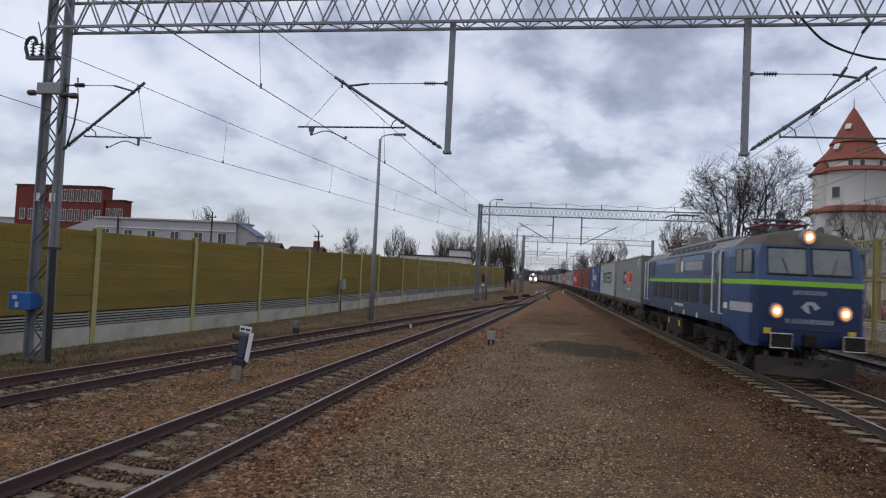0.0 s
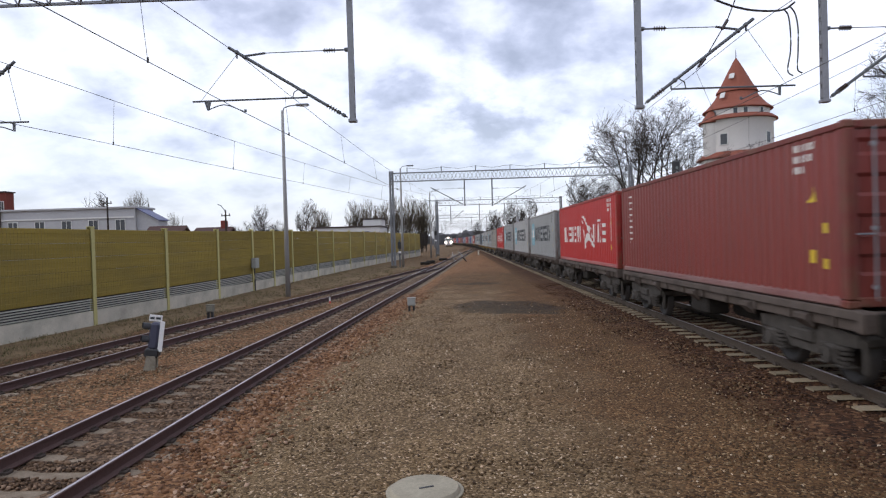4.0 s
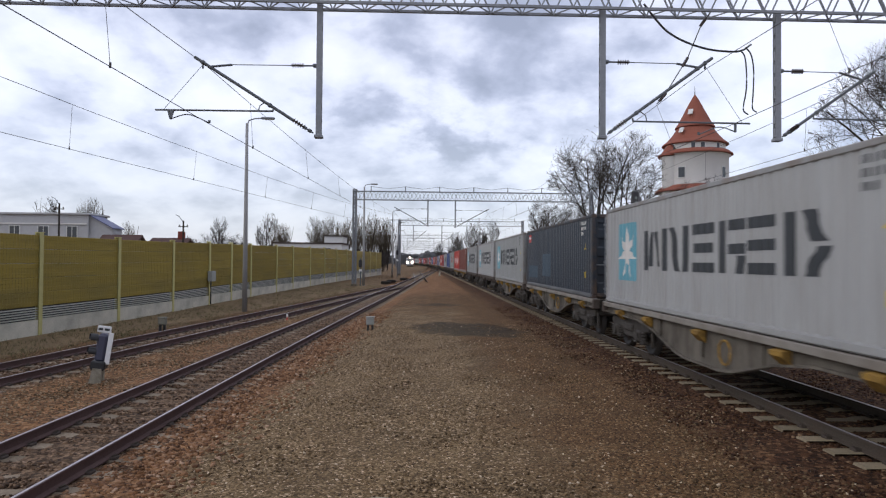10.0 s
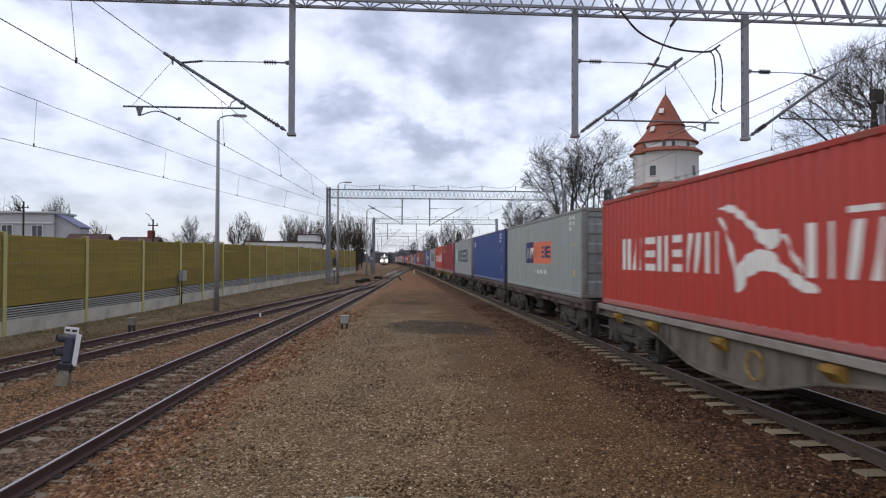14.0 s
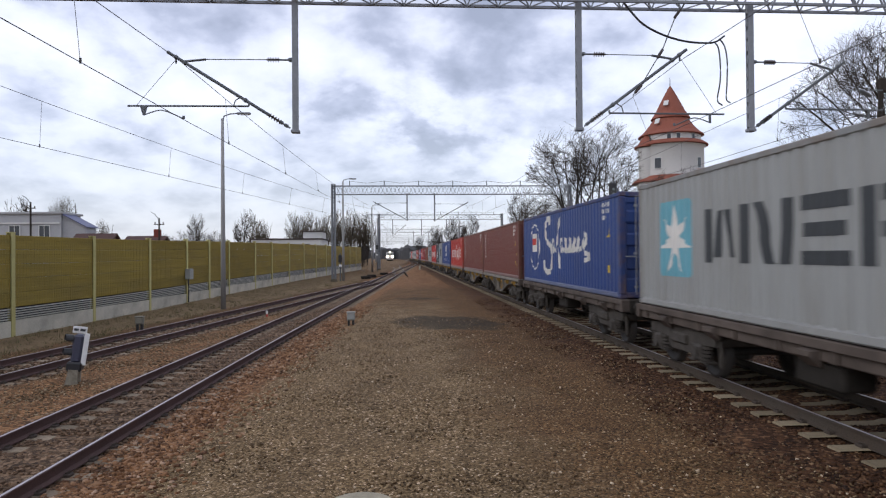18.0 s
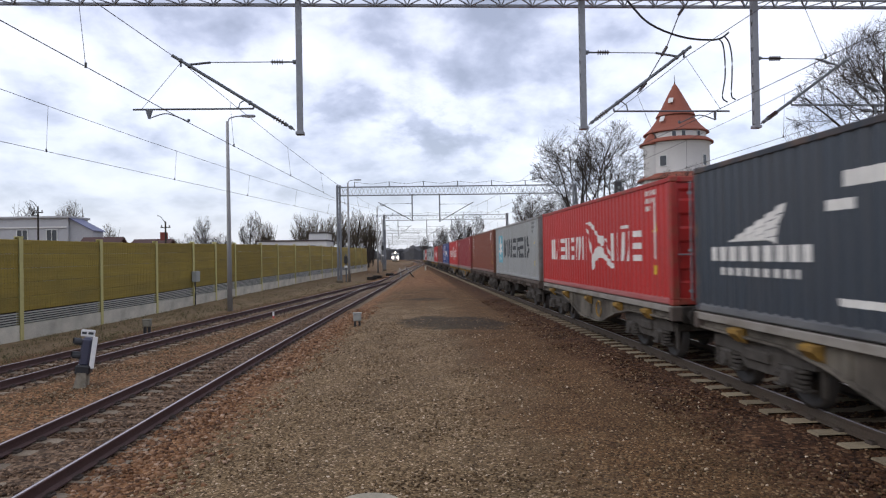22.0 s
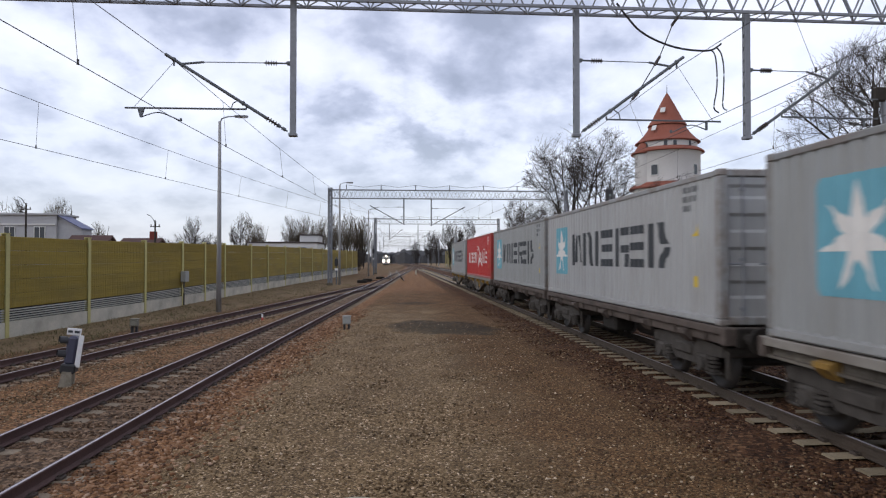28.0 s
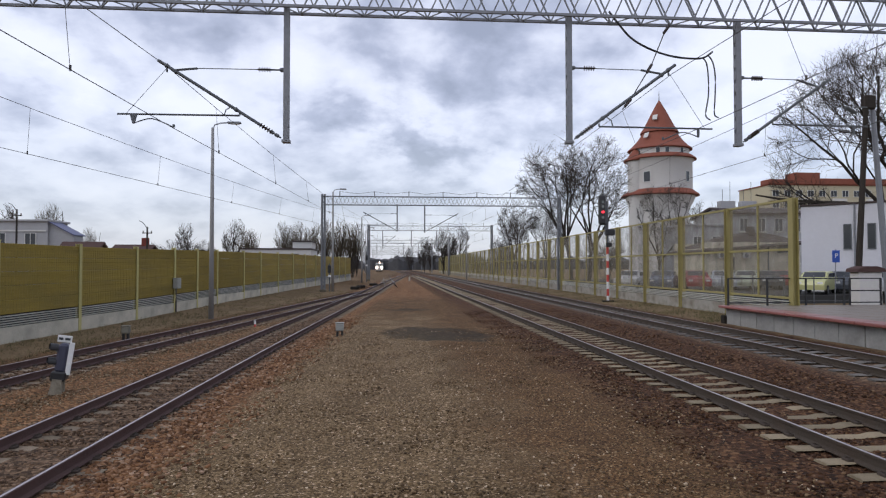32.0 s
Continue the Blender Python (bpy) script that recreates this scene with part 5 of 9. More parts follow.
def wheel_mesh():
    b, n = Bag(), 20
    prof = [(0.06, 0.09), (0.07, 0.16), (0.02, 0.2), (0.02, 0.36), (0.06, 0.4), (0.065, 0.46), (-0.06, 0.465), (-0.075, 0.49), (-0.09, 0.47), (-0.085, 0.38), (-0.04, 0.34), (-0.03, 0.2), (-0.08, 0.16), (-0.08, 0.09)]
    vs = [(x, r * math.cos(a), r * math.sin(a)) for x, r in prof for a in (2 * math.pi * j / n for j in range(n))]
    m = len(prof)
    b.add(vs, [(k * n + j, k * n + (j + 1) % n, (k + 1) * n + (j + 1) % n, (k + 1) * n + j) for k in range(m - 1) for j in range(n)])
    return b.mesh("wheel", [M["wheel"]], True)


WHEEL = wheel_mesh()
AXLE = Bag().tube([(-0.95, 0, 0), (0.95, 0, 0)], 0.08, 8).mesh("axle", [M["wheel"]])


def bogie_frame():
    b = Bag()
    for s in (-1, 1):
        out = [(-1.45, 0.62), (-1.45, 0.8), (-0.55, 0.86), (0.55, 0.86), (1.45, 0.8), (1.45, 0.62), (0.62, 0.58), (0.42, 0.38), (-0.42, 0.38), (-0.62, 0.58)]
        b.prism(out, 0, s * 1.0 - 0.06, s * 1.0 + 0.06)
        b.cbox((s * 1.02, 0, 0.62), (0.2, 0.7, 0.2), 0.03)
        for y in (-0.9, 0.9):
            b.cbox((s * 1.04, y, 0.46), (0.24, 0.32, 0.3), 0.04)
            b.tube([(s * 1.16, y, 0.46), (s * 1.2, y, 0.46)], 0.12, 10)
            for d in (-0.24, 0.24):
                for z in (0.34, 0.41, 0.48, 0.55):
                    b.tube([(s * 1.04, y + d, z), (s * 1.04, y + d, z + 0.045)], 0.1, 8)
                b.cbox((s * 1.04, y + d, 0.31), (0.22, 0.24, 0.04), 0.01)
        b.cbox((s * 0.98, -1.5, 0.5), (0.08, 0.06, 0.5), 0.02)
        b.cbox((s * 0.98, 1.5, 0.5), (0.08, 0.06, 0.5), 0.02)
    b.cbox((0, 0, 0.7), (1.9, 0.6, 0.28), 0.04)
    b.cbox((0, -1.42, 0.7), (1.9, 0.14, 0.16), 0.03).cbox((0, 1.42, 0.7), (1.9, 0.14, 0.16), 0.03)
    b.tube([(0, 0, 0.8), (0, 0, 0.96)], 0.3, 12)
    return b.mesh("bogie", [M["wagon_bogie"]])


BOGIE = bogie_frame()
BUFFER = Bag().tube([(0, 0, 0), (0, -0.42, 0)], 0.09, 8).tube([(0, -0.42, 0), (0, -0.46, 0)], 0.23, 12).cbox((0, 0.02, 0), (0.34, 0.06, 0.34), 0.02).mesh("buffer", [M["bogie"]])


def make_wagon(slots, style, pre, post):
    """A flat wagon under one or two containers; slots are (start, length) along the wagon."""
    root = thing("container_wagon", "worn pale fish-bellied container wagon on steel bogies" if style == "belly" else "dark flat container wagon with boxy frame on bogies", "wagon", group="wagons of the train")
    y0, y1 = slots[0][0] - pre, slots[-1][0] + slots[-1][1] + post
    z1 = DECK - 0.02
    cuts = [y0] + [(a[0] + a[1] + b[0]) / 2 for a, b in zip(slots, slots[1:])] + [y1]
    mat = M["wagon_pale"] if style == "belly" else M["wagon"]
    for a, c in zip(cuts, cuts[1:]):
        a2, c2 = a + 0.06, c - 0.06
        ln = c2 - a2
        for s in (-1, 1):
            b = Bag()
            if style == "belly":
                low = [(a2, 0.9), (a2 + 0.22 * ln, 0.88), (a2 + 0.3 * ln, 0.74), (a2 + 0.4 * ln, 0.42), (a2 + 0.44 * ln, 0.36), (a2 + 0.56 * ln, 0.36), (a2 + 0.6 * ln, 0.42), (a2 + 0.7 * ln, 0.74), (a2 + 0.78 * ln, 0.88), (c2, 0.9)]
                b.prism([(a2, z1 - 0.05)] + low + [(c2, z1 - 0.05)], 0, s * 1.1 - 0.02, s * 1.1 + 0.02)
                b.sweep([(-0.1, -0.02), (0.1, -0.02), (0.1, 0.02), (-0.1, 0.02)], [(s * 1.1, p, q) for p, q in low])
                for u in (0.1, 0.33, 0.5, 0.67, 0.9):
                    zz = 0.5 if 0.4 < u < 0.6 else (0.66 if 0.3 < u < 0.7 else 0.95)
                    b.cbox((s * 1.13, a2 + u * ln, (zz + z1) / 2), (0.08, 0.1, z1 - zz), 0.01)
            else:
                b.cbox((s * 1.1, (a2 + c2) / 2, 1.0), (0.14, ln, 0.26), 0.02)
                for u in np.arange(0.06, 0.97, 0.1):
                    b.cbox((s * 1.19, a2 + float(u) * ln, 1.0), (0.06, 0.08, 0.24), 0.01)
            part("sill_top", Bag().cbox((s * 1.13, (a2 + c2) / 2, z1 - 0.05), (0.22, ln, 0.13), 0.01), M["sill_top"] if style == "belly" else M["wagon"], root, "pale dusty top flange" if style == "belly" else "")
            part("side_sill", b, mat, root, "worn pale side sill" if style == "belly" else "dark side sill")
        b = Bag()
        b.box((0, (a2 + c2) / 2, 0.98), (0.4, ln, 0.26))
        for k in range(9):
            b.box((0, a2 + ln * (k + 0.5) / 9, 1.02), (2.1, 0.14, 0.16))
        b.cbox((0, a2 + 0.05, 1.02), (2.5, 0.16, 0.3), 0.02).cbox((0, c2 - 0.05, 1.02), (2.5, 0.16, 0.3), 0.02)
        part("underframe", b, M["wagon"], root, "dark steel underframe")
        locks = Bag()
        yy = [a2 + 0.12 * ln, a2 + 0.28 * ln, a2 + 0.5 * ln, a2 + 0.72 * ln, a2 + 0.88 * ln]
        for q in yy:
            part("container_lock", Bag().prism([(-1.14, 1.03), (-1.3, 1.0), (-1.3, 0.93), (-1.14, 0.78)], 1, q - 0.16, q + 0.16), M["lock_yellow"] if style == "belly" else M["wagon"], root, "worn yellow container lock" if style == "belly" else "")
        if style != "belly":
            part("brake_box", Bag().cbox((-0.85, a2 + 0.5 * ln, 0.68), (0.5, 1.0, 0.36), 0.04), M["bogie"], root, "dark brake box")
            part("air_tank", Bag().tube([(-0.4, a2 + 0.36 * ln, 0.65), (-0.4, a2 + 0.45 * ln, 0.65)], 0.2, 12), M["bogie"], root)
        else:
            part("hand_wheel", Bag().tube([(-1.2, a2 + 0.42 * ln + 0.22 * math.cos(t), 0.72 + 0.22 * math.sin(t)) for t in np.linspace(0, 2 * math.pi, 13)], 0.022, 5), M["lock_yellow"], root, "yellow brake hand wheel")
    stands = [y0 + 1.9] + (cuts[1:-1] if style == "belly" else []) + [y1 - 1.9]
    for q in stands:
        bg = part("bogie", BOGIE, M["wagon_bogie"], root, "grimy two-axle bogie", at=pose(0, q, 0))
        for d in (-0.9, 0.9):
            part("axle", AXLE, M["wheel"], bg, at=pose(0, d, 0.46))
            for s in (-1, 1):
                part("wheel", WHEEL, M["wheel"], bg, at=pose(s * 0.75, d, 0.46, 0, 0, 0 if s > 0 else 180))
    for s in (-1, 1):
        part("buffer", BUFFER, M["bogie"], root, at=pose(s * 0.875, y0, 1.0))
        part("buffer", BUFFER, M["bogie"], root, at=pose(s * 0.875, y1, 1.0, 0, 0, 180))
    return root


# colour, marking, gap to the next container, wagon kind (+ : shares its wagon with the next)
TRAIN = [
    ("sage", "boxes", 1.16, "flat"), ("white", "star", 1.09, "flat"), ("blue", "hand", 1.17, "flat"), ("brown", "tag", 1.91, "flat"), ("redbrown", "column", 0.74, "flat"), ("red", "bird", 1.67, "flat"),
    ("grey", "star", 1.41, "flat"), ("white", "star", 1.23, "flat"), ("grey", "star", 1.10, "flat"), ("red", "bird", 1.71, "flat"), ("beige", "smallstar", 0.44, "belly+"), ("grey", "star", 1.43, "belly"),
    ("white", "star", 0.98, "belly+"), ("white", "star", 1.50, "belly"), ("navy", "patched", 1.20, "belly"), ("grey", "star", 1.08, "belly"), ("white", "star", 1.65, "flat"), ("grey", "star", 1.31, "flat"),
    ("brown", "plain", 0.62, "belly+"), ("vermilion", "bird", 1.79, "belly"), ("palegreen", "boxes", 0.84, "flat"), ("blue", "tag", 1.25, "flat"), ("grey", "star", 0.95, "flat"), ("crimson", "label", 0.86, "belly+"),
    ("vermilion", "bird", 0.90, "belly"), ("grey", "star", 1.27, "flat"), ("blue", "script", 1.24, "flat"), ("brown", "column", 0.31, "belly+"), ("brown", "column", 1.20, "belly"), ("vermilion", "bird", 1.47, "belly"),
    ("blue", "slab", 0.51, "belly"), ("grey", "star", 0.12, "short"), ("navy", "wing", 1.04, "short"), ("red", "bird", 0.82, "belly"), ("grey", "star", 1.09, "flat"), ("orange", "column", 1.32, "flat"),
    ("crimson", "tag", 0.84, "belly+"), ("red", "bird", 1.30, "belly"), ("blue", "script", 1.37, "flat"), ("brown", "plain", 0.95, "flat"), ("red", "bird", 0.96, "belly"), ("grey", "star", 1.36, "belly"),
    ("white", "star", 0.47, "flat"), ("grey", "star", 1.05, "flat"), ("red", "bird", 1.27, "belly"), ("grey", "star", 1.20, "belly"),
]
HEAD = 36.65
# metres gone since the clip's start
GONE = [(0, -0.49), (1, 20.09), (2, 40.70), (3, 61.16), (4, 81.62), (4.5, 91.94), (6.5, 132.97), (7, 143.21), (8, 163.69), (9, 184.28), (10, 204.82), (11, 225.48), (12, 246.15), (13, 266.82), (14, 287.40), (14.5, 297.63), (16.5, 338.66), (17, 348.89), (18, 369.32), (19, 389.74), (20, 410.25), (21, 430.59), (22, 450.99), (23, 471.32), (24, 491.62), (25, 511.89), (25.5, 522.01), (27.5, 562.77), (28, 573.08), (29, 593.30), (30, 613.16), (31, 632.99), (32, 652.81)]
movers = []


def make_train():
    y, open_slots, pre = HEAD, [], 0.5
    for k, (colour, style, gap, kind) in enumerate(TRAIN):
        ob, L = make_container(colour, style, kind == "short")
        movers.append((ob, y, DECK, L / 2))
        open_slots.append((y, L))
        last = not (kind.endswith("+") or (kind == "short" and TRAIN[k + 1][3] == "short"))
        if last:
            w_style = "belly" if kind != "flat" else "flat"
            y0 = open_slots[0][0]
            post = min(max(gap / 2 - 0.46, 0.02), 0.4)
            w = make_wagon([(a - y0, l) for a, l in open_slots] if kind != "short" else [(0, y + L - y0)], w_style, pre, post)
            movers.append((w, y0, 0.0, 6.0))
            open_slots, pre = [], post
        y += L + gap


make_train()


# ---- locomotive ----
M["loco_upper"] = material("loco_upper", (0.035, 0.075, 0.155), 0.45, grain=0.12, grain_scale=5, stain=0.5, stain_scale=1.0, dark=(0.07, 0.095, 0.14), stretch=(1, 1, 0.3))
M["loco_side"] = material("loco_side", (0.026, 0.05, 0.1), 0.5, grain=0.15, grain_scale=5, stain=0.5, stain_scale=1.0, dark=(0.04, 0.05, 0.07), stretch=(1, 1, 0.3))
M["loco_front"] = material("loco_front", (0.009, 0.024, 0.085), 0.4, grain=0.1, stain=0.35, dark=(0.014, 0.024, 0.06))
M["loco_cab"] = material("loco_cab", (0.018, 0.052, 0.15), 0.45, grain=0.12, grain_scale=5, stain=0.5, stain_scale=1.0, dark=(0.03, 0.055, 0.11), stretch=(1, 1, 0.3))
M["lime"] = material("lime", (0.24, 0.5, 0.03), 0.5, grain=0.1, stain=0.2)
M["loco_roof"] = material("loco_roof", (0.26, 0.255, 0.24), 0.75, grain=0.3, stain=0.5, dark=(0.1, 0.09, 0.08))
M["cab_roof"] = material("cab_roof", (0.12, 0.105, 0.08), 0.75, grain=0.3, stain=0.4)
M["plough"] = material("plough", (0.05, 0.044, 0.038), 0.8, grain=0.4, stain=0.6, stain_scale=2, dark=(0.025, 0.02, 0.018))
M["grille"] = material("grille", (0.013, 0.016, 0.024), 0.6, grain=0.3, grain_scale=30, stretch=(1, 1, 4))
M["maroon"] = material("maroon", (0.12, 0.03, 0.03), 0.6, grain=0.3)
# pale grey base: a reflection is put into the glass colour
M["cab_glass"] = material("cab_glass", (0.19, 0.21, 0.2), 0.15, stain=0.3, stain_scale=3, dark=(0.05, 0.06, 0.06))
M["headlight"] = material("headlight", (1.0, 0.75, 0.45), 0.3, emit=6.0)
# glowing orange disc that stands in for the glare around each lens
M["headlight_halo"] = material("headlight_halo", (1.0, 0.42, 0.14), 0.3, emit=0.75)
M["logo_dim"] = material("logo_dim", (0.42, 0.44, 0.48), 0.6, grain=0.3, stain=0.3)
M["headlight_far"] = material("headlight_far", (1.0, 0.78, 0.62), 0.3, emit=30.0)


def make_loco():
    root = thing("electric_locomotive", "dark blue electric locomotive with a lime stripe, lit headlights and pantographs", "locomotive")
    LEN = 18.1
    # cross-section from the skirt up to the roof
    sec = [(1.49, 0.95), (1.5, 1.35), (1.5, 2.32), (1.5, 2.44), (1.49, 3.02), (1.36, 3.3), (1.0, 3.56), (0.5, 3.68), (0.0, 3.7)]
    sec = [(-x, z) for x, z in sec] + [(x, z) for x, z in sec[-2::-1]]
    n = len(sec)
    def rake(z):
        return max(0, z - 2.4) * 0.2 + max(0, z - 3.25) ** 2 * 2.2
    stations = [(0.0, 0.93, 1, 0.0), (0.06, 0.98, 1, 0.0), (0.3, 1.0, 1, 0.0), (1.6, 1.0, 0.25, 0.27), (2.15, 1.0, 0.15, 0.27), (LEN / 2, 1.0, 0.0, 0.27), (LEN - 2.15, 1.0, -0.15, 0.27), (LEN - 1.6, 1.0, -0.25, 0.27), (LEN - 0.3, 1.0, -1, 0.0), (LEN - 0.06, 0.98, -1, 0.0), (LEN, 0.93, -1, 0.0)]
    b = Bag()
    vs = []
    for y, w, k, lift in stations:
        vs += [(x * w, y + k * rake(z), z + (lift if z < 1.0 else 0)) for x, z in sec]
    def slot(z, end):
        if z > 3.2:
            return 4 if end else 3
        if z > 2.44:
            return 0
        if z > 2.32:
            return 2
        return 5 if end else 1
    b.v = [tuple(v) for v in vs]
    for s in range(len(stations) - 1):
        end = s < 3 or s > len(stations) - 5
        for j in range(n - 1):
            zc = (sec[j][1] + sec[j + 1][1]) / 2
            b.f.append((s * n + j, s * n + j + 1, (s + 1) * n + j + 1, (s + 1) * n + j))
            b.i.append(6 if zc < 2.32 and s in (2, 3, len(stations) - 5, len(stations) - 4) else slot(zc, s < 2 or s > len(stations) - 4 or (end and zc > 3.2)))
    for s in (0, len(stations) - 1):
        for j in range(n // 2):
            a, c = s * n + j, s * n + n - 1 - j
            if j + 1 < n // 2:
                zc = (sec[j][1] + sec[j + 1][1]) / 2
                b.f.append((a, a + 1, c - 1, c))
            else:
                zc = 3.69
                b.f.append((a, a + 1, c))
            b.i.append(slot(zc, True))
    def raised(bag):
        """The cabs narrow towards both ends, and the upper works stand a little higher than drawn."""
        bag.v = [(v[0] * (0.86 + 0.14 * min(1.0, max(0.0, min(v[1], LEN - v[1])) / 1.6)), v[1], 1.05 + (v[2] - 1.05) * 1.066 if v[2] > 1.05 else v[2]) for v in bag.v]
        return bag
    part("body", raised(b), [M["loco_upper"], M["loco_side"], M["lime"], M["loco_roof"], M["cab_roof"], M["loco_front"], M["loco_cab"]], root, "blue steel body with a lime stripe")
    def put(name, bag, mat, label="", parent=root):
        return part(name, raised(bag), M[mat], parent, label)
    f = lambda z: rake(z)
    # cab front and side glass
    for s in (-1, 1):
        z0, z1 = 2.62, 3.2
        g = Bag()
        g.add([(s * 0.1, f(z0) - 0.02, z0), (s * 1.12, f(z0) + 0.0, z0), (s * 1.1, f(z1) + 0.0, z1), (s * 0.1, f(z1) - 0.02, z1), (s * 0.1, f(z0) + 0.1, z0), (s * 1.12, f(z0) + 0.1, z0), (s * 1.1, f(z1) + 0.1, z1), (s * 0.1, f(z1) + 0.1, z1)],
              [(0, 1, 2, 3), (4, 7, 6, 5), (0, 4, 5, 1), (2, 6, 7, 3), (0, 3, 7, 4), (1, 5, 6, 2)])
        w = put("windscreen", g, "cab_glass", "cab windscreen")
        fr = Bag()
        q = [(s * 0.07, z0 - 0.03), (s * 1.15, z0 - 0.03), (s * 1.13, z1 + 0.03), (s * 0.07, z1 + 0.03)]
        fr.tube([(x, f(z) - 0.01, z) for x, z in q + q[:1]], 0.025, 5)
        fr.tube([(s * 0.6, f(2.65) - 0.04, 2.63), (s * 0.75, f(2.95) - 0.04, 2.98)], 0.012, 4)
        put("window_frame", fr, "black", "", w)
        for yy, wd in ((0.36, 0.52), (0.86, 0.38)):
            sw = put("side_window", Bag().cbox((s * 1.5, yy + 0.1, 2.9), (0.03, wd, 0.56), 0.012), "cab_glass", "side cab window")
            put("window_frame", Bag().tube([(s * 1.515, yy + 0.1 + dy, 2.9 + dz) for dy, dz in ((-wd / 2, -0.28), (wd / 2, -0.28), (wd / 2, 0.28), (-wd / 2, 0.28), (-wd / 2, -0.28))], 0.018, 5), "black", "", sw)
        # doors with pale grab rails, near both ends
        for yd in (2.62, LEN - 2.62):
            d = put("cab_door", Bag().cbox((s * 1.503, yd, 2.25), (0.03, 0.66, 1.95), 0.012), "loco_side", "narrow cab door")
            put("door_window", Bag().cbox((s * 1.52, yd, 2.85), (0.02, 0.36, 0.5), 0.01), "cab_glass", "", d)
            for e in (-0.42, 0.42):
                put("grab_rail", Bag().tube([(s * 1.58, yd + e, 1.5), (s * 1.58, yd + e, 3.2)], 0.025, 6).tube([(s * 1.5, yd + e, 3.2), (s * 1.58, yd + e, 3.2)], 0.02, 5).tube([(s * 1.5, yd + e, 1.5), (s * 1.58, yd + e, 1.5)], 0.02, 5), "decal_white", "pale grab rail")
            put("dark_panel", Bag().cbox((s * 1.502, yd + (1.25 if yd < 9 else -1.25), 2.88), (0.02, 1.06, 0.66), 0.01), "loco_front", "darker blue panel")
        for k, (yg, wg) in enumerate(((3.88, 1.1), (5.7, 1.24), (7.22, 1.26), (8.68, 0.94), (10.15, 1.26), (11.7, 1.3), (13.39, 0.98))):
            g = put("grille", Bag().cbox((s * 1.503, yg, 2.0), (0.025, wg, 0.62), 0.01), "grille", "dark intake grille")
            sl = Bag()
            for j in range(7):
                sl.box((s * 1.52, yg, 1.73 + 0.09 * j), (0.02, wg * 0.94, 0.02))
            put("slat", sl, "black", "", g)
        put("side_lettering", strokes(Bag(), 7.27 if s < 0 else -7.27, 4.65 if s < 0 else -4.65, 2.71, 2.99, 8, 0.24, -1.508) if s < 0 else Bag().box((1.506, 5.95, 2.84), (0.006, 2.6, 0.28)), "decal_white", "white lettering bars")
        if s < 0:
            put("side_logo", rounded(Bag(), 7.5, 7.98, 2.66, 3.06, 0.18, -1.506), "decal_white", "white rounded logo shape")
            put("side_vent", Bag().cbox((-1.504, 8.5, 2.92), (0.02, 0.76, 0.6), 0.008), "loco_roof", "pale grey vent panel")
            put("number_bars", strokes(Bag(), 1.48, 0.12, 1.64, 1.87, 7, 0.3, -1.508), "decal_white", "white number bars")
            put("small_plate", Bag().box((-1.506, 1.86, 1.74), (0.006, 0.38, 0.16)), "decal_white")
            put("small_lettering", strokes(Bag(), 8.9, 7.3, 1.48, 1.58, 12, 0.3, -1.508), "decal_white", "small white lettering bars")
            for yy in (7.2, 9.4, 5.2):
                put("white_tag", Bag().box((-1.508, yy, 1.3), (0.006, 0.2, 0.16)), "decal_white")
    # nose: headlights, logo, plate
    for x, z, yy in ((-0.93, 1.72, 0.0), (0.93, 1.72, 0.0), (0.0, 3.5, f(3.42) - 0.05)):
        h = Bag().tube([(x, yy + 0.15, z), (x, yy - 0.1, z)], 0.19, 16)
        lamp = put("headlight", h, "galv", "round headlight housing")
        put("reflector", Bag().tube([(x, yy - 0.1, z), (x, yy - 0.11, z)], 0.15, 16), "headlight_halo", "orange glowing disc for the glare around the lens", lamp)
        put("lens", Bag().tube([(x, yy - 0.11, z), (x, yy - 0.118, z)], 0.075, 16), "headlight", "lit warm lens", lamp)
    put("front_number", strokes(Bag(), -0.4, 0.4, 2.12, 2.22, 7, 0.24, 0), "logo_dim").matrix_basis = pose(0, -0.012, 0, 0, 0, 90) @ Matrix.Diagonal((1, -1, 1, 1))
    put("front_logo", Bag().prism([(-0.24, 1.83), (-0.08, 1.96), (0.12, 1.96), (0.28, 1.83), (0.14, 1.76), (0.06, 1.88), (-0.06, 1.88), (0.02, 1.68), (-0.12, 1.72)], 1, -0.02, -0.008), "logo_dim", "white logo shape")
    put("front_lettering", strokes(Bag(), -0.58, 0.58, 1.44, 1.55, 8, 0.22, 0), "logo_dim").matrix_basis = pose(0, -0.012, 0, 0, 0, 90) @ Matrix.Diagonal((1, -1, 1, 1))
    put("hand_rail", Bag().tube([(-0.75, -0.08, 1.3), (0.75, -0.08, 1.3)], 0.018, 6), "black")
    for s in (-1, 1):
        put("step_light", Bag().cbox((s * 1.15, -0.02, 1.24), (0.2, 0.04, 0.14), 0.01), "decal_yellow", "yellow marker plate")
        bf = put("buffer", Bag().tube([(s * 0.96, 0.05, 1.05), (s * 0.96, -0.5, 1.05)], 0.12, 10).cbox((s * 0.96, -0.52, 1.05), (0.62, 0.06, 0.38), 0.03), "bogie", "wide rectangular buffer")
        put("buffer_edge", Bag().tube([(s * 0.96 + dx, -0.55, 1.05 + dz) for dx, dz in ((-0.29, -0.17), (0.29, -0.17), (0.29, 0.17), (-0.29, 0.17), (-0.29, -0.17))], 0.012, 4), "decal_white", "", bf)
        put("buffer", Bag().tube([(s * 0.9, LEN - 0.05, 1.05), (s * 0.9, LEN + 0.5, 1.05)], 0.12, 10).cbox((s * 0.9, LEN + 0.52, 1.05), (0.62, 0.06, 0.38), 0.03), "bogie")
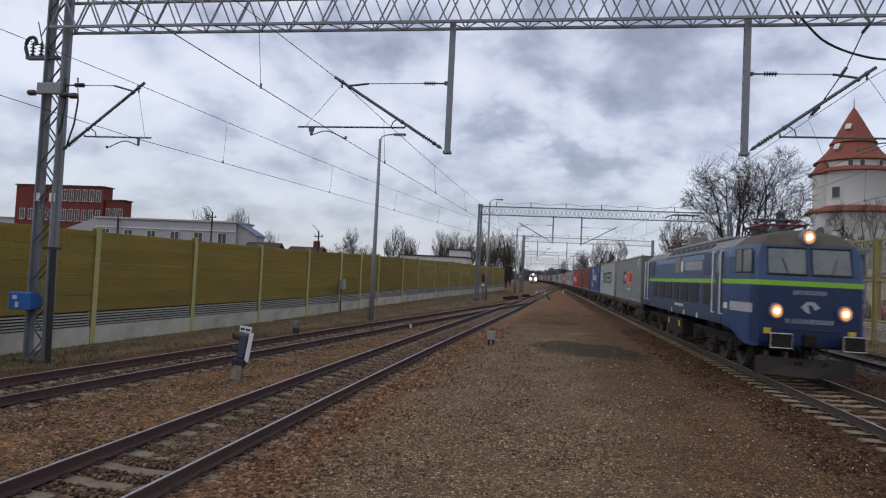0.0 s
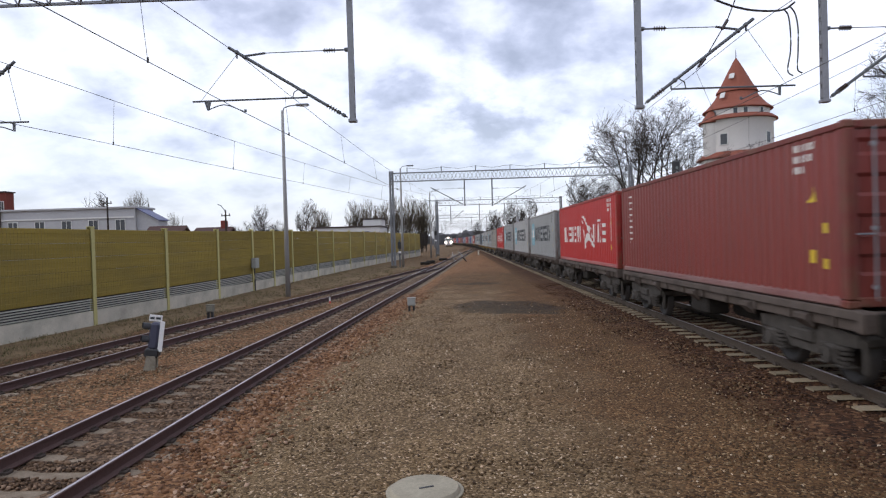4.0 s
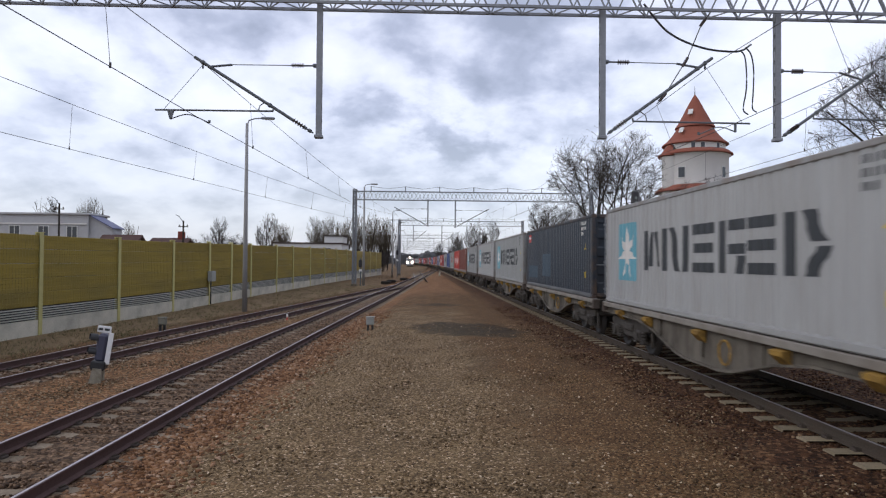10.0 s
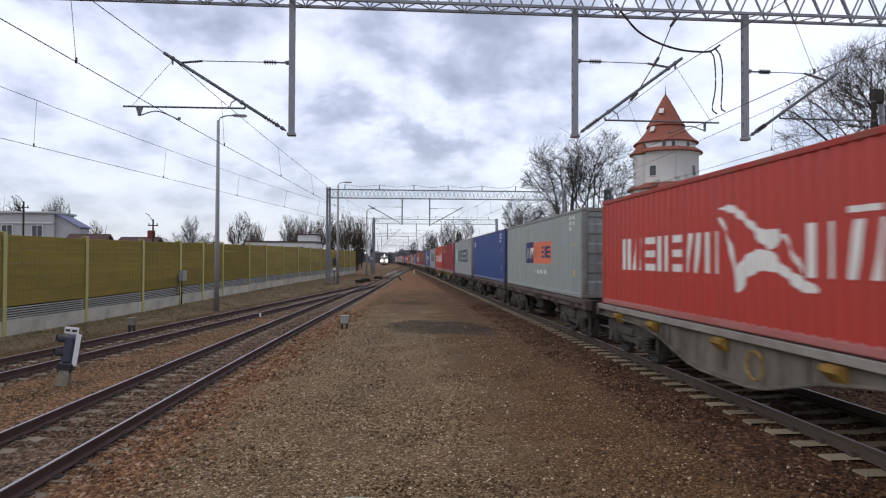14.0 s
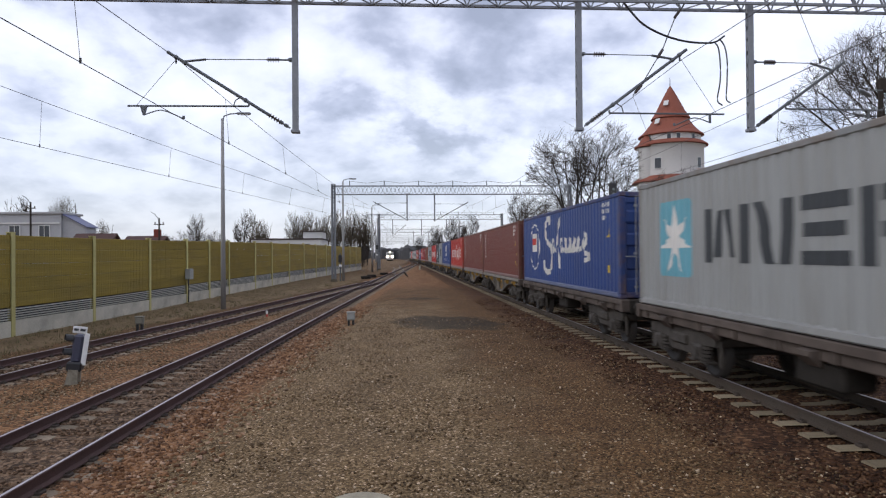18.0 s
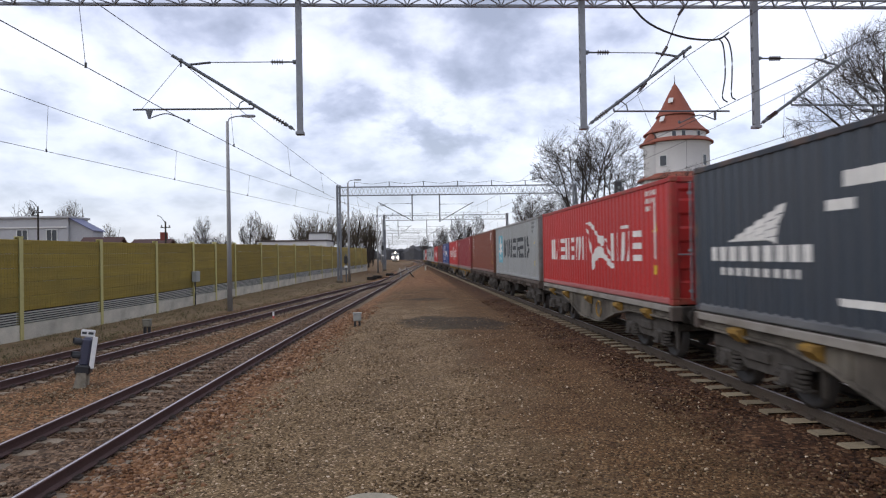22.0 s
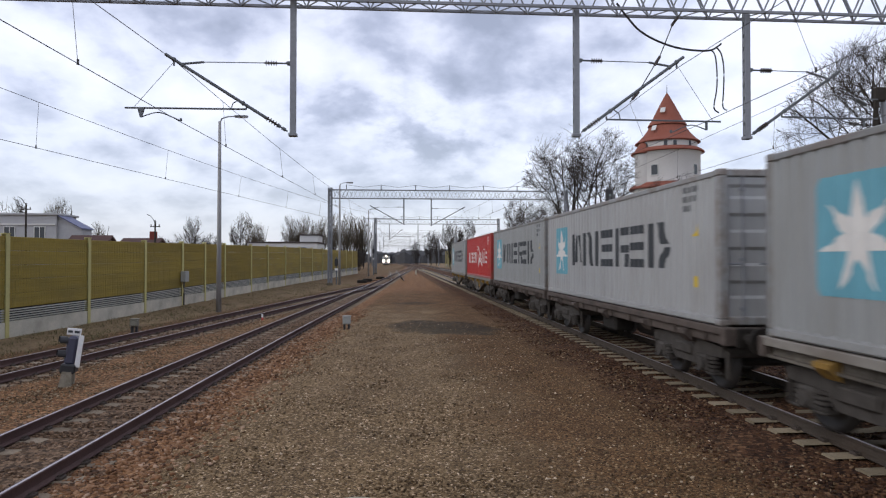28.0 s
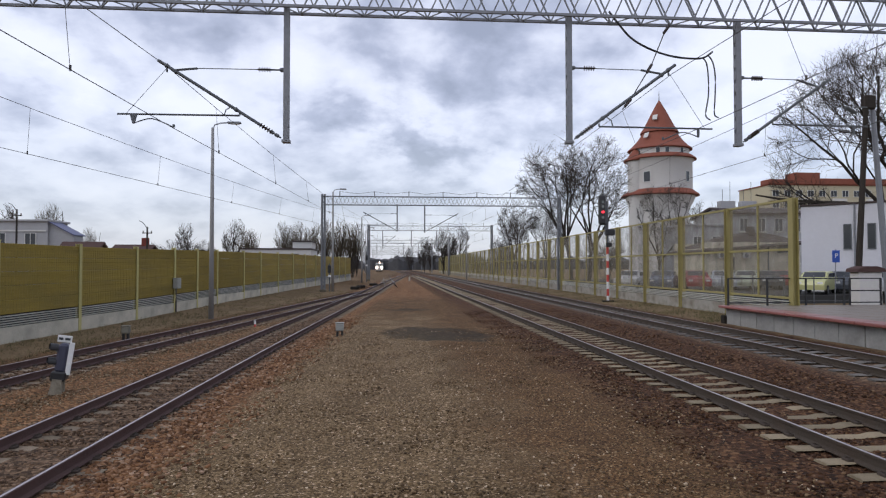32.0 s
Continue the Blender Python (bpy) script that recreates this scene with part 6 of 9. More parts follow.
        sk, rim = Bag(), ((0.02, 0.94, 0.86), (0.08, 0.98, 0.85), (0.3, 1.0, 0.85), (0.6, 1.0, 0.86), (0.9, 1.0, 0.95), (1.2, 1.0, 1.08), (1.6, 1.0, 1.18), (2.1, 1.0, 1.21))
        sk.add([(s * (1.485 * w - d), y, z) for y, w, zb in rim for d, z in ((0, 1.26), (0, zb), (0.05, zb), (0.05, 1.26))],
               [(4 * k + a, 4 * k + (a + 1) % 4, 4 * k + 4 + (a + 1) % 4, 4 * k + 4 + a) for k in range(len(rim) - 1) for a in range(4)] + [(0, 3, 2, 1), (28, 29, 30, 31)])
        put("cab_skirt", sk, "loco_cab", "blue cab skirt")
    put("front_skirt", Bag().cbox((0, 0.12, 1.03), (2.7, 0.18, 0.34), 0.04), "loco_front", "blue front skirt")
    put("coupling", Bag().tube([(0, 0, 1.05), (0, -0.25, 1.02), (0, -0.3, 0.8), (0, -0.22, 0.6)], 0.05, 6).cbox((0, -0.1, 1.05), (0.3, 0.2, 0.3), 0.03), "bogie", "dark screw coupling")
    for x in (-0.45, 0.45, -0.3):
        put("brake_hose", Bag().tube([(x, 0, 0.9), (x, -0.18, 0.8), (x * 0.95, -0.2, 0.55), (x * 0.85, -0.08, 0.45)], 0.03, 6), "black")
    put("plough", Bag().add([(-1.35, 0.15, 0.15), (0, -0.3, 0.15), (1.35, 0.15, 0.15), (-1.35, 0.2, 0.6), (0, -0.1, 0.6), (1.35, 0.2, 0.6), (-1.35, 0.3, 0.15), (0, 0.0, 0.15), (1.35, 0.3, 0.15)],
                            [(0, 1, 4, 3), (1, 2, 5, 4), (0, 6, 7, 1), (1, 7, 8, 2), (3, 4, 7, 6), (4, 5, 8, 7)]), "plough", "dusty dark rail guard plough")
    # running gear: two three-axle bogies
    for yc in (4.4, LEN - 4.4):
        fr = Bag()
        for s in (-1, 1):
            fr.prism([(-2.5, 0.7), (-2.5, 0.95), (2.5, 0.95), (2.5, 0.7), (2.1, 0.62), (1.3, 0.8), (0.9, 0.62), (-0.9, 0.62), (-1.3, 0.8), (-2.1, 0.62)], 0, s * 1.15 - 0.07, s * 1.15 + 0.07)
            for y in (-1.75, 0, 1.75):
                fr.cbox((s * 1.2, y, 0.62), (0.3, 0.36, 0.34), 0.05)
                for d in (-0.36, 0.36):
                    for z in (0.5, 0.6, 0.7, 0.8):
                        fr.tube([(s * 1.2, y + d, z), (s * 1.2, y + d, z + 0.06)], 0.11, 8)
        fr.cbox((0, 0, 0.8), (2.2, 1.2, 0.3), 0.05).cbox((0, -2.4, 0.8), (2.2, 0.2, 0.2), 0.03).cbox((0, 2.4, 0.8), (2.2, 0.2, 0.2), 0.03)
        bg = put("bogie", fr, "bogie", "dark three-axle bogie")
        bg.matrix_basis = pose(0, yc, 0)
        for y in (-1.75, 0, 1.75):
            a = part("axle", AXLE, M["wheel"], bg, at=pose(0, y, 0.6))
            for s in (-1, 1):
                w = part("wheel", WHEEL, M["wheel"], bg, at=pose(s * 0.75, y, 0.6) @ Matrix.Diagonal((s, 1.25, 1.25, 1)))
    put("battery_box", Bag().cbox((-1.15, LEN / 2, 0.72), (0.6, 2.6, 0.6), 0.05), "bogie", "dark equipment box")
    put("battery_box", Bag().cbox((1.15, LEN / 2, 0.72), (0.6, 2.6, 0.6), 0.05), "bogie")
    for y in (LEN / 2 - 0.9, LEN / 2 + 1.1):
        put("yellow_plate", Bag().box((-1.46, y, 0.85), (0.012, 0.22, 0.22)), "decal_yellow")
    # roof: louvred bank, blower, pantographs, horn
    for s in (-1, 1):
        for k in range(8):
            put("roof_louvre", Bag().add([(s * 1.42, 4.5 + k * 0.9, 3.22), (s * 1.42, 5.22 + k * 0.9, 3.22), (s * 1.14, 5.26 + k * 0.9, 3.52), (s * 1.14, 4.58 + k * 0.9, 3.52), (s * 1.38, 4.5 + k * 0.9, 3.2), (s * 1.38, 5.22 + k * 0.9, 3.2), (s * 1.1, 5.26 + k * 0.9, 3.5), (s * 1.1, 4.58 + k * 0.9, 3.5)],
                                     [(0, 1, 2, 3), (4, 7, 6, 5), (0, 4, 5, 1), (1, 5, 6, 2), (2, 6, 7, 3), (3, 7, 4, 0)]), "grille", "dark roof louvre")
    put("roof_ridge", Bag().cbox((0, LEN / 2, 3.7), (1.5, 9.0, 0.14), 0.05), "loco_roof")
    put("roof_box", Bag().cbox((-0.2, 11.2, 3.95), (0.7, 0.7, 0.42), 0.05), "loco_roof", "grey roof ventilator box")
    put("roof_drum", Bag().tube([(0.2, 4.6, 3.7), (0.2, 4.6, 4.15)], 0.28, 12), "black", "dark roof drum")
    def pantograph(yc, up):
        pb = Bag()
        for x in (-0.55, 0.55):
            pb.tube([(x, yc - 0.9, 3.92), (x, yc + 0.9, 3.92)], 0.035, 6)
        for y in (-0.8, 0.8):
            pb.tube([(-0.6, yc + y, 3.92), (0.6, yc + y, 3.92)], 0.035, 6)
        base = put("pantograph_base", pb, "maroon", "maroon pantograph frame")
        for x in (-0.55, 0.55):
            for y in (-0.8, 0.8):
                ins = Bag()
                string_insulator(ins, (x, yc + y, 3.66), (x, yc + y, 3.9), 3, 0.07)
                put("insulator", ins, "insulator", "", base)
        z2, z3 = (4.75, 5.3) if up else (4.02, 4.08)
        arm = Bag()
        for x in (-0.4, 0.4):
            arm.tube([(x, yc - 0.6, 3.95), (x * 0.9, yc + (0.95 if up else 1.0), z2), (x * 0.8, yc - 0.1, z3)], 0.028, 6)
            arm.tube([(x, yc + 0.6, 3.95), (x * 0.9, yc - (0.95 if up else 1.0), z2), (x * 0.8, yc + 0.1, z3)], 0.028, 6)
        put("pantograph_arm", arm, "maroon", "maroon pantograph arms", base)
        hd = Bag()
        for y in (-0.18, 0.18):
            hd.tube([(-0.95, yc + y, z3 - 0.1), (-0.6, yc + y, z3 + 0.04), (0.6, yc + y, z3 + 0.04), (0.95, yc + y, z3 - 0.1)], 0.022, 6)
        hd.box((0, yc, z3 + 0.02), (0.9, 0.36, 0.02))
        put("collector", hd, "galv_dark", "collector strips", base)
    pantograph(2.7, False)
    pantograph(LEN - 3.4, True)
    for x in (-0.6, 0.6):
        put("horn", Bag().tube([(x, 1.3, 3.7), (x, 0.9, 3.72)], 0.05, 8, 0, 0.1), "galv_dark")
    return root, LEN


loco, loco_len = make_loco()
movers.append((loco, HEAD - 1.62 - loco_len, 0.0, loco_len / 2))


def motions():
    """The freight train rolls towards the camera and past it."""
    ts = [t for t, _ in GONE]
    gone = [s for _, s in GONE]
    for ob, y0, z, half in movers:
        rows = []
        for t in list(range(0, 33)):
            y = y0 - float(np.interp(t, ts, gone))
            c = y + half
            a = math.atan((right_x(c + half) - right_x(c - half)) / (2 * half))
            rows.append((t, pose(right_x(c) - 0.02 - half * math.sin(a), y, z + R_Z, 0, 0, -math.degrees(a))))
        walk(ob, rows)


# ---- overhead wires: from portal to portal along each track ----
def wire_run(nodes, zc=5.46, zm=6.8):
    """Nodes are (y, contact x, messenger x)."""
    sup = [(Vector((c, y, zc)), Vector((m, y, zm))) for y, c, m in nodes]
    for a, b in zip(sup, sup[1:]):
        catenary("overhead_wire", a, b)


wire_run([(-44, -7.3, -7.85), (14.8, -4.87, -4.95)] + [(y, left_x(y) + d, left_x(y)) for y, d in ((61, 0.2), (108, -0.2), (172, 0.2), (228, -0.2))])
wire_run([(-44, 6.6, 6.7), (14.8, 7.3, 6.75)] + [(y, right_x(y) + d, right_x(y)) for y, d in ((61, -0.2), (108, 0.2), (172, -0.2), (228, 0.2), (284, -0.2))], 5.6, 6.95)
wire_run([(-44, 11.2, 11.1), (14.8, 11.0, 11.1)] + [(y, far_right_x(y) + d, far_right_x(y)) for y, d in ((61, 0.3), (108, -0.2), (172, 0.2), (228, -0.2))], 5.6, 6.95)
wire_run([(-44, -13.5, -13.4), (14.8, -10.25, -10.2), (61, -2.5, -2.3)], 5.36, 6.7)

gantry = bpy.data.objects["catenary_portal"]
cantilever(gantry, -12.5, 14.8, 5.0, 1, 2.32, 1.81, 1.74, (0.72, 0.45), 0.4, 2.6)
part("switch_box", Bag().cbox((-13.05, 14.7, 1.13), (0.62, 0.42, 0.44), 0.02), material("box_blue", (0.03, 0.14, 0.42), 0.5, grain=0.15, stain=0.25), gantry, "blue metal box on the mast")
part("box_label", Bag().box((-13.17, 14.48, 1.22), (0.12, 0.012, 0.1)).box((-13.1, 14.48, 1.04), (0.1, 0.012, 0.14)), M["decal_white"], gantry, "small white labels")
for e in (-1, 1):
    part("white_band", Bag().box((-12.7 + e * 0.22, 14.68, 3.8), (0.16, 0.02, 0.22)), M["white"], gantry, "white painted band on the mast")
part("cable_pipe", Bag().tube([(-12.25, 14.65, -0.4), (-12.3, 14.65, 2.5)], 0.07, 8).box((-12.35, 14.65, 2.5), (0.5, 0.08, 0.06)), M["black"], gantry, "black cable pipe beside the mast")
for x in (-13.4, -13.15, -12.95):
    ins = Bag()
    string_insulator(ins, (x, 14.75, 7.5), (x, 14.75, 7.86), 4, 0.075)
    part("switch_insulator", ins, M["insulator"], gantry, "dark switch insulator")
part("switch_arm", Bag().box((-13.12, 14.8, 7.46), (0.95, 0.14, 0.09)), M["galv_dark"], gantry, "line switch cross-arm")
part("switch_loop", Bag().tube(eased([(-13.55, 14.75, 7.5), (-13.62, 14.75, 7.75), (-13.55, 14.75, 7.95), (-13.38, 14.75, 7.98), (-13.3, 14.75, 7.8)]), 0.045, 6), M["black"], gantry, "black cable loop")
part("switch_horn", Bag().tube([(-13.15, 14.75, 7.86), (-13.3, 14.75, 8.4)], 0.015, 5).tube([(-13.2, 14.75, 8.0), (-13.0, 14.75, 8.35)], 0.015, 5), M["galv_dark"], gantry, "thin switch horns")
part("mast_bracket", Bag().cbox((-12.72, 14.62, 6.6), (0.7, 0.1, 0.3), 0.02), M["galv"], gantry, "grey bracket plate")
for x, z in ((-12.3, 6.45), (-12.05, 6.42), (-13.25, 6.5)):
    part("bracket_insulator", Bag().cbox((x, 14.65, z), (0.26, 0.16, 0.14), 0.05), M["insulator"], gantry, "dark bracket insulator")
for x in (-12.35, -12.0):
    part("jumper", Bag().tube([(x, 14.7, 6.9), (x + 0.05, 14.7, 6.3), (x - 0.02, 14.7, 5.7), (x - 0.2, 14.7, 5.1)], 0.022, 6), M["black"], gantry, "black jumper cable")
TIE = [Vector(p) for p in ((6.8, 14.8, 8.27), (6.56, 14.8, 7.94), (6.23, 14.8, 7.14), (5.7, 14.8, 6.28), (5.51, 14.8, 6.06))]
tie = part("feeder_tie", Bag().tube(TIE, 0.013, 6), M["wire"], gantry, "dark slanting tie wire")
for k, u in ((0, 0.8), (2, 0.1), (3, 0.3)):
    p, d = TIE[k].lerp(TIE[k + 1], u), (TIE[k + 1] - TIE[k]).normalized() * 0.12
    part("insulator", Bag().tube([p - d, p + d], 0.035, 8), M["insulator"], tie)
part("feeder_loop", Bag().tube(eased([(5.2, 14.8, 8.4), (5.45, 14.8, 8.08), (5.77, 14.8, 7.75), (6.23, 14.8, 7.51), (6.76, 14.8, 7.36), (7.29, 14.8, 7.32), (7.55, 14.8, 7.36), (7.75, 14.8, 7.5)]), 0.024, 6), M["black"], gantry, "hanging black feeder cable")
for line in ([(7.5, 14.8, 7.35), (7.6, 14.8, 7.2), (7.64, 14.8, 6.8), (7.63, 14.8, 6.4), (7.56, 14.8, 5.97), (7.68, 14.8, 5.84)], [(7.62, 14.8, 7.43), (7.75, 14.8, 7.25), (7.81, 14.8, 6.9), (7.8, 14.8, 6.4), (7.78, 14.8, 6.0), (7.88, 14.8, 5.9)]):
    part("feeder_drop", Bag().tube(eased(line), 0.016, 6), M["black"], gantry, "black dropper cable loop")


# ---- line-side things on the left ----
M["pole_grey"] = material("pole_grey", (0.31, 0.305, 0.3), 0.8, grain=0.3, grain_scale=14, stain=0.4, dark=(0.22, 0.21, 0.2))


def street_lamp(x, y, z, h, arm=1.0, side=1):
    root = thing("lamp_post", "tall grey concrete lamp post with a single arm", "lamp post", at=pose(x, y, z), group="lamp posts")
    part("pole", Bag().tube([(0, 0, -0.2), (0, 0, h * 0.5), (0, 0, h)], 0.14, 10, 0, 0.075), M["pole_grey"], root, "grey tapered pole", smooth=True)
    part("arm", Bag().tube([(0, 0, h - 0.1), (side * 0.1, 0, h + 0.15), (side * 0.4, 0, h + 0.25), (side * arm, 0, h + 0.3)], 0.035, 8), M["galv"], root)
    hd = part("lamp_head", Bag().cbox((side * (arm + 0.1), 0, h + 0.28), (0.72, 0.2, 0.12), 0.04), M["galv"], root, "flat grey lamp head")
    part("lens", Bag().cbox((side * (arm + 0.15), 0, h + 0.21), (0.45, 0.15, 0.03), 0.01), M["white"], hd)


street_lamp(-9.25, 34.5, -0.3, 9.9)
street_lamp(-5.75, 66.0, 0.0, 9.9, 0.9)
for x, y in ((-4.3, 100), (-4.6, 132), (-5.6, 165), (-7.5, 200)):
    street_lamp(x, y, 0.0, 9.9, 0.9)
for x, y in ((13.4, 112), (13.6, 150)):
    street_lamp(x, y, 0.0, 8.5, 0.9, -1)


M["foot_stone"] = material("foot_stone", (0.3, 0.27, 0.21), 0.9, grain=0.4, stain=0.7, stain_scale=6, dark=(0.12, 0.1, 0.07))


def dwarf_signal(x, y, z):
    root = thing("dwarf_signal", "low dark shunting signal with white plate on concrete foot", "railway signal", at=pose(x, y, z, 0, 8, 14))
    for e in (-1, 1):
        part("foot", Bag().prism([(-0.13, -0.1), (0.13, -0.1), (0.09, 0.34), (-0.09, 0.34)], 1, e * 0.14 - 0.06, e * 0.14 + 0.06), M["foot_stone"], root, "stained concrete foot")
    part("foot_cap", Bag().cbox((0, 0, 0.4), (0.3, 0.36, 0.2), 0.03), M["black"], root)
    body = part("body", Bag().cbox((0.0, 0, 0.79), (0.21, 0.26, 0.62), 0.05), material("signal_blue", (0.05, 0.052, 0.085), 0.5, grain=0.2, stain=0.3), root, "dark blue-black lamp housing")
    for zz in (0.68, 0.98):
        hood = Bag()
        ring = [(-0.1 * math.sin(a), 0.1 * math.cos(a)) for a in np.linspace(-2.0, 2.0, 11)]
        vs = [(p - 0.02, -0.12, zz + q) for p, q in ring] + [(p - 0.04, -0.27, zz + q) for p, q in ring]
        hood.add(vs, [(k, k + 1, k + 12, k + 11) for k in range(10)])
        h = part("hood", hood, M["black"], body, "black lamp hood")
        h.matrix_basis = pose(0, 0, 0, 0, 0, -68)
        part("lens", Bag().tube([(-0.02, -0.1, zz), (-0.02, -0.14, zz)], 0.08, 12), M["cab_glass"], h)
    part("side_board", Bag().cbox((0.165, -0.12, 0.79), (0.1, 0.03, 0.7), 0.01), M["white"], root, "white side board")
    pl = part("number_plate", Bag().cbox((0.0, -0.08, 1.2), (0.28, 0.03, 0.15), 0.01), M["white"], root, "white plate with dark bars")
    part("plate_bars", Bag().box((-0.07, -0.1, 1.2), (0.09, 0.006, 0.05)).box((0.06, -0.1, 1.2), (0.1, 0.006, 0.05)), M["ink"], pl)


dwarf_signal(-7.16, 14.65, -0.42)


def track_box(name, label, x, y, z, w, h, legs, mat):
    root = thing(name, label, "equipment box", at=pose(x, y, z, 0, 0, random.uniform(-8, 8)))
    part("body", Bag().cbox((0, 0, legs + h / 2), (w, w * 0.7, h), 0.03), mat, root, "pale grey metal box")
    part("lid", Bag().cbox((0, 0, legs + h + 0.02), (w * 1.1, w * 0.8, 0.05), 0.015), mat, root)
    for e in (-1, 1):
        part("leg", Bag().cbox((e * w * 0.28, 0, legs / 2 - 0.05), (0.08, 0.12, legs + 0.1), 0.01), M["black"], root, "dark leg")


box_grey = material("box_grey", (0.33, 0.34, 0.32), 0.7, grain=0.25, stain=0.4, dark=(0.2, 0.19, 0.16))
track_box("junction_box", "small grey trackside box on two dark legs", -1.85, 24.5, -0.22, 0.3, 0.27, 0.14, box_grey)
track_box("junction_box", "weathered grey cable box on a dark leg beside siding", -9.55, 24.4, -0.42, 0.28, 0.24, 0.32, material("box_olive", (0.22, 0.21, 0.17), 0.8, grain=0.3, stain=0.5))
root = thing("relay_cabinet", "small pale box fixed to a fence post with cable", "equipment box", at=pose(fence_x(38.8) + 0.22, 38.8, -0.2))
part("body", Bag().cbox((0, 0, 1.55), (0.3, 0.62, 0.62), 0.03), box_grey, root, "pale grey metal box")
part("cable", Bag().tube([(0, -0.15, 1.25), (0.03, -0.25, 1.0), (0.02, -0.2, 0.5), (0.0, -0.15, -0.1)], 0.04, 6), M["black"], root, "black cable")
root = thing("marker_peg", "short red and white marker peg in ballast", "marker", at=pose(-6.05, 29.8, -0.42))
part("peg", Bag().tube([(0, 0, -0.1), (0, 0, 0.14)], 0.04, 8), M["red"], root)
part("peg_top", Bag().tube([(0, 0, 0.14), (0, 0, 0.3)], 0.041, 8), M["white"], root)
root = thing("marker_peg", "small pale marker post where the tracks meet", "marker", at=pose(3.4, 112, -0.2))
part("peg", Bag().tube([(0, 0, -0.1), (0, 0, 0.75)], 0.14, 8), M["concrete"], root)

M["manhole"] = material("manhole", (0.36, 0.325, 0.245), 0.9, grain=0.4, grain_scale=30, stain=0.5, stain_scale=4, dark=(0.2, 0.175, 0.13), bump=0.4)
root = thing("manhole", "round pale concrete manhole cover with a rim", "manhole", at=pose(-0.4, 6.55, -0.3))
part("ring", Bag().tube([(0, 0, -0.1), (0, 0, 0.1)], 0.4, 36), M["manhole"], root, "concrete ring")
part("cover", Bag().tube([(0, 0, 0.1), (0, 0, 0.125), (0, 0, 0.14)], 0.37, 36, 0, 0.34), M["manhole"], root, "pale worn cover")
part("lifting_slot", Bag().cbox((0.02, -0.02, 0.141), (0.16, 0.03, 0.01), 0.004, m=Matrix.Rotation(0.4, 3, "Z")), M["black"], root, "dark lifting slot")

for x, y in ((-3.9, 74), (-3.5, 79), (-2.2, 88)):
    root = thing("point_machine", "low dark point machine beside the turnout", "point machine", at=pose(x, y, -0.32))
    part("body", Bag().cbox((0, 0, 0.18), (1.1, 0.6, 0.34), 0.06), M["bogie"], root, "dark steel case")
    part("rod", Bag().tube([(0.5, 0, 0.12), (1.3, 0, 0.1)], 0.04, 6), M["bogie"], root)


def small_signal(x, y, z, h):
    root = thing("shunting_signal", "slim dark line-side signal post", "railway signal", at=pose(x, y, z))
    part("post", Bag().tube([(0, 0, 0), (0, 0, h)], 0.06, 8), M["galv_dark"], root)
    part("head", Bag().cbox((0, -0.1, h * 0.8), (0.32, 0.2, 0.7), 0.05), M["black"], root, "black lamp head")
    part("plate", Bag().cbox((0, -0.12, h * 0.55), (0.26, 0.04, 0.2), 0.01), M["white"], root)


small_signal(-5.6, 61.0, 0.0, 2.6)
small_signal(-3.4, 96.0, 0.0, 4.5)

# ---- main signal on the right ----
root = thing("main_signal", "tall signal on red and white mast showing one red light", "railway signal", at=pose(14.1, 40.8, -0.02))
for k in range(8):
    part("mast_band", Bag().tube([(0, 0, 0.45 * k), (0, 0, 0.45 * (k + 1))], 0.085, 10), M["red"] if k % 2 else M["white"], root, "red band" if k % 2 else "white band")
part("mast", Bag().tube([(0, 0, 3.6), (0, 0, 6.6)], 0.07, 10), M["galv_dark"], root)
hd = part("signal_head", Bag().cbox((-0.42, -0.25, 6.0), (0.52, 0.26, 1.95), 0.2), M["black"], root, "black rounded signal head")
part("bracket", Bag().beam((0, 0, 4.6), (-0.42, -0.1, 5.4), 0.06).beam((0, 0, 6.2), (-0.42, -0.1, 6.2), 0.06), M["galv_dark"], root)
part("camera_box", Bag().cbox((0.1, -0.15, 4.55), (0.62, 0.4, 0.42), 0.06), M["black"], root, "black auxiliary lamp box")
part("lower_box", Bag().cbox((0.05, -0.12, 3.75), (0.36, 0.25, 0.3), 0.04), M["black"], root)
part("red_lamp", Bag().tube([(-0.42, -0.38, 5.85), (-0.42, -0.4, 5.85)], 0.09, 12), material("red_lamp", (1.0, 0.03, 0.05), 0.3, emit=2.2), hd, "lit red lamp")
for z in (6.5, 6.2, 5.5):
    part("lamp_lens", Bag().tube([(-0.42, -0.38, z), (-0.42, -0.395, z)], 0.09, 12), M["cab_glass"], hd)
part("base", Bag().cbox((0, 0, 0.05), (0.7, 0.4, 0.2), 0.03), M["bogie"], root)

# ---- platform ----
M["platform_edge"] = material("platform_edge", (0.27, 0.095, 0.08), 0.35, grain=0.2, grain_scale=12, stain=0.4, dark=(0.24, 0.11, 0.1))
M["paving"] = material("paving", (0.2, 0.165, 0.13), 0.4, grain=0.3, grain_scale=14, stain=0.5, stain_scale=0.8, dark=(0.13, 0.105, 0.085), vary=0.08)
M["platform_wall"] = material("platform_wall", (0.33, 0.325, 0.31), 0.85, grain=0.3, grain_scale=10, stain=0.6, stain_scale=1.5, dark=(0.17, 0.165, 0.16), vary=0.05)
PLAT_X, PLAT_Y, PLAT_Z = 13.35, 25.2, 0.74
plat = thing("platform", "station platform with red tiled edge and concrete wall", "platform", kind="structure")
part("deck", Bag().box((PLAT_X + 5.4, PLAT_Y / 2 - 6, PLAT_Z - 0.16), (9.6, PLAT_Y + 11.6, 0.24)), M["concrete"], plat, "grey concrete deck")
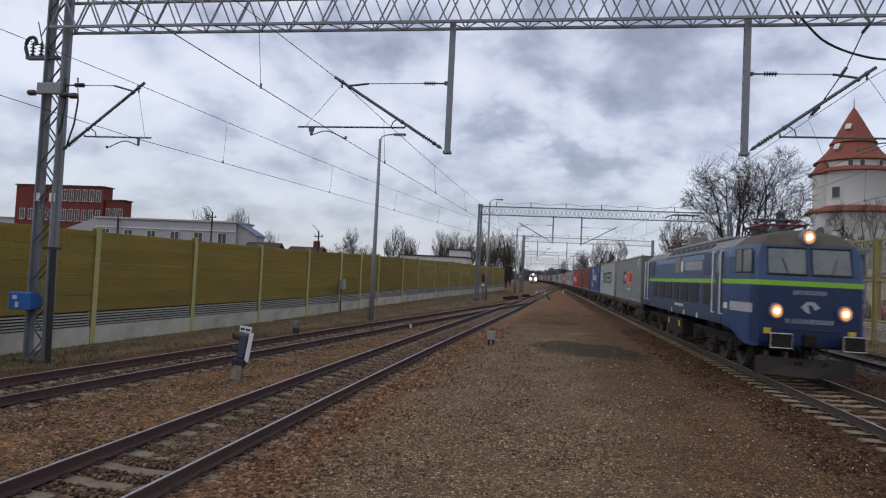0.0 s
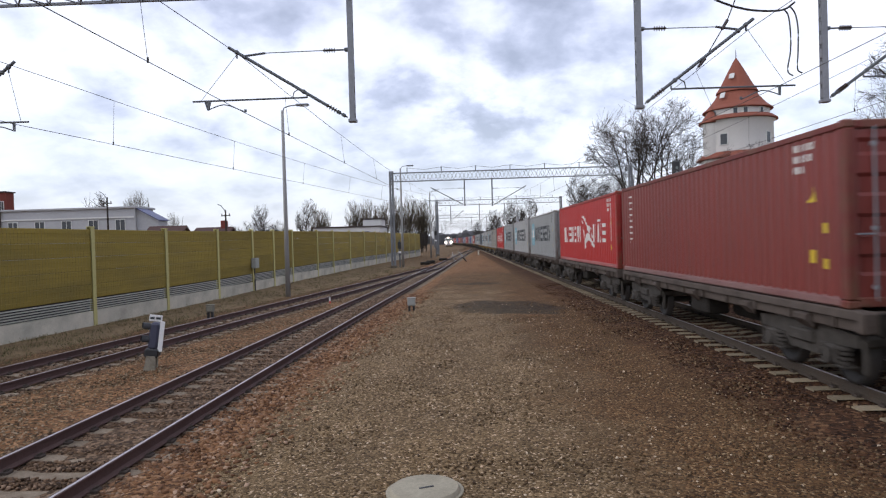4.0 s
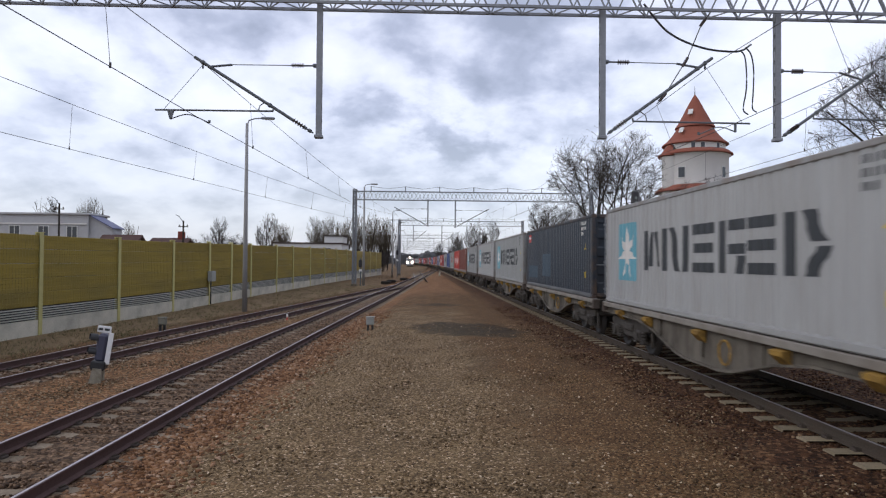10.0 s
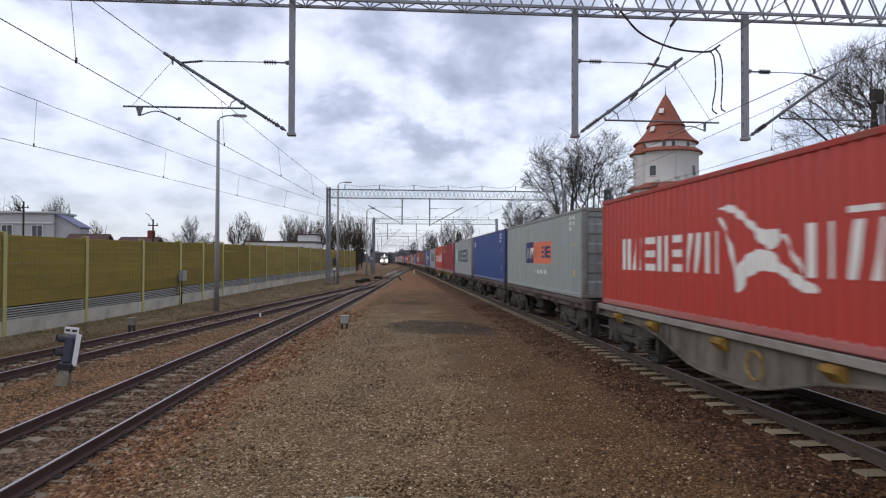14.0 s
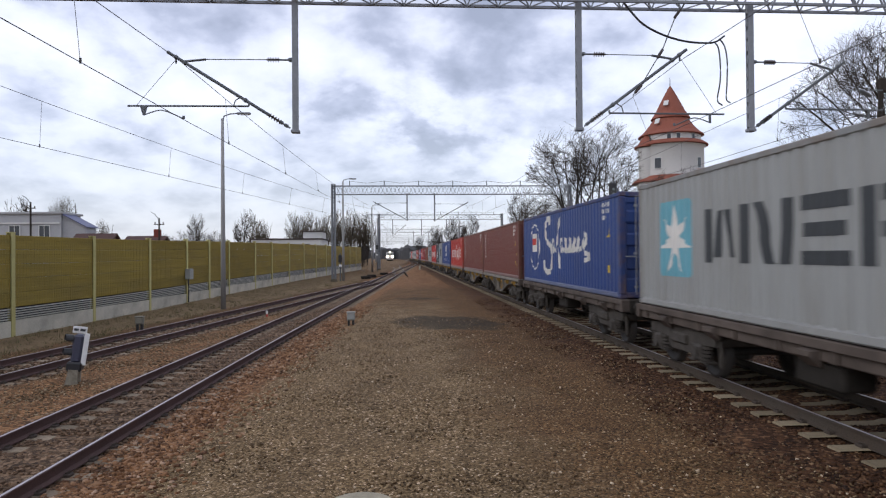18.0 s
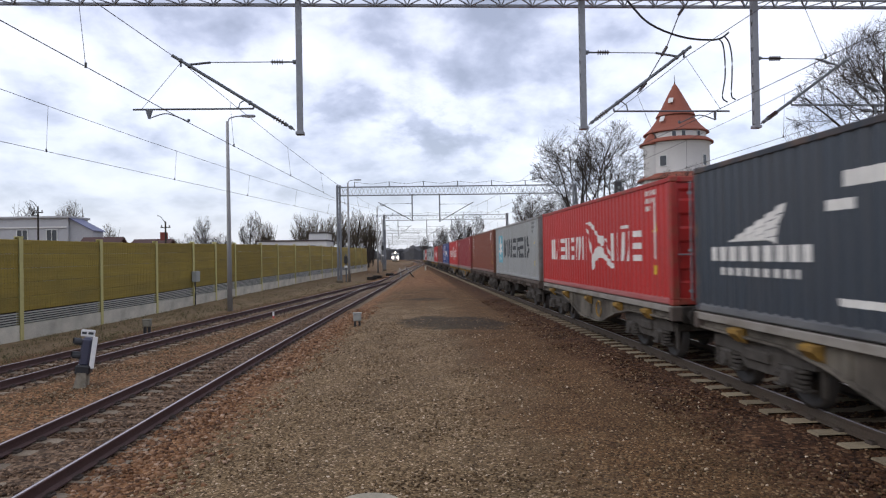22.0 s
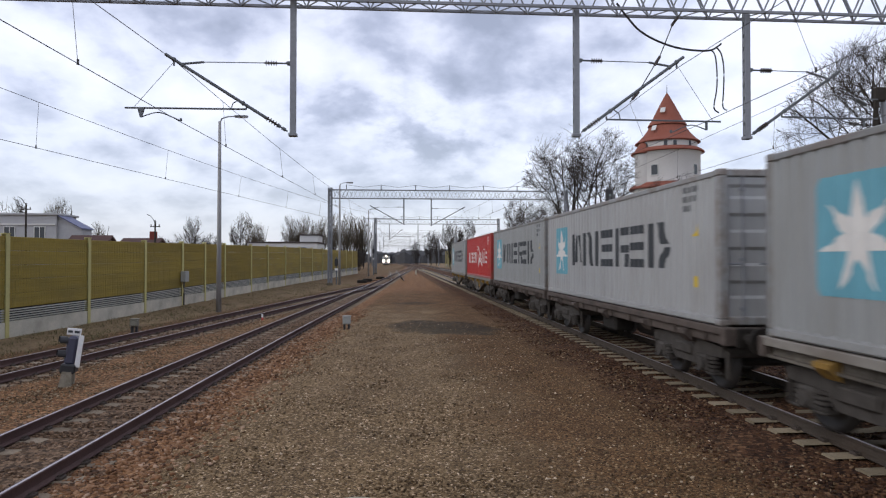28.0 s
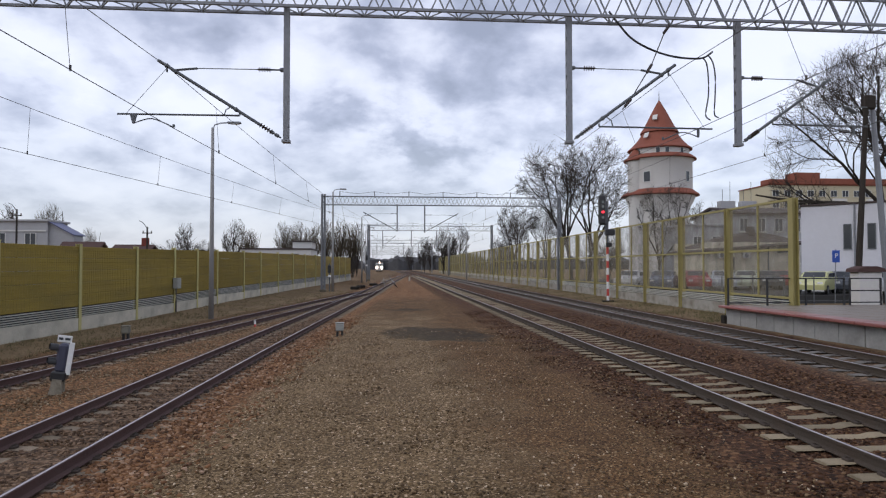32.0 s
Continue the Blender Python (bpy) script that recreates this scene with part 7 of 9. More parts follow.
for k in range(34):
    y = PLAT_Y - 0.55 - 1.1 * k
    part("wall_panel", Bag().cbox((PLAT_X + 0.33, y, 0.26), (0.14, 1.07, 0.74), 0.012), M["platform_wall"], plat)
    part("edge_slab", Bag().cbox((PLAT_X + 0.35, y, PLAT_Z - 0.03), (0.82, 1.085, 0.1), 0.02), M["platform_edge"], plat)
for j in range(9):
    part("wall_panel", Bag().cbox((PLAT_X + 0.8 + 1.08 * j, PLAT_Y - 0.05, 0.26), (1.05, 0.14, 0.74), 0.012), M["platform_wall"], plat)
for i in range(22):
    for j in range(9):
        part("paving_slab", Bag().cbox((PLAT_X + 1.3 + j * 1.0, PLAT_Y - 0.5 - i * 1.0, PLAT_Z - 0.03), (0.985, 0.985, 0.07), 0.012), M["paving"], plat)
part("kerb_foot", Bag().cbox((PLAT_X + 0.3, PLAT_Y + 0.05, 0.1), (0.3, 0.3, 0.5), 0.03), M["bogie"], plat)
rl = thing("platform_railing", "black steel tube railing across the platform end", "railing")
for k, x in enumerate((13.65, 15.3, 16.95, 18.6, 18.85, 20.2, 20.5, 22.1, 23.6)):
    part("post", Bag().box((x, PLAT_Y - 0.15, PLAT_Z + 0.55), (0.06, 0.06, 1.12)), M["black"], rl)
for z in (1.1, 0.6, 0.12):
    for a, b in ((13.65, 18.6), (18.85, 20.2), (20.5, 23.6)):
        if z != 0.6 or a > 18.7:
            part("rail", Bag().box(((a + b) / 2, PLAT_Y - 0.15, PLAT_Z + z), (b - a, 0.05, 0.05)), M["black"], rl)

# ---- vegetation ----
M["bark"] = material("bark", (0.045, 0.038, 0.032), 0.95, grain=0.5, grain_scale=10, stain=0.4, bump=0.5, bump_scale=18, stretch=(1, 1, 0.3))
M["twig"] = material("twig", (0.05, 0.042, 0.036), 0.95, grain=0.3)
M["poplar_twig"] = material("poplar_twig", (0.115, 0.095, 0.07), 0.95, grain=0.3, stain=0.4, stain_scale=0.4)


def grow(h, seed, spread, depth, fork=0.3, trunk=0.02, upright=0.25, many=3, stems=1):
    """A bare tree: tapered limbs that split again and again. Gives the limbs and the fine twigs."""
    rnd = random.Random(seed)
    limbs, twigs = Bag(), Bag()
    def branch(p, d, ln, r, lev):
        pts = [p]
        n = 4 if lev > 1 else 3
        q, dd = p.copy(), d.copy()
        for k in range(n):
            w = Vector((rnd.gauss(0, 1), rnd.gauss(0, 1), rnd.gauss(0, 0.6))) * 0.16
            dd = (dd + w + Vector((0, 0, upright * 0.2))).normalized()
            q = q + dd * ln / n
            pts.append(q.copy())
        if len(pts) < 3:
            return
        n = len(pts) - 1
        end = r * (0.55 if lev > 0 else 0.3)
        (limbs if lev >= depth - 2 else twigs).tube(pts, r, 6 if lev >= depth - 1 else (4 if lev > 1 else 3), 0, end)
        if lev == 0:
            return
        kids = many + (1 if rnd.random() < 0.5 else 0) + (2 if lev <= 2 else 0)
        for k in range(kids):
            t = 1.0 if k == 0 else rnd.uniform(0.35, 1.0)
            i = min(int(t * n), n - 1)
            base = pts[i].lerp(pts[i + 1], t * n - i)
            side = Vector((rnd.gauss(0, 1), rnd.gauss(0, 1), rnd.gauss(0, 0.5)))
            side = (side - side.dot(dd) * dd).normalized()
            a = rnd.uniform(0.25, 1.0) * spread
            nd = (dd * math.cos(a) + side * math.sin(a)).normalized()
            branch(base, nd, ln * rnd.uniform(0.55, 0.82), max(end * rnd.uniform(0.6, 0.9), 0.006), lev - 1)
    for s in range(stems):
        a = rnd.uniform(0, 6.28)
        branch(Vector((0.4 * s * math.cos(a), 0.4 * s * math.sin(a), -0.2)), Vector((0.14 * math.cos(a) * s, 0.14 * math.sin(a) * s, 1)).normalized(), h * fork, h * trunk / (1 + 0.4 * s), depth)
    return limbs, twigs


def crown_tree(h, seed, rx, zc, rz, fork, limbs_n, r0, lean=0.0, open_=0.9, thin=0.012, wild=0.07, levels=4, kids=5):
    """A bare tree: limbs fan out from a short trunk and split again, all within an oval crown."""
    rnd = random.Random(seed)
    limbs, twigs = Bag(), Bag()
    mid = Vector((lean, 0, zc))
    def room(p, d):
        """Way along d from p to the edge of the crown."""
        k = Vector((1 / rx, 1 / rx, 1 / rz))
        o, e = (p - mid) * k, d * k
        A, B, C = e.dot(e), o.dot(e), o.dot(o) - 1
        disc = B * B - A * C
        return (-B + math.sqrt(disc)) / A if disc > 0 else 0.0
    def branch(p, d, ln, r, lev):
        n = max(3, min(7, int(ln / 0.5)))
        pts, q, dd = [p], p.copy(), d.copy()
        for k in range(n):
            dd = (dd + Vector((rnd.gauss(0, wild), rnd.gauss(0, wild), rnd.gauss(0.03, wild)))).normalized()
            q = q + dd * ln / n
            pts.append(q.copy())
        end = max(thin * 0.5, r * (0.3 if lev else 0.5))
        big = r > 0.05
        (limbs if big else twigs).tube(pts, r, 7 if r > 0.12 else (5 if big else 3), 0, end)
        if lev == 0:
            return
        m = kids + rnd.randint(0, 2)
        for k in range(m):
            t0 = 0.38 if lev == levels - 1 else 0.2
            t = t0 + (1 - t0) * (k + rnd.random()) / m
            i = min(int(t * n), n - 1)
            base = pts[i].lerp(pts[i + 1], t * n - i)
            ax = (pts[i + 1] - pts[i]).normalized()
            side = Vector((rnd.gauss(0, 1), rnd.gauss(0, 1), rnd.gauss(0, 0.6)))
            side = (side - side.dot(ax) * ax).normalized()
            an = rnd.uniform(0.35, 0.9) * open_
            nd = (ax * math.cos(an) + side * math.sin(an) + Vector((0, 0, 0.12))).normalized()
            far = room(base, nd)
            l2 = min(far * rnd.uniform(0.75, 1.02), ln * rnd.uniform(0.4, 0.72))
            if l2 > 0.18:
                branch(base, nd, l2, max(thin, (r + (end - r) * t) * rnd.uniform(0.45, 0.65)), lev - 1)
    tr = [Vector((0, 0, -0.2)), Vector((lean * 0.1 + rnd.gauss(0, 0.06), rnd.gauss(0, 0.06), fork * 0.5)), Vector((lean * 0.25, 0, fork)), Vector((lean * 0.5, 0, fork * 1.45))]
    limbs.tube(tr, r0, 9, 0, r0 * 0.72)
    a0 = rnd.uniform(0, 6.28)
    for k in range(limbs_n):
        base = tr[2].lerp(tr[3], k / limbs_n)
        a = a0 + k * 2.4
        tilt = (0.12 + 0.62 * ((k * 0.618) % 1.0)) * min(open_, 1.1)
        d = Vector((math.sin(tilt) * math.cos(a), math.sin(tilt) * math.sin(a), math.cos(tilt)))
        ln = room(base, d)
        branch(base, d, ln * rnd.uniform(0.8, 0.95), r0 * rnd.uniform(0.42, 0.6), levels - 1)
    return limbs, twigs


tree_kits = {}


def tree(kit, x, y, z, s=1.0, rz=0.0, label="bare leafless tree with fine dark twigs", args=None, twig="twig"):
    if kit not in tree_kits:
        limbs, twigs = grow(**args) if "spread" in args else crown_tree(**args)
        if "spread" in args:
            k = args["h"] / max(v[2] for v in twigs.v)
            for bag in (limbs, twigs):
                bag.v = [(v[0] * k, v[1] * k, v[2] * k) for v in bag.v]
        tree_kits[kit] = (limbs.mesh("trunk", [M["bark"]], True), twigs.mesh("crown", [M[twig]]))
    a, b = tree_kits[kit]
    root = thing("tree", label, "tree", at=pose(x, y, z, 0, 0, rz), group="bare trees")
    m = Matrix.Diagonal((s, s, s, 1))
    part("trunk", a, M["bark"], root, at=m)
    part("crown", b, M[twig], root, "bare twigs", at=m)


fan = dict(h=19, seed=8, rx=5.0, zc=12.0, rz=6.7, fork=4.2, limbs_n=8, r0=0.27, lean=-1.9, open_=1.35, wild=0.15, kids=6, thin=0.0155)
fan2 = dict(h=19, seed=14, rx=4.5, zc=12.2, rz=6.5, fork=3.6, limbs_n=8, r0=0.26, lean=1.1, open_=1.35, wild=0.15, kids=6, thin=0.0155)
round_tree = dict(h=14, seed=5, rx=3.0, zc=8.0, rz=6.2, fork=1.8, limbs_n=9, r0=0.24, thin=0.035, levels=3, kids=9, open_=1.1)
gnarl = dict(h=19, seed=21, rx=8.9, zc=10.6, rz=8.2, fork=3.4, limbs_n=8, r0=0.36, open_=1.3, wild=0.16, kids=7)
tall = dict(h=14, seed=5, rx=2.5, zc=7.9, rz=6.9, fork=1.6, limbs_n=9, r0=0.24, thin=0.019, open_=0.8, levels=3, kids=11, wild=0.1)
bushy = dict(h=8, seed=8, spread=0.8, depth=5, fork=0.2, trunk=0.015, upright=0.3, many=3, stems=3)
tree("fan", 21.6, 75, 0, 1.0, 0, "large bare tree behind the glazed barrier", fan)
tree("fan2", 23.9, 76, 0, 1.0, 0, "large bare tree behind the glazed barrier", fan2)
tree("fan", 19.1, 100, 0, 0.72, 140, "smaller bare tree behind the barrier", fan)
tree("fan2", 25.5, 104, 0, 0.7, 30, "smaller bare tree behind the barrier", fan2)
tree("fan2", 22.3, 112, 0, 0.6, 200, "smaller bare tree behind the barrier", fan2)
tree("gnarl", 35.4, 41.5, 0, 1.0, 200, "old gnarled bare tree with spreading dark limbs", gnarl)
slim = dict(h=14, seed=6, rx=3.0, zc=9.0, rz=5.2, fork=2.6, limbs_n=6, r0=0.22, open_=1.2, kids=5, thin=0.014)
tree("slim", 34.4, 80, 0, 0.95, 10, "thin bare tree in front of the tower", slim)
tree("slim", 37.1, 82, 0, 1.0, 100, "thin bare tree in front of the tower", slim)
for k, (x, y, s) in enumerate(((42.8, 84, 0.72), (46.0, 84, 0.68), (50, 88, 0.6))):
    tree("slim", x, y, 0, s * 1.15, 77 * k, "low bare tree behind parked cars", slim)
for k, (x, y, s) in enumerate(((31, 90, 0.9), (45, 74, 0.9))):
    tree("bushy", x, y, 0, s, 77 * k, "low bare tree behind parked cars", bushy)
# left and distance
for k, (x, y, h) in enumerate(((-27.8, 170, 14.6), (-25.6, 172, 13.6), (-23.2, 168, 14.5), (-20.8, 170, 13), (-18.5, 165, 13.7), (-15.5, 160, 14.5), (-13.6, 164, 13.4), (-11.7, 158, 14.4), (-9.9, 162, 13.6), (-8.1, 160, 13.7), (-75, 150, 16.9), (-76.8, 150, 15.5))):
    tree("tall", x, y, 0, h / 14.6, 47 * k, "tall upright bare poplar in the distance", tall, "poplar_twig")
for k, (x, y, h) in enumerate(((-49.0, 160, 13.4), (-37.6, 160, 14.5), (-68.4, 120, 14.0))):
    tree("round", x, y, 0, h / 14.2, 61 * k, "rounded bare tree beyond the barrier", round_tree)
for k, (x, y, h) in enumerate(((-33, 150, 11.3), (-31.6, 151, 11.4), (-53.6, 120, 9.6))):
    tree("tall", x, y, 0, h / 14.6, 29 * k, "slender bare tree beyond the barrier", tall, "poplar_twig")
for k, (x, y, h) in enumerate(((15.8, 190, 14.6), (20.9, 190, 14.7), (18.4, 196, 13), (12, 225, 13), (25.2, 150, 9.8), (28, 156, 9), (15, 240, 13), (9, 300, 12))):
    tree("round", x, y, 0, h / 14.2, 53 * k, "bare tree along the line in the distance", round_tree)
for k, (x, y, s) in enumerate(((-66, 172, 1.0), (-50.2, 150, 1.1), (-53.5, 152, 0.9), (-47.5, 154, 0.8), (-41.5, 150, 1.1), (-34, 165, 1.0), (-44, 152, 0.8))):
    tree("bushy", x, y, 0, s, 31 * k, "bushy bare scrub beyond the barrier", bushy)

for k, (x, y, s) in enumerate(((-9.5, 118, 0.5), (-8.2, 124, 0.42), (-9.8, 132, 0.6), (-8.0, 140, 0.5), (-9.0, 148, 0.65), (-7.4, 128, 0.36), (-10.8, 126, 0.6), (-12.5, 138, 0.7), (20.5, 120, 0.6), (22.5, 132, 0.7), (19.5, 142, 0.6), (21, 160, 0.8), (18.5, 172, 0.7))):
    tree("bushy", x, y, 0, s, 71 * k, "low bare scrub beside the line", bushy)


def distant_wood():
    """Woods along the horizon, as a rough mass of small clumps."""
    rnd = random.Random(9)
    b = Bag()
    def clump(x, y, w, h):
        n = 7
        vs = [(x + rnd.uniform(-1, 1) * 0.2 * w, y, h * rnd.uniform(0.9, 1.05))]
        for k in range(n):
            a = 6.283 * k / n
            vs.append((x + math.cos(a) * w * rnd.uniform(0.35, 0.6), y + math.sin(a) * w * 0.5, h * rnd.uniform(0.55, 0.85)))
        for k in range(n):
            a = 6.283 * k / n
            vs.append((x + math.cos(a) * w * 0.6, y + math.sin(a) * w * 0.5, -1))
        b.add(vs, [(0, 1 + k, 1 + (k + 1) % n) for k in range(n)] + [(1 + k, 1 + n + k, 1 + n + (k + 1) % n, 1 + (k + 1) % n) for k in range(n)])
    for k in range(420):
        x = rnd.uniform(-420, 420)
        y = 520 + rnd.uniform(-60, 90)
        clump(x, y, rnd.uniform(7, 15), rnd.uniform(6, 11))
    for k in range(90):
        clump(rnd.uniform(0, 60), 430 + rnd.uniform(-30, 60), rnd.uniform(5, 10), rnd.uniform(6, 10))
    ob = part("distant_wood", b, material("wood_far", (0.085, 0.085, 0.088), 0.95, grain=0.4, grain_scale=0.6, stain=0.5, stain_scale=0.08, dark=(0.06, 0.06, 0.065)))
    tagged(ob, "grey-brown bare woods along the horizon", "woods", kind="stuff")


distant_wood()


# ---- buildings ----
M["render_white"] = material("render_white", (0.6, 0.59, 0.57), 0.85, grain=0.15, grain_scale=3, stain=0.35, stain_scale=0.3, dark=(0.58, 0.57, 0.54), bump=0.1)
M["render_lilac"] = material("render_lilac", (0.60, 0.60, 0.64), 0.8, grain=0.1, grain_scale=3, stain=0.3, stain_scale=0.3, dark=(0.5, 0.5, 0.53))
M["render_beige"] = material("render_beige", (0.5, 0.45, 0.32), 0.85, grain=0.15, grain_scale=3, stain=0.35, stain_scale=0.3, dark=(0.38, 0.34, 0.25))
M["render_cream"] = material("render_cream", (0.62, 0.57, 0.45), 0.85, grain=0.15, grain_scale=3, stain=0.35, stain_scale=0.3, dark=(0.5, 0.45, 0.36))
M["render_grey"] = material("render_grey", (0.40, 0.40, 0.41), 0.85, grain=0.2, grain_scale=3, stain=0.4, stain_scale=0.25, dark=(0.3, 0.3, 0.31))
M["brick_red"] = material("brick_red", (0.17, 0.045, 0.035), 0.85, grain=0.3, grain_scale=6, stain=0.4, stain_scale=0.3, dark=(0.11, 0.03, 0.025))
M["roof_tile"] = material("roof_tile", (0.25, 0.088, 0.06), 0.8, grain=0.3, grain_scale=3, stain=0.4, stain_scale=0.4, dark=(0.22, 0.06, 0.035), bump=0.3, bump_scale=5)
M["roof_dark"] = material("roof_dark", (0.08, 0.062, 0.058), 0.8, grain=0.3, grain_scale=3, stain=0.4, stain_scale=0.3)
M["roof_brown"] = material("roof_brown", (0.085, 0.05, 0.045), 0.8, grain=0.3, stain=0.3)
M["window_dark"] = material("window_dark", (0.035, 0.04, 0.048), 0.15, stain=0.2)
M["frame_white"] = material("frame_white", (0.6, 0.6, 0.58), 0.6, grain=0.1)


def window(root, cx, cz, w, h, face, off, along="x", pane="window_dark", frame_mat="frame_white"):
    """A window set into a wall plane: recessed pane with frame and sill. face is the plane's place, off the outward side."""
    def bx(b, c, s):
        return b.box((c[0], face + off * c[1], c[2]), (s[0], s[1], s[2])) if along == "x" else b.box((face + off * c[1], c[0], c[2]), (s[1], s[0], s[2]))
    win = part("window", bx(Bag(), (cx, 0.02, cz), (w, 0.05, h)), M[pane], root, "dark glazed window")
    f = Bag()
    for e in (-1, 1):
        bx(f, (cx + e * w / 2, 0.05, cz), (0.08, 0.08, h + 0.08))
        bx(f, (cx, 0.05, cz + e * h / 2), (w, 0.08, 0.08))
    bx(f, (cx, 0.05, cz), (0.06, 0.07, h))
    part("frame", f, M[frame_mat], win)
    part("sill", bx(Bag(), (cx, 0.1, cz - h / 2 - 0.06), (w + 0.2, 0.2, 0.06)), M["concrete"], win)


def lathe(profile, n=40):
    b = Bag()
    vs = [(r * math.cos(2 * math.pi * j / n), r * math.sin(2 * math.pi * j / n), z) for r, z in profile for j in range(n)]
    m = len(profile)
    b.add(vs, [(k * n + j, k * n + (j + 1) % n, (k + 1) * n + (j + 1) % n, (k + 1) * n + j) for k in range(m - 1) for j in range(n)])
    return b


def water_tower(x, y):
    root = thing("water_tower", "white round water tower with stepped red tiled cone roof", "tower", at=pose(x, y, 0))
    part("shaft", lathe([(4.75, -0.5), (4.75, 11.6), (4.95, 12.4), (5.6, 13.6), (5.9, 14.5)]), M["render_white"], root, "white rendered shaft", smooth=True)
    part("lower_ring", lathe([(5.5, 14.5), (6.6, 14.6), (6.55, 14.8), (5.6, 15.55), (5.3, 15.7)]), M["roof_tile"], root, "red tiled ring roof", smooth=False)
    part("drum", lathe([(5.45, 15.4), (5.45, 20.5), (5.8, 20.8)]), M["render_white"], root, "white rendered drum", smooth=True)
    part("upper_ring", lathe([(5.6, 20.8), (6.15, 20.9), (6.1, 21.1), (5.4, 21.6), (5.0, 21.7)]), M["roof_tile"], root, "red tiled ring roof")
    part("lantern", lathe([(4.95, 21.4), (4.95, 23.0)]), M["render_white"], root, "white window band", smooth=True)
    part("lower_roof", lathe([(5.0, 22.6), (5.5, 22.7), (5.45, 22.85), (4.75, 23.4), (4.1, 24.1), (3.5, 24.9), (2.95, 25.8), (2.6, 25.85)], 32), M["roof_tile"], root, "red tiled lower roof")
    part("upper_roof", lathe([(2.8, 25.7), (3.3, 25.8), (3.25, 25.95), (2.55, 27.0), (1.9, 28.3), (1.2, 29.7), (0.5, 31.0), (0.08, 31.7)], 32), M["roof_tile"], root, "red tiled cone roof")
    part("spike", Bag().tube([(0, 0, 31.4), (0, 0, 33.2)], 0.1, 8, 0, 0.03), M["galv_dark"], root)
    part("stair_turret", lathe([(1.45, -0.5), (1.45, 20.2), (1.6, 20.5)], 20), M["render_white"], root, "white stair turret", at=pose(-4.6, -1.2, 0), smooth=True)
    part("turret_roof", lathe([(1.6, 20.6), (1.95, 20.7), (1.3, 21.7), (0.6, 22.6), (0.02, 22.8)], 20), M["roof_tile"], root, "red tiled turret roof", at=pose(-4.6, -1.2, 0))
    base = math.atan2(-y, -x)
    for da, z, r, w, h in [(-0.75, 22.1, 4.95, 0.7, 0.95), (-0.05, 22.1, 4.95, 0.7, 0.95), (0.25, 22.1, 4.95, 0.7, 0.95), (0.8, 22.1, 4.95, 0.7, 0.95), (-0.38, 17.6, 5.45, 1.2, 1.8), (0.95, 17.6, 5.45, 1.0, 1.8), (-0.38, 12.6, 4.72, 1.2, 1.9), (0.6, 9.0, 4.7, 1.0, 1.8), (0.9, 13.0, 4.72, 1.0, 1.8)]:
        a = base + da
        m = pose(r * math.cos(a), r * math.sin(a), z, 0, 0, math.degrees(a))
        win = part("window", Bag().box((0, 0, 0), (0.16, w, h)), M["window_dark"], root, "small dark window", at=m)
        part("frame", Bag().box((0.05, w / 2, 0), (0.14, 0.1, h)).box((0.05, -w / 2, 0), (0.14, 0.1, h)).box((0.05, 0, h / 2), (0.14, w, 0.1)).box((0.05, 0, -h / 2), (0.2, w + 0.2, 0.1)), M["frame_white"], win)
    for da, z, r in ((-0.55, 25.0, 4.1), (-0.3, 28.3, 2.35)):
        a = base + da
        part("skylight", Bag().box((0, 0, 0), (0.12, 0.8, 1.0)), M["frame_white"], root, "pale roof skylight", at=pose(r * math.cos(a), r * math.sin(a), z, 0, -28, math.degrees(a)))


water_tower(47.5, 110)


def block(name, label, x0, x1, y0, y1, z1, wall, roof, wins=(), flat=True, ridge=0.0, category="building"):
    """A house with walls, a flat or pitched roof and windows on the side towards the railway (y0)."""
    root = thing(name, label, category)
    b = Bag()
    t = 0.3
    b.box(((x0 + x1) / 2, y0 + t / 2, z1 / 2), (x1 - x0, t, z1))
    part("wall", b, M[wall], root)
    part("wall", Bag().box(((x0 + x1) / 2, y1 - t / 2, z1 / 2), (x1 - x0, t, z1)), M[wall], root)
    part("wall", Bag().box((x0 + t / 2, (y0 + y1) / 2, z1 / 2), (t, y1 - y0 - 2 * t, z1)), M[wall], root)
    part("wall", Bag().box((x1 - t / 2, (y0 + y1) / 2, z1 / 2), (t, y1 - y0 - 2 * t, z1)), M[wall], root)
    if flat:
        part("roof", Bag().cbox(((x0 + x1) / 2, (y0 + y1) / 2, z1 + 0.13), (x1 - x0 + 0.5, y1 - y0 + 0.5, 0.26), 0.04), M[roof], root, "flat roof slab")
    else:
        part("roof", Bag().prism([(y0 - 0.5, z1 - 0.15), ((y0 + y1) / 2, z1 + ridge), (y1 + 0.5, z1 - 0.15), (y1 + 0.5, z1 + 0.05), ((y0 + y1) / 2, z1 + ridge + 0.25), (y0 - 0.5, z1 + 0.05)], 0, x0 - 0.4, x1 + 0.4), M[roof], root, "pitched roof")
        for x in (x0 + 0.15, x1 - 0.15):
            part("gable", Bag().prism([(y0 + 0.05, z1 - 0.02), (y1 - 0.05, z1 - 0.02), ((y0 + y1) / 2, z1 + ridge - 0.05)], 0, x - 0.14, x + 0.14), M[wall], root)
    for cx, cz, w, h in wins:
        window(root, cx, cz, w, h, y0, -1)
    return root


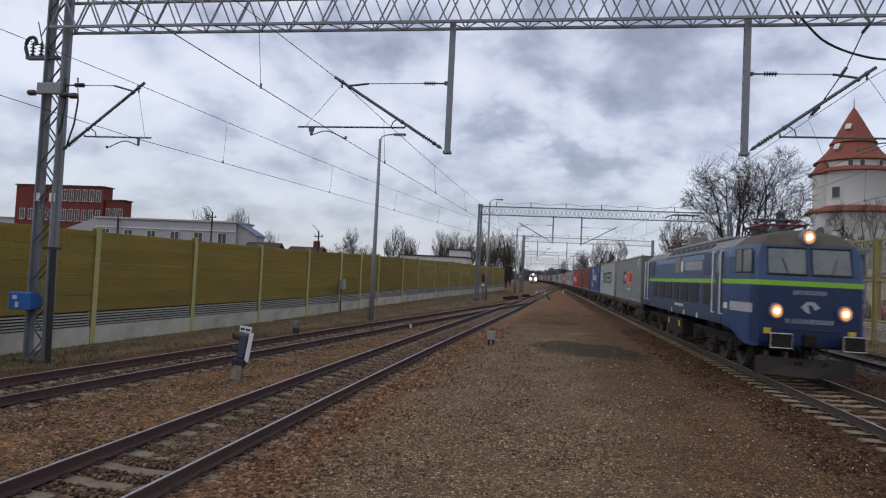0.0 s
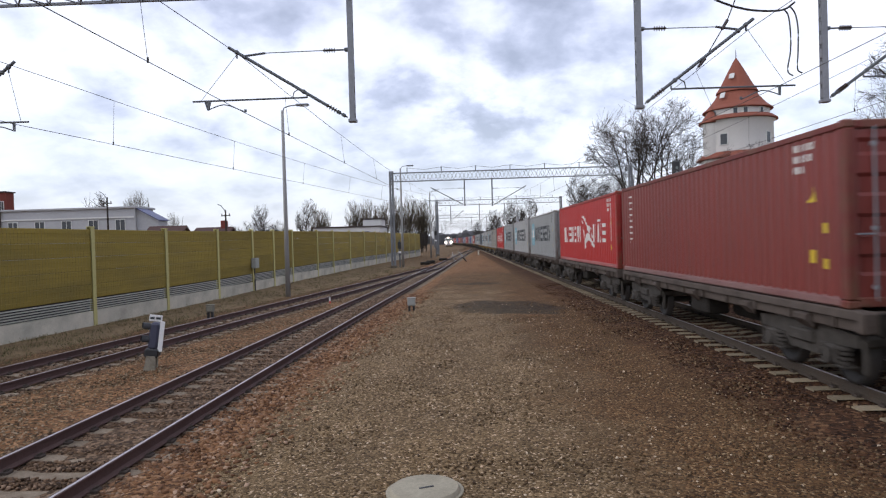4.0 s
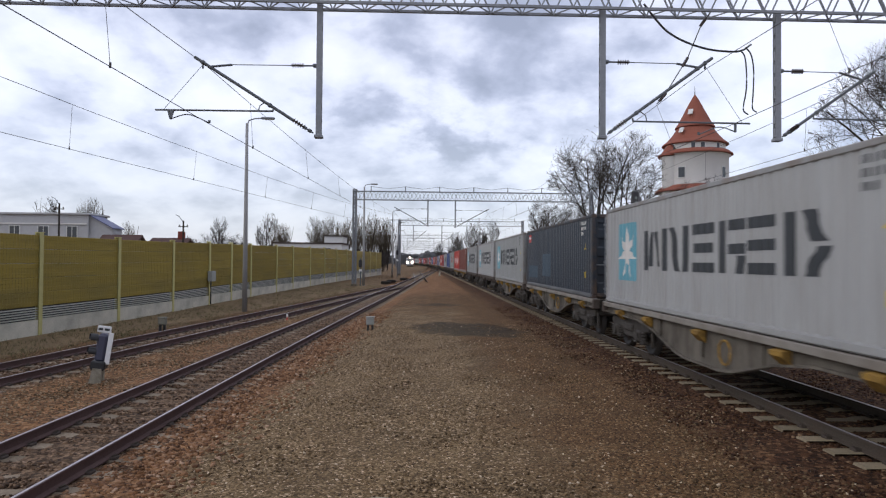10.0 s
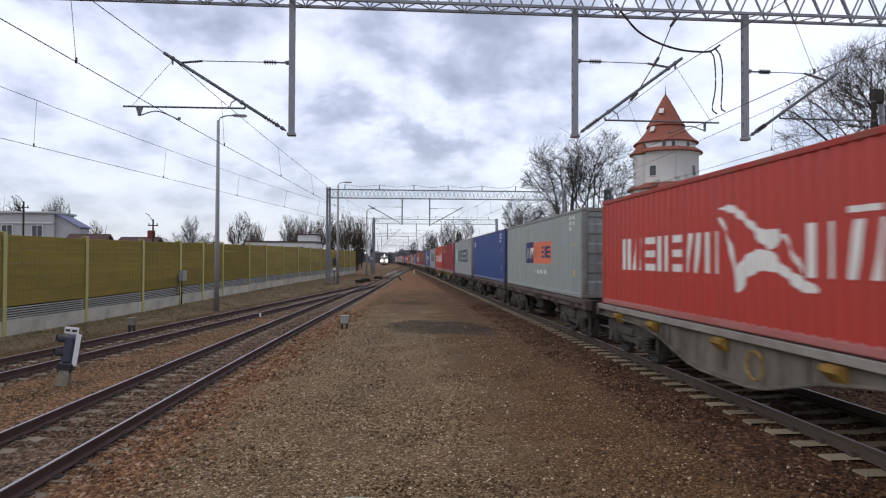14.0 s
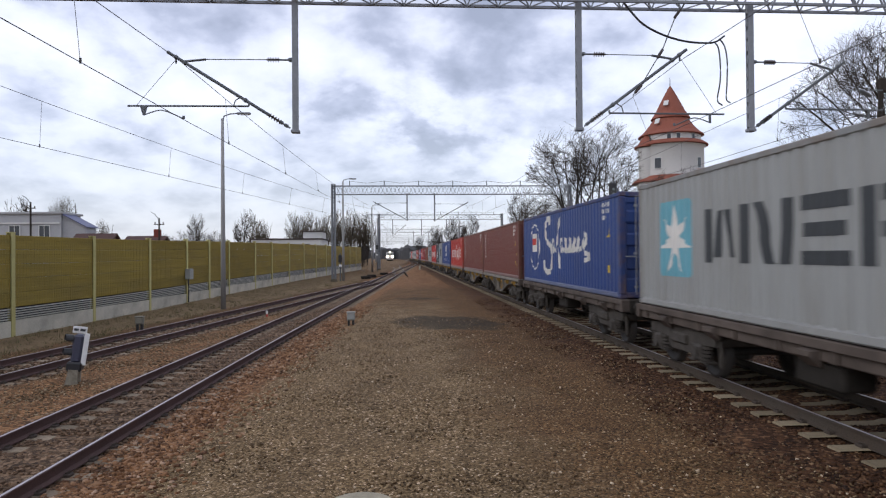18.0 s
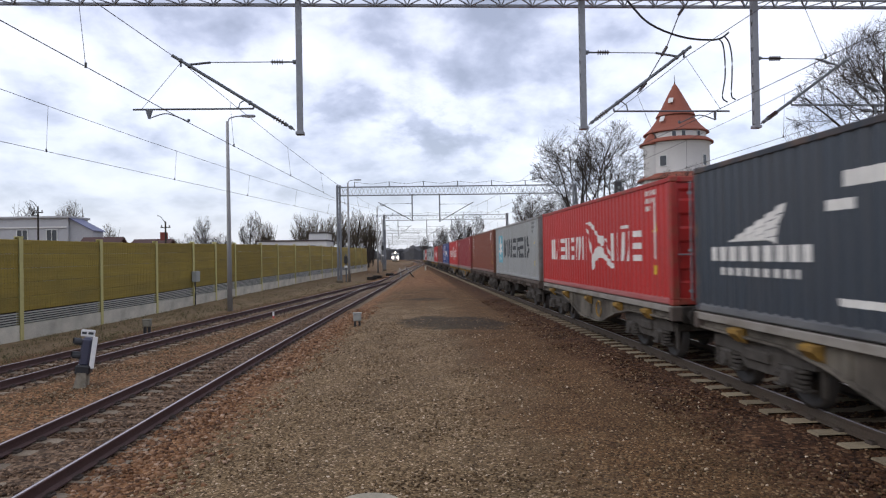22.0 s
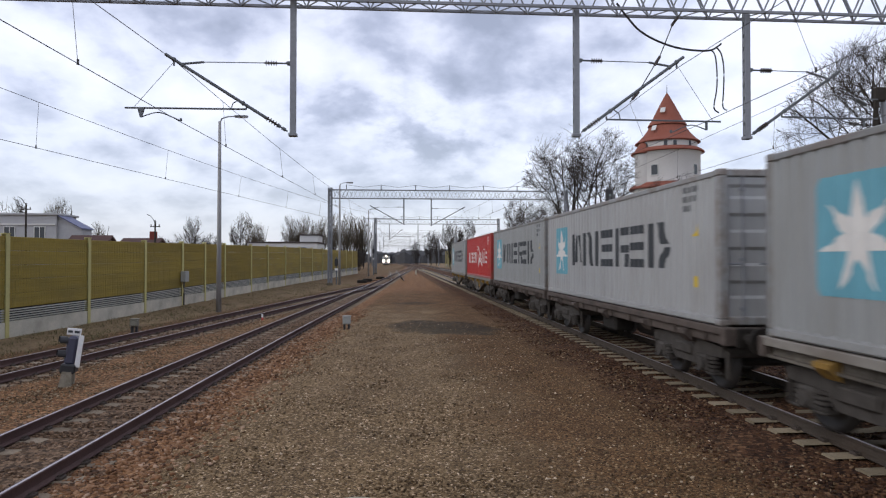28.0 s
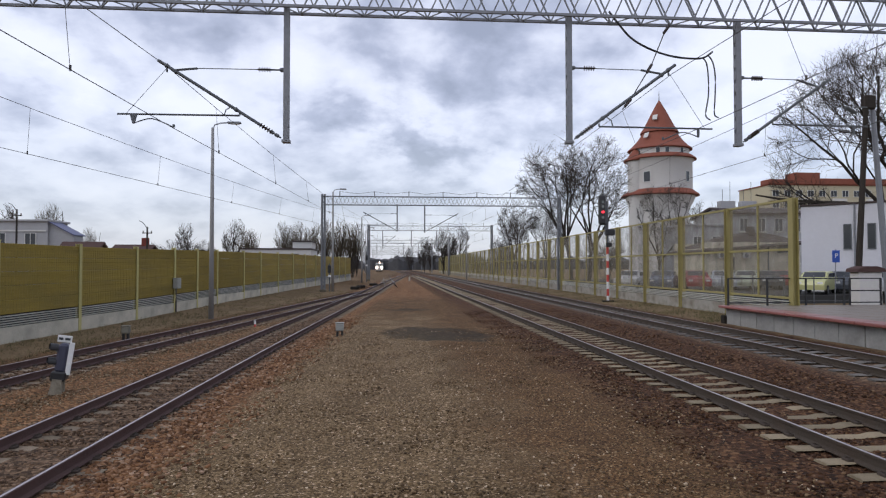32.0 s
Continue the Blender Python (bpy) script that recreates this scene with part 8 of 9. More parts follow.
# left: long grey shed, brick works behind it, low roofs
shed = block("factory_shed", "long pale grey flat-roofed industrial shed with small windows", -64.2, -42.5, 84, 89, 7.9, "render_grey", "render_grey", [(-62.5 + 3.6 * k, 5.7, 1.3, 1.5) for k in range(6)])
part("drain_pipe", Bag().tube([(-60.5, 83.8, 0), (-60.5, 83.8, 8.3)], 0.12, 8), M["roof_dark"], shed)
part("end_bay", Bag().prism([(-69.3, 0), (-64.2, 0), (-64.2, 8.1), (-69.3, 6.2)], 1, 84.3, 88.5), M["render_grey"], shed, "sloping end bay")
part("band", Bag().box((-53.4, 83.9, 6.75), (21.5, 0.1, 0.18)), M["render_white"], shed)
part("side_roof", Bag().prism([(-42.5, 7.9), (-39.6, 6.3), (-39.6, 0), (-42.5, 0)], 1, 84.4, 87), M["render_grey"], shed, "sloping side bay")
part("roof_edge", Bag().prism([(-42.5, 8.0), (-39.4, 6.3), (-39.4, 6.18), (-42.5, 7.88)], 1, 84.0, 87.3), material("edge_blue", (0.1, 0.11, 0.2), 0.5), shed, "blue roof edge")
works = block("brick_factory", "tall dark red brick factory with rows of windows", -119.9, -97.8, 130, 133, 17.9, "brick_red", "roof_dark", [(-107.5 + 1.7 * k, z, 1.1, 2.6) for k in range(6) for z in (15.9, 11.4, 7.0)] + [(-118 + 2.2 * k, z, 1.2, 2.4) for k in range(4) for z in (11.4, 7.0)])
block("brick_factory_wing", "lower dark red brick factory wing", -97.7, -92.9, 130.5, 133, 15.0, "brick_red", "roof_dark", [(-96.8 + 1.5 * k, 12, 1.0, 2.4) for k in range(3)])
block("low_house", "low house with a brown pitched roof and chimney", -39.3, -35.2, 80, 84, 3.6, "render_beige", "roof_brown", flat=False, ridge=1.5)
h2 = block("low_house", "low house with a brown pitched roof and chimney", -35, -30.8, 84, 89, 3.7, "render_grey", "roof_brown", flat=False, ridge=1.2)
part("chimney", Bag().cbox((-31.6, 86.5, 5.2), (0.7, 0.9, 1.6), 0.04), M["brick_red"], h2, "brick chimney")
block("pale_shed", "long low white shed with a dark flat roof", -29, -15.5, 128, 140, 5.6, "render_white", "roof_dark", [(-28 + 2.4 * k, 4.4, 1.5, 0.8) for k in range(5)])
block("roof_block", "small white rooftop block behind the shed", -21, -17, 142, 150, 7.6, "render_white", "roof_dark")
block("pale_block", "distant pale apartment block above the barrier", -150, -132, 150, 165, 11.5, "render_grey", "render_grey", [(-149 + 3 * k, z, 1.4, 1.4) for k in range(6) for z in (9.5, 6.5)])


def wood_pole(x, y, h, label="old dark wooden utility pole with crossarm"):
    root = thing("utility_pole", label, "utility pole", at=pose(x, y, 0), group="utility poles")
    part("pole", Bag().tube([(0, 0, -0.2), (0, 0, h)], 0.13, 8, 0, 0.09), M["bark"], root)
    part("crossarm", Bag().box((0, 0, h - 0.7), (1.1, 0.1, 0.1)), M["bark"], root)
    part("lamp_arm", Bag().tube([(0, 0, h - 0.2), (-0.5, 0, h + 0.5), (-0.9, 0, h + 0.7)], 0.04, 6), M["galv_dark"], root)
    for e in (-0.45, 0.45):
        part("insulator", Bag().tube([(e, 0, h - 0.65), (e, 0, h - 0.45)], 0.06, 8), M["insulator"], root)


wood_pole(-41.5, 75.5, 8.7)
wood_pole(-27.4, 75.5, 6.8)
wood_pole(-64, 120, 9.5)

# right: car park, white house, old pollard poles
lot = thing("parking_lot", "grey asphalt car park behind the barrier", "car park", kind="structure")
part("asphalt", Bag().cbox((36, 62, 0.25), (36, 48, 0.6), 0.02), material("asphalt", (0.06, 0.06, 0.06), 0.9, grain=0.3, grain_scale=20, stain=0.4, bump=0.3), lot)
white = thing("white_house", "plain pale white house wall with two narrow windows", "house", at=pose(29.6, 44.2, 0, 0, 0, -46))
part("wall", Bag().box((9, 0.15, 3.32), (18, 0.3, 6.64)), M["render_lilac"], white, "pale lilac-white wall")
part("wall", Bag().box((0.15, 5, 3.32), (0.3, 9.6, 6.64)), M["render_lilac"], white)
part("wall", Bag().box((17.85, 5, 3.32), (0.3, 9.6, 6.64)), M["render_lilac"], white)
part("wall", Bag().box((9, 9.9, 3.32), (18, 0.3, 6.64)), M["render_lilac"], white)
part("roof", Bag().cbox((9, 5, 6.69), (18.1, 10.2, 0.14), 0.03), M["roof_dark"], white)
part("drain_pipe", Bag().tube([(3.3, -0.08, 0), (3.3, -0.08, 6.64)], 0.06, 8), M["galv"], white)
for cx in (2.87, 4.28, 7.6, 10.8):
    win = part("window", Bag().box((cx, -0.02, 4.4), (0.4, 0.06, 1.65)), M["window_dark"], white, "narrow dark window")
    part("frame", Bag().box((cx, -0.045, 5.24), (0.48, 0.05, 0.05)).box((cx, -0.06, 3.55), (0.52, 0.1, 0.05)).box((cx - 0.22, -0.045, 4.4), (0.04, 0.05, 1.65)).box((cx + 0.22, -0.045, 4.4), (0.04, 0.05, 1.65)), M["galv_dark"], win)
old = thing("old_house", "low cream house with a sagging dark hipped roof", "building")
for c, d in (((33.9, 58.15, 2.3), (9.6, 0.3, 4.6)), ((33.9, 63.85, 2.3), (9.6, 0.3, 4.6)), ((29.25, 61, 2.0), (0.3, 5.4, 4.0)), ((38.55, 61, 2.3), (0.3, 5.4, 4.6))):
    part("wall", Bag().box(c, d), M["render_cream"], old, "stained cream wall")
part("roof", Bag().add([(28.7, 57.5, 3.75), (39.0, 57.5, 4.55), (39.0, 64.5, 4.55), (28.7, 64.5, 3.75), (32.4, 60.6, 5.3), (35.6, 60.8, 5.75), (38.2, 60.8, 5.4), (28.7, 57.5, 3.6), (39.0, 57.5, 4.4), (39.0, 64.5, 4.4), (28.7, 64.5, 3.6)],
                       [(0, 1, 6, 5), (0, 5, 4), (1, 2, 6), (2, 3, 4, 5), (2, 5, 6), (3, 0, 4), (7, 8, 1, 0), (8, 9, 2, 1), (9, 10, 3, 2), (10, 7, 0, 3), (7, 10, 9, 8)]), M["roof_dark"], old, "sagging dark hipped roof")
for x, z in ((33.0, 5.5), (35.2, 5.75)):
    part("chimney", Bag().cbox((x, 60.4, z), (0.6, 0.6, 0.9), 0.04), M["roof_dark"], old)
for x in (30.9, 33.3):
    ac = part("air_conditioner", Bag().cbox((x, 57.8, 3.35), (0.75, 0.35, 0.55), 0.03), M["render_white"], old, "pale air conditioner unit")
    part("fan", Bag().tube([(x - 0.1, 57.64, 3.35), (x - 0.1, 57.6, 3.35)], 0.2, 12), M["galv_dark"], ac)
window(old, 37.0, 4.0, 1.1, 0.7, 58, -1, frame_mat="galv_dark")
window(old, 31.8, 2.6, 0.7, 1.1, 58, -1, frame_mat="galv_dark")
part("drain_pipe", Bag().tube([(35.5, 57.9, 0.4), (35.5, 57.9, 4.2)], 0.06, 6), M["galv_dark"], old)
ten = block("grey_tenement", "grey tenement behind the car park with chimneys", 41, 50.5, 74, 84, 8.7, "render_grey", "roof_dark", [(42.3 + 2.2 * k, z, 1.0, 1.6) for k in range(4) for z in (1.9, 4.6, 7.3)], flat=False, ridge=0.9)
for x in (42.6, 45.4):
    part("chimney", Bag().cbox((x, 78.5, 10.0), (2.0, 0.9, 1.2), 0.05), M["render_grey"], ten, "broad grey chimney")
    for e in (-0.5, 0.5):
        part("aerial", Bag().tube([(x + e, 78.5, 10.5), (x + e, 78.5, 12.6 + e)], 0.03, 5), M["galv_dark"], ten)
block("grey_annexe", "pale grey lower wing of the tenement", 35.8, 40.9, 75, 83, 7.2, "render_grey", "render_grey", [(37.0 + 2.4 * k, z, 1.0, 1.5) for k in range(2) for z in (2.0, 5.2)])
apt = block("apartment_block", "cream apartment block with a red roof band", 92.6, 140, 150, 164, 22.2, "render_beige", "roof_tile", [(94 + 3.0 * k, z, 1.6, 1.5) for k in range(15) for z in (20.2, 17.4, 14.6, 11.8)])
for x0, x1, z1 in ((92.2, 98.6, 23.6), (98.7, 105.2, 25.3), (105.3, 140.2, 23.9)):
    part("roof_band", Bag().cbox(((x0 + x1) / 2, 151.5, (22.4 + z1) / 2), (x1 - x0, 4.0, z1 - 22.4), 0.1), M["roof_tile"], apt, "red roof band")
for z in (18.4, 15.6, 12.8):
    for x in (101.0, 110.0, 119.0):
        part("balcony", Bag().cbox((x, 149.4, z), (3.4, 1.2, 1.0), 0.05), M["render_white"], apt)

pil = thing("gate_pillar", "stout white rendered gate pillar with a brown cap", "pillar", at=pose(24.2, 31.0, 0))
part("shaft", Bag().cbox((0, 0, 1.0), (1.25, 0.7, 2.1), 0.04), M["render_white"], pil, "stained white pillar")
part("cap", Bag().prism([(-0.78, 2.05), (0.78, 2.05), (0.7, 2.22), (0.3, 2.34), (-0.3, 2.34), (-0.7, 2.22)], 1, -0.45, 0.45), M["roof_brown"], pil, "brown tiled cap")
pole = thing("a_frame_pole", "old dark wooden A-frame utility pole with a lamp", "utility pole")
part("leg", Bag().tube([(25.2, 33, -0.2), (26.3, 33.4, 11.8)], 0.17, 8, 0, 0.13), M["bark"], pole, "dark wooden leg")
part("leg", Bag().tube([(27.6, 33.6, -0.2), (26.65, 33.5, 11.8)], 0.17, 8, 0, 0.13), M["galv"], pole, "pale concrete leg")
part("head", Bag().cbox((26.45, 33.4, 11.4), (0.62, 0.36, 0.8), 0.08), M["bark"], pole)
part("lamp_arm", Bag().tube([(26.3, 33.3, 11.1), (25.3, 32.9, 11.0)], 0.04, 6), M["galv_dark"], pole)
part("lamp_head", Bag().cbox((24.9, 32.8, 10.8), (0.75, 0.25, 0.2), 0.08, m=Matrix.Rotation(0.5, 3, "Y")), M["galv_dark"], pole, "dark street lamp head")
ps = thing("parking_sign", "blue parking sign on a thin post", "sign", at=pose(27.6, 38, 0))
part("post", Bag().tube([(0, 0, 0), (0.1, 0, 3.4)], 0.03, 6), M["galv"], ps)
part("board", Bag().cbox((0.08, -0.04, 2.95), (0.5, 0.03, 0.75), 0.01), material("sign_blue", (0.02, 0.08, 0.4), 0.5, grain=0.1), ps, "blue sign board")
txt = bpy.data.curves.new("letter", "FONT")
txt.body, txt.size, txt.extrude = "P", 0.42, 0.004
tmp = bpy.data.objects.new("letter_source", txt)
letter = bpy.data.meshes.new_from_object(tmp)
bpy.data.objects.remove(tmp)
letter.materials.append(M["white"])
part("letter", letter, M["white"], ps, at=pose(-0.02, -0.07, 2.85, 90, 0, 0))
mesh_fence = thing("mesh_fence", "thin grey wire fence along the car park", "fence")
for k in range(14):
    part("post", Bag().box((19.5 + 1.9 * k, 36.5, 0.9), (0.05, 0.05, 1.8)), M["galv_dark"], mesh_fence)
for z in (0.3, 1.7):
    part("rail", Bag().box((31.8, 36.5, z), (25, 0.03, 0.03)), M["galv_dark"], mesh_fence)


def make_car(x, y, rz, colour, label):
    root = thing("car", label, "car", at=pose(x, y, 0.55, 0, 0, rz), group="parked cars")
    mat = material("car_paint", colour, 0.3, grain=0.04, stain=0.1)
    W = 0.85
    side = [(-2.0, 0.3), (-2.05, 0.6), (-1.95, 0.85), (-1.1, 0.98), (-0.55, 1.42), (0.9, 1.46), (1.55, 1.0), (1.95, 0.92), (2.03, 0.6), (1.98, 0.3)]
    b = Bag()
    n = len(side)
    vs = []
    for e in (-1, -0.86, 0.86, 1):
        vs += [(px, e * W * (0.82 if pz > 1.2 else 1.0), pz * (0.97 if abs(e) == 1 and pz > 1.2 else 1)) for px, pz in side]
    fs = [tuple(range(n))[::-1], tuple(range(3 * n, 4 * n))]
    for k in range(3):
        fs += [(k * n + j, k * n + (j + 1) % n, (k + 1) * n + (j + 1) % n, (k + 1) * n + j) for j in range(n)]
    part("body", b.add(vs, fs), mat, root, smooth=False)
    for e in (-1, 1):
        part("side_glass", Bag().prism([(-0.85, 1.0), (-0.48, 1.34), (0.82, 1.38), (1.3, 1.0)], 1, e * W * 0.93 - 0.02, e * W * 0.93 + 0.02), M["window_dark"], root)
        for wx in (-1.25, 1.25):
            w = part("wheel", Bag().tube([(wx, e * 0.72, 0.3), (wx, e * 0.88, 0.3)], 0.3, 16), M["black"], root)
            part("rim", Bag().tube([(wx, e * 0.87, 0.3), (wx, e * 0.895, 0.3)], 0.19, 12), M["galv"], w)
        part("headlight", Bag().cbox((-1.98, e * 0.6, 0.72), (0.1, 0.32, 0.16), 0.03), M["frame_white"], root)
        part("tail_light", Bag().cbox((1.98, e * 0.65, 0.78), (0.08, 0.22, 0.2), 0.03), M["red"], root)
    part("windscreen", Bag().add([(-1.07, -0.68, 1.0), (-1.07, 0.68, 1.0), (-0.58, 0.6, 1.41), (-0.58, -0.6, 1.41), (-1.0, -0.68, 0.97), (-1.0, 0.68, 0.97), (-0.52, 0.6, 1.38), (-0.52, -0.6, 1.38)], [(0, 1, 2, 3), (4, 7, 6, 5), (0, 3, 7, 4), (1, 5, 6, 2), (3, 2, 6, 7), (0, 4, 5, 1)]), M["window_dark"], root)


for x, y, rz, c, lab in ((27.8, 39.9, 42, (0.5, 0.5, 0.24), "pale lime hatchback car parked behind the railing"), (30.6, 41.2, 60, (0.09, 0.1, 0.12), "dark car parked by the white house"), (30.2, 37.9, 70, (0.4, 0.42, 0.44), "silver car parked by the white house"),
                         (18.6, 48.4, 55, (0.5, 0.5, 0.5), "white car parked behind the barrier"), (21.0, 48.0, 60, (0.1, 0.12, 0.17), "dark blue car parked behind the barrier"), (23.4, 47.8, 72, (0.28, 0.03, 0.035), "dull red car parked behind the barrier"),
                         (25.4, 47.4, 65, (0.36, 0.38, 0.4), "silver hatchback parked behind the barrier"), (27.6, 48.0, 60, (0.45, 0.48, 0.36), "pale green car parked behind the barrier"), (29.6, 48.8, 75, (0.08, 0.085, 0.09), "black car parked in the lot"), (31.6, 49.6, 68, (0.3, 0.04, 0.04), "red car parked in the lot")):
    make_car(x, y, rz, c, lab)

# ---- a second train waiting far down the branch ----
far = thing("waiting_train", "distant dark train front with bright headlights", "train", at=pose(-4.0, 250, L_Z, 0, 0, 1.0))
# wall grey in place of dark paint: the distance haze is in the colour
part("body", Bag().cbox((0, 9.2, 2.3), (2.9, 18, 3.0), 0.25), M["render_grey"], far, "train front with haze put into its grey colour")
part("roof", Bag().cbox((0, 9.2, 3.9), (2.6, 17.6, 0.4), 0.15), M["cab_roof"], far)
part("windscreen", Bag().cbox((0, 0.18, 3.1), (2.3, 0.06, 0.5), 0.02), M["cab_glass"], far)
# lower lenses are oversized, so their discs take in the headlights' glow
for e in (-1, 1):
    part("headlight", Bag().tube([(e * 1.0, 0.2, 2.05), (e * 1.0, 0.1, 2.05)], 0.36, 16), M["headlight_far"], far, "bright white headlight")
part("headlight", Bag().tube([(0, 0.2, 4.0), (0, 0.1, 4.0)], 0.16, 16), M["headlight_far"], far, "bright white headlight")
for y in (3, 15):
    part("bogie", BOGIE, M["wagon_bogie"], far, at=pose(0, y, 0))
part("coach", Bag().cbox((0.2, 40, 2.4), (2.9, 40, 3.2), 0.25), M["loco_side"], far)


# ---- loose stones: ballast and gravel close to the camera ----
def stone_material(name, stops):
    m = bpy.data.materials.new(name)
    m.use_nodes = True
    nt = m.node_tree
    N, L = nt.nodes.new, nt.links.new
    b = nt.nodes["Principled BSDF"]
    b.inputs["Roughness"].default_value, b.inputs["Specular IOR Level"].default_value = 0.9, 0.25
    g, r = N("ShaderNodeNewGeometry"), N("ShaderNodeValToRGB")
    els = r.color_ramp.elements
    els[0].position, els[0].color = stops[0][0], (*stops[0][1], 1)
    els[1].position, els[1].color = stops[-1][0], (*stops[-1][1], 1)
    for p, c in stops[1:-1]:
        els.new(p).color = (*c, 1)
    L(g.outputs["Random Per Island"], r.inputs[0]); L(r.outputs[0], b.inputs["Base Color"])
    return m


def scatter(name, label, where, count, size, mat, seed):
    """Many rough little stones, joined as one mesh; where() gives a place or nothing."""
    rng = np.random.default_rng(seed)
    corner = np.array([(x, y, z) for x in (-1, 1) for y in (-1, 1) for z in (-1, 1)], float)
    quads = np.array([(0, 1, 3, 2), (4, 6, 7, 5), (0, 4, 5, 1), (2, 3, 7, 6), (0, 2, 6, 4), (1, 5, 7, 3)])
    pts = []
    while len(pts) < count:
        p = where(rng)
        if p:
            pts.append((p[0], p[1], ground_z(p[0], p[1])))
    n = len(pts)
    s = rng.uniform(*size, (n, 1, 1)) * np.array([1, 1, 0.7]) * rng.uniform(0.7, 1.25, (n, 1, 3))
    v = corner[None] * s * rng.uniform(0.6, 1.15, (n, 8, 3))
    a = rng.uniform(0, 6.283, n)
    c, q = np.cos(a)[:, None], np.sin(a)[:, None]
    t = rng.uniform(-0.5, 0.5, n)[:, None]
    x, y, z = v[..., 0] * c - v[..., 1] * q, v[..., 0] * q + v[..., 1] * c, v[..., 2] + v[..., 0] * t
    v = np.stack([x, y, z + 0.25 * s[:, :, 2]], -1) + np.array(pts)[:, None, :]
    f = quads[None] + 8 * np.arange(n)[:, None, None]
    me = bpy.data.meshes.new(name)
    me.vertices.add(n * 8)
    me.vertices.foreach_set("co", v.ravel())
    me.loops.add(n * 24)
    me.loops.foreach_set("vertex_index", f.ravel())
    me.polygons.add(n * 6)
    me.polygons.foreach_set("loop_start", np.arange(0, n * 24, 4))
    me.update(calc_edges=True)
    me.materials.append(mat)
    tagged(new(name, me), label, "stones", kind="stuff")


RUSTY = stone_material("rusty_stone", [(0, (0.0535, 0.026, 0.0139)), (0.3, (0.144, 0.0698, 0.0331)), (0.6, (0.225, 0.113, 0.0539)), (0.85, (0.278, 0.158, 0.087)), (1, (0.407, 0.279, 0.191))])
DARK = stone_material("dark_stone", [(0, (0.0194, 0.009, 0.00486)), (0.5, (0.0668, 0.031, 0.0146)), (0.85, (0.112, 0.0561, 0.0267)), (1, (0.236, 0.151, 0.0851))])
BROWN = stone_material("brown_stone", [(0, (0.05, 0.033, 0.019)), (0.4, (0.125, 0.083, 0.046)), (0.75, (0.195, 0.134, 0.076)), (1, (0.36, 0.28, 0.19))])
DULL = stone_material("dull_stone", [(0, (0.0375, 0.0223, 0.0139)), (0.5, (0.123, 0.0744, 0.0435)), (0.85, (0.198, 0.126, 0.0783)), (1, (0.3, 0.205, 0.139))])
FINE = stone_material("fine_stone", [(0, (0.0481, 0.0293, 0.015)), (0.4, (0.128, 0.0821, 0.0416)), (0.75, (0.203, 0.135, 0.0716)), (0.92, (0.321, 0.227, 0.133)), (1, (0.621, 0.501, 0.366))])


def near_y(rng, lo, hi):
    return lo + (hi - lo) * rng.random() ** 1.7


def shoulder(rng):
    y = near_y(rng, 3.5, 34)
    d = 0.9 + abs(rng.normal(0, 0.75))
    return (left_x(y) + d, y) if d < 2.7 else None


def between(rng):
    y = near_y(rng, 7, 40)
    a, b = siding_x(y) + 0.9, left_x(y) - 0.9
    return (a + (b - a) * rng.random(), y) if b > a else None


def off_sleeper(y):
    """Distance along the track to the middle of the next sleeper."""
    return abs((y + 6.0 + 0.3) % 0.6 - 0.3)


def in_left(rng):
    y = near_y(rng, 5, 35)
    d = rng.uniform(-1.3, 1.3)
    return None if abs(abs(d) - 0.753) < 0.09 or off_sleeper(y + 0.06 * d) < 0.135 else (left_x(y) + d, y)


def in_siding(rng):
    y = near_y(rng, 8, 40)
    d = rng.uniform(-1.7, 1.3)
    return None if abs(abs(d) - 0.753) < 0.09 else (siding_x(y) + d, y)


def by_right(rng):
    y = near_y(rng, 4.5, 36)
    x = rng.uniform(right_x(y) - 2.6, right_x(y) + 2.6)
    d = abs(x - right_x(y))
    if abs(d - 0.753) < 0.09 or (d < 1.3 and off_sleeper(y) < 0.135):
        return None
    return (x, y)


def gravel(rng):
    y = near_y(rng, 3.2, 26)
    x = rng.uniform(left_x(y) + 1.8, 5.0)
    oily = ((x - 1.9 - 0.25 * (24 - y)) / 2.0) ** 2 + ((y - 24.2) / 2.6) ** 2 + 1.6 * noise.noise(Vector((x * 0.9, y * 0.7, 5))) < 0.8
    return None if oily and rng.random() < 0.85 else (x, y)


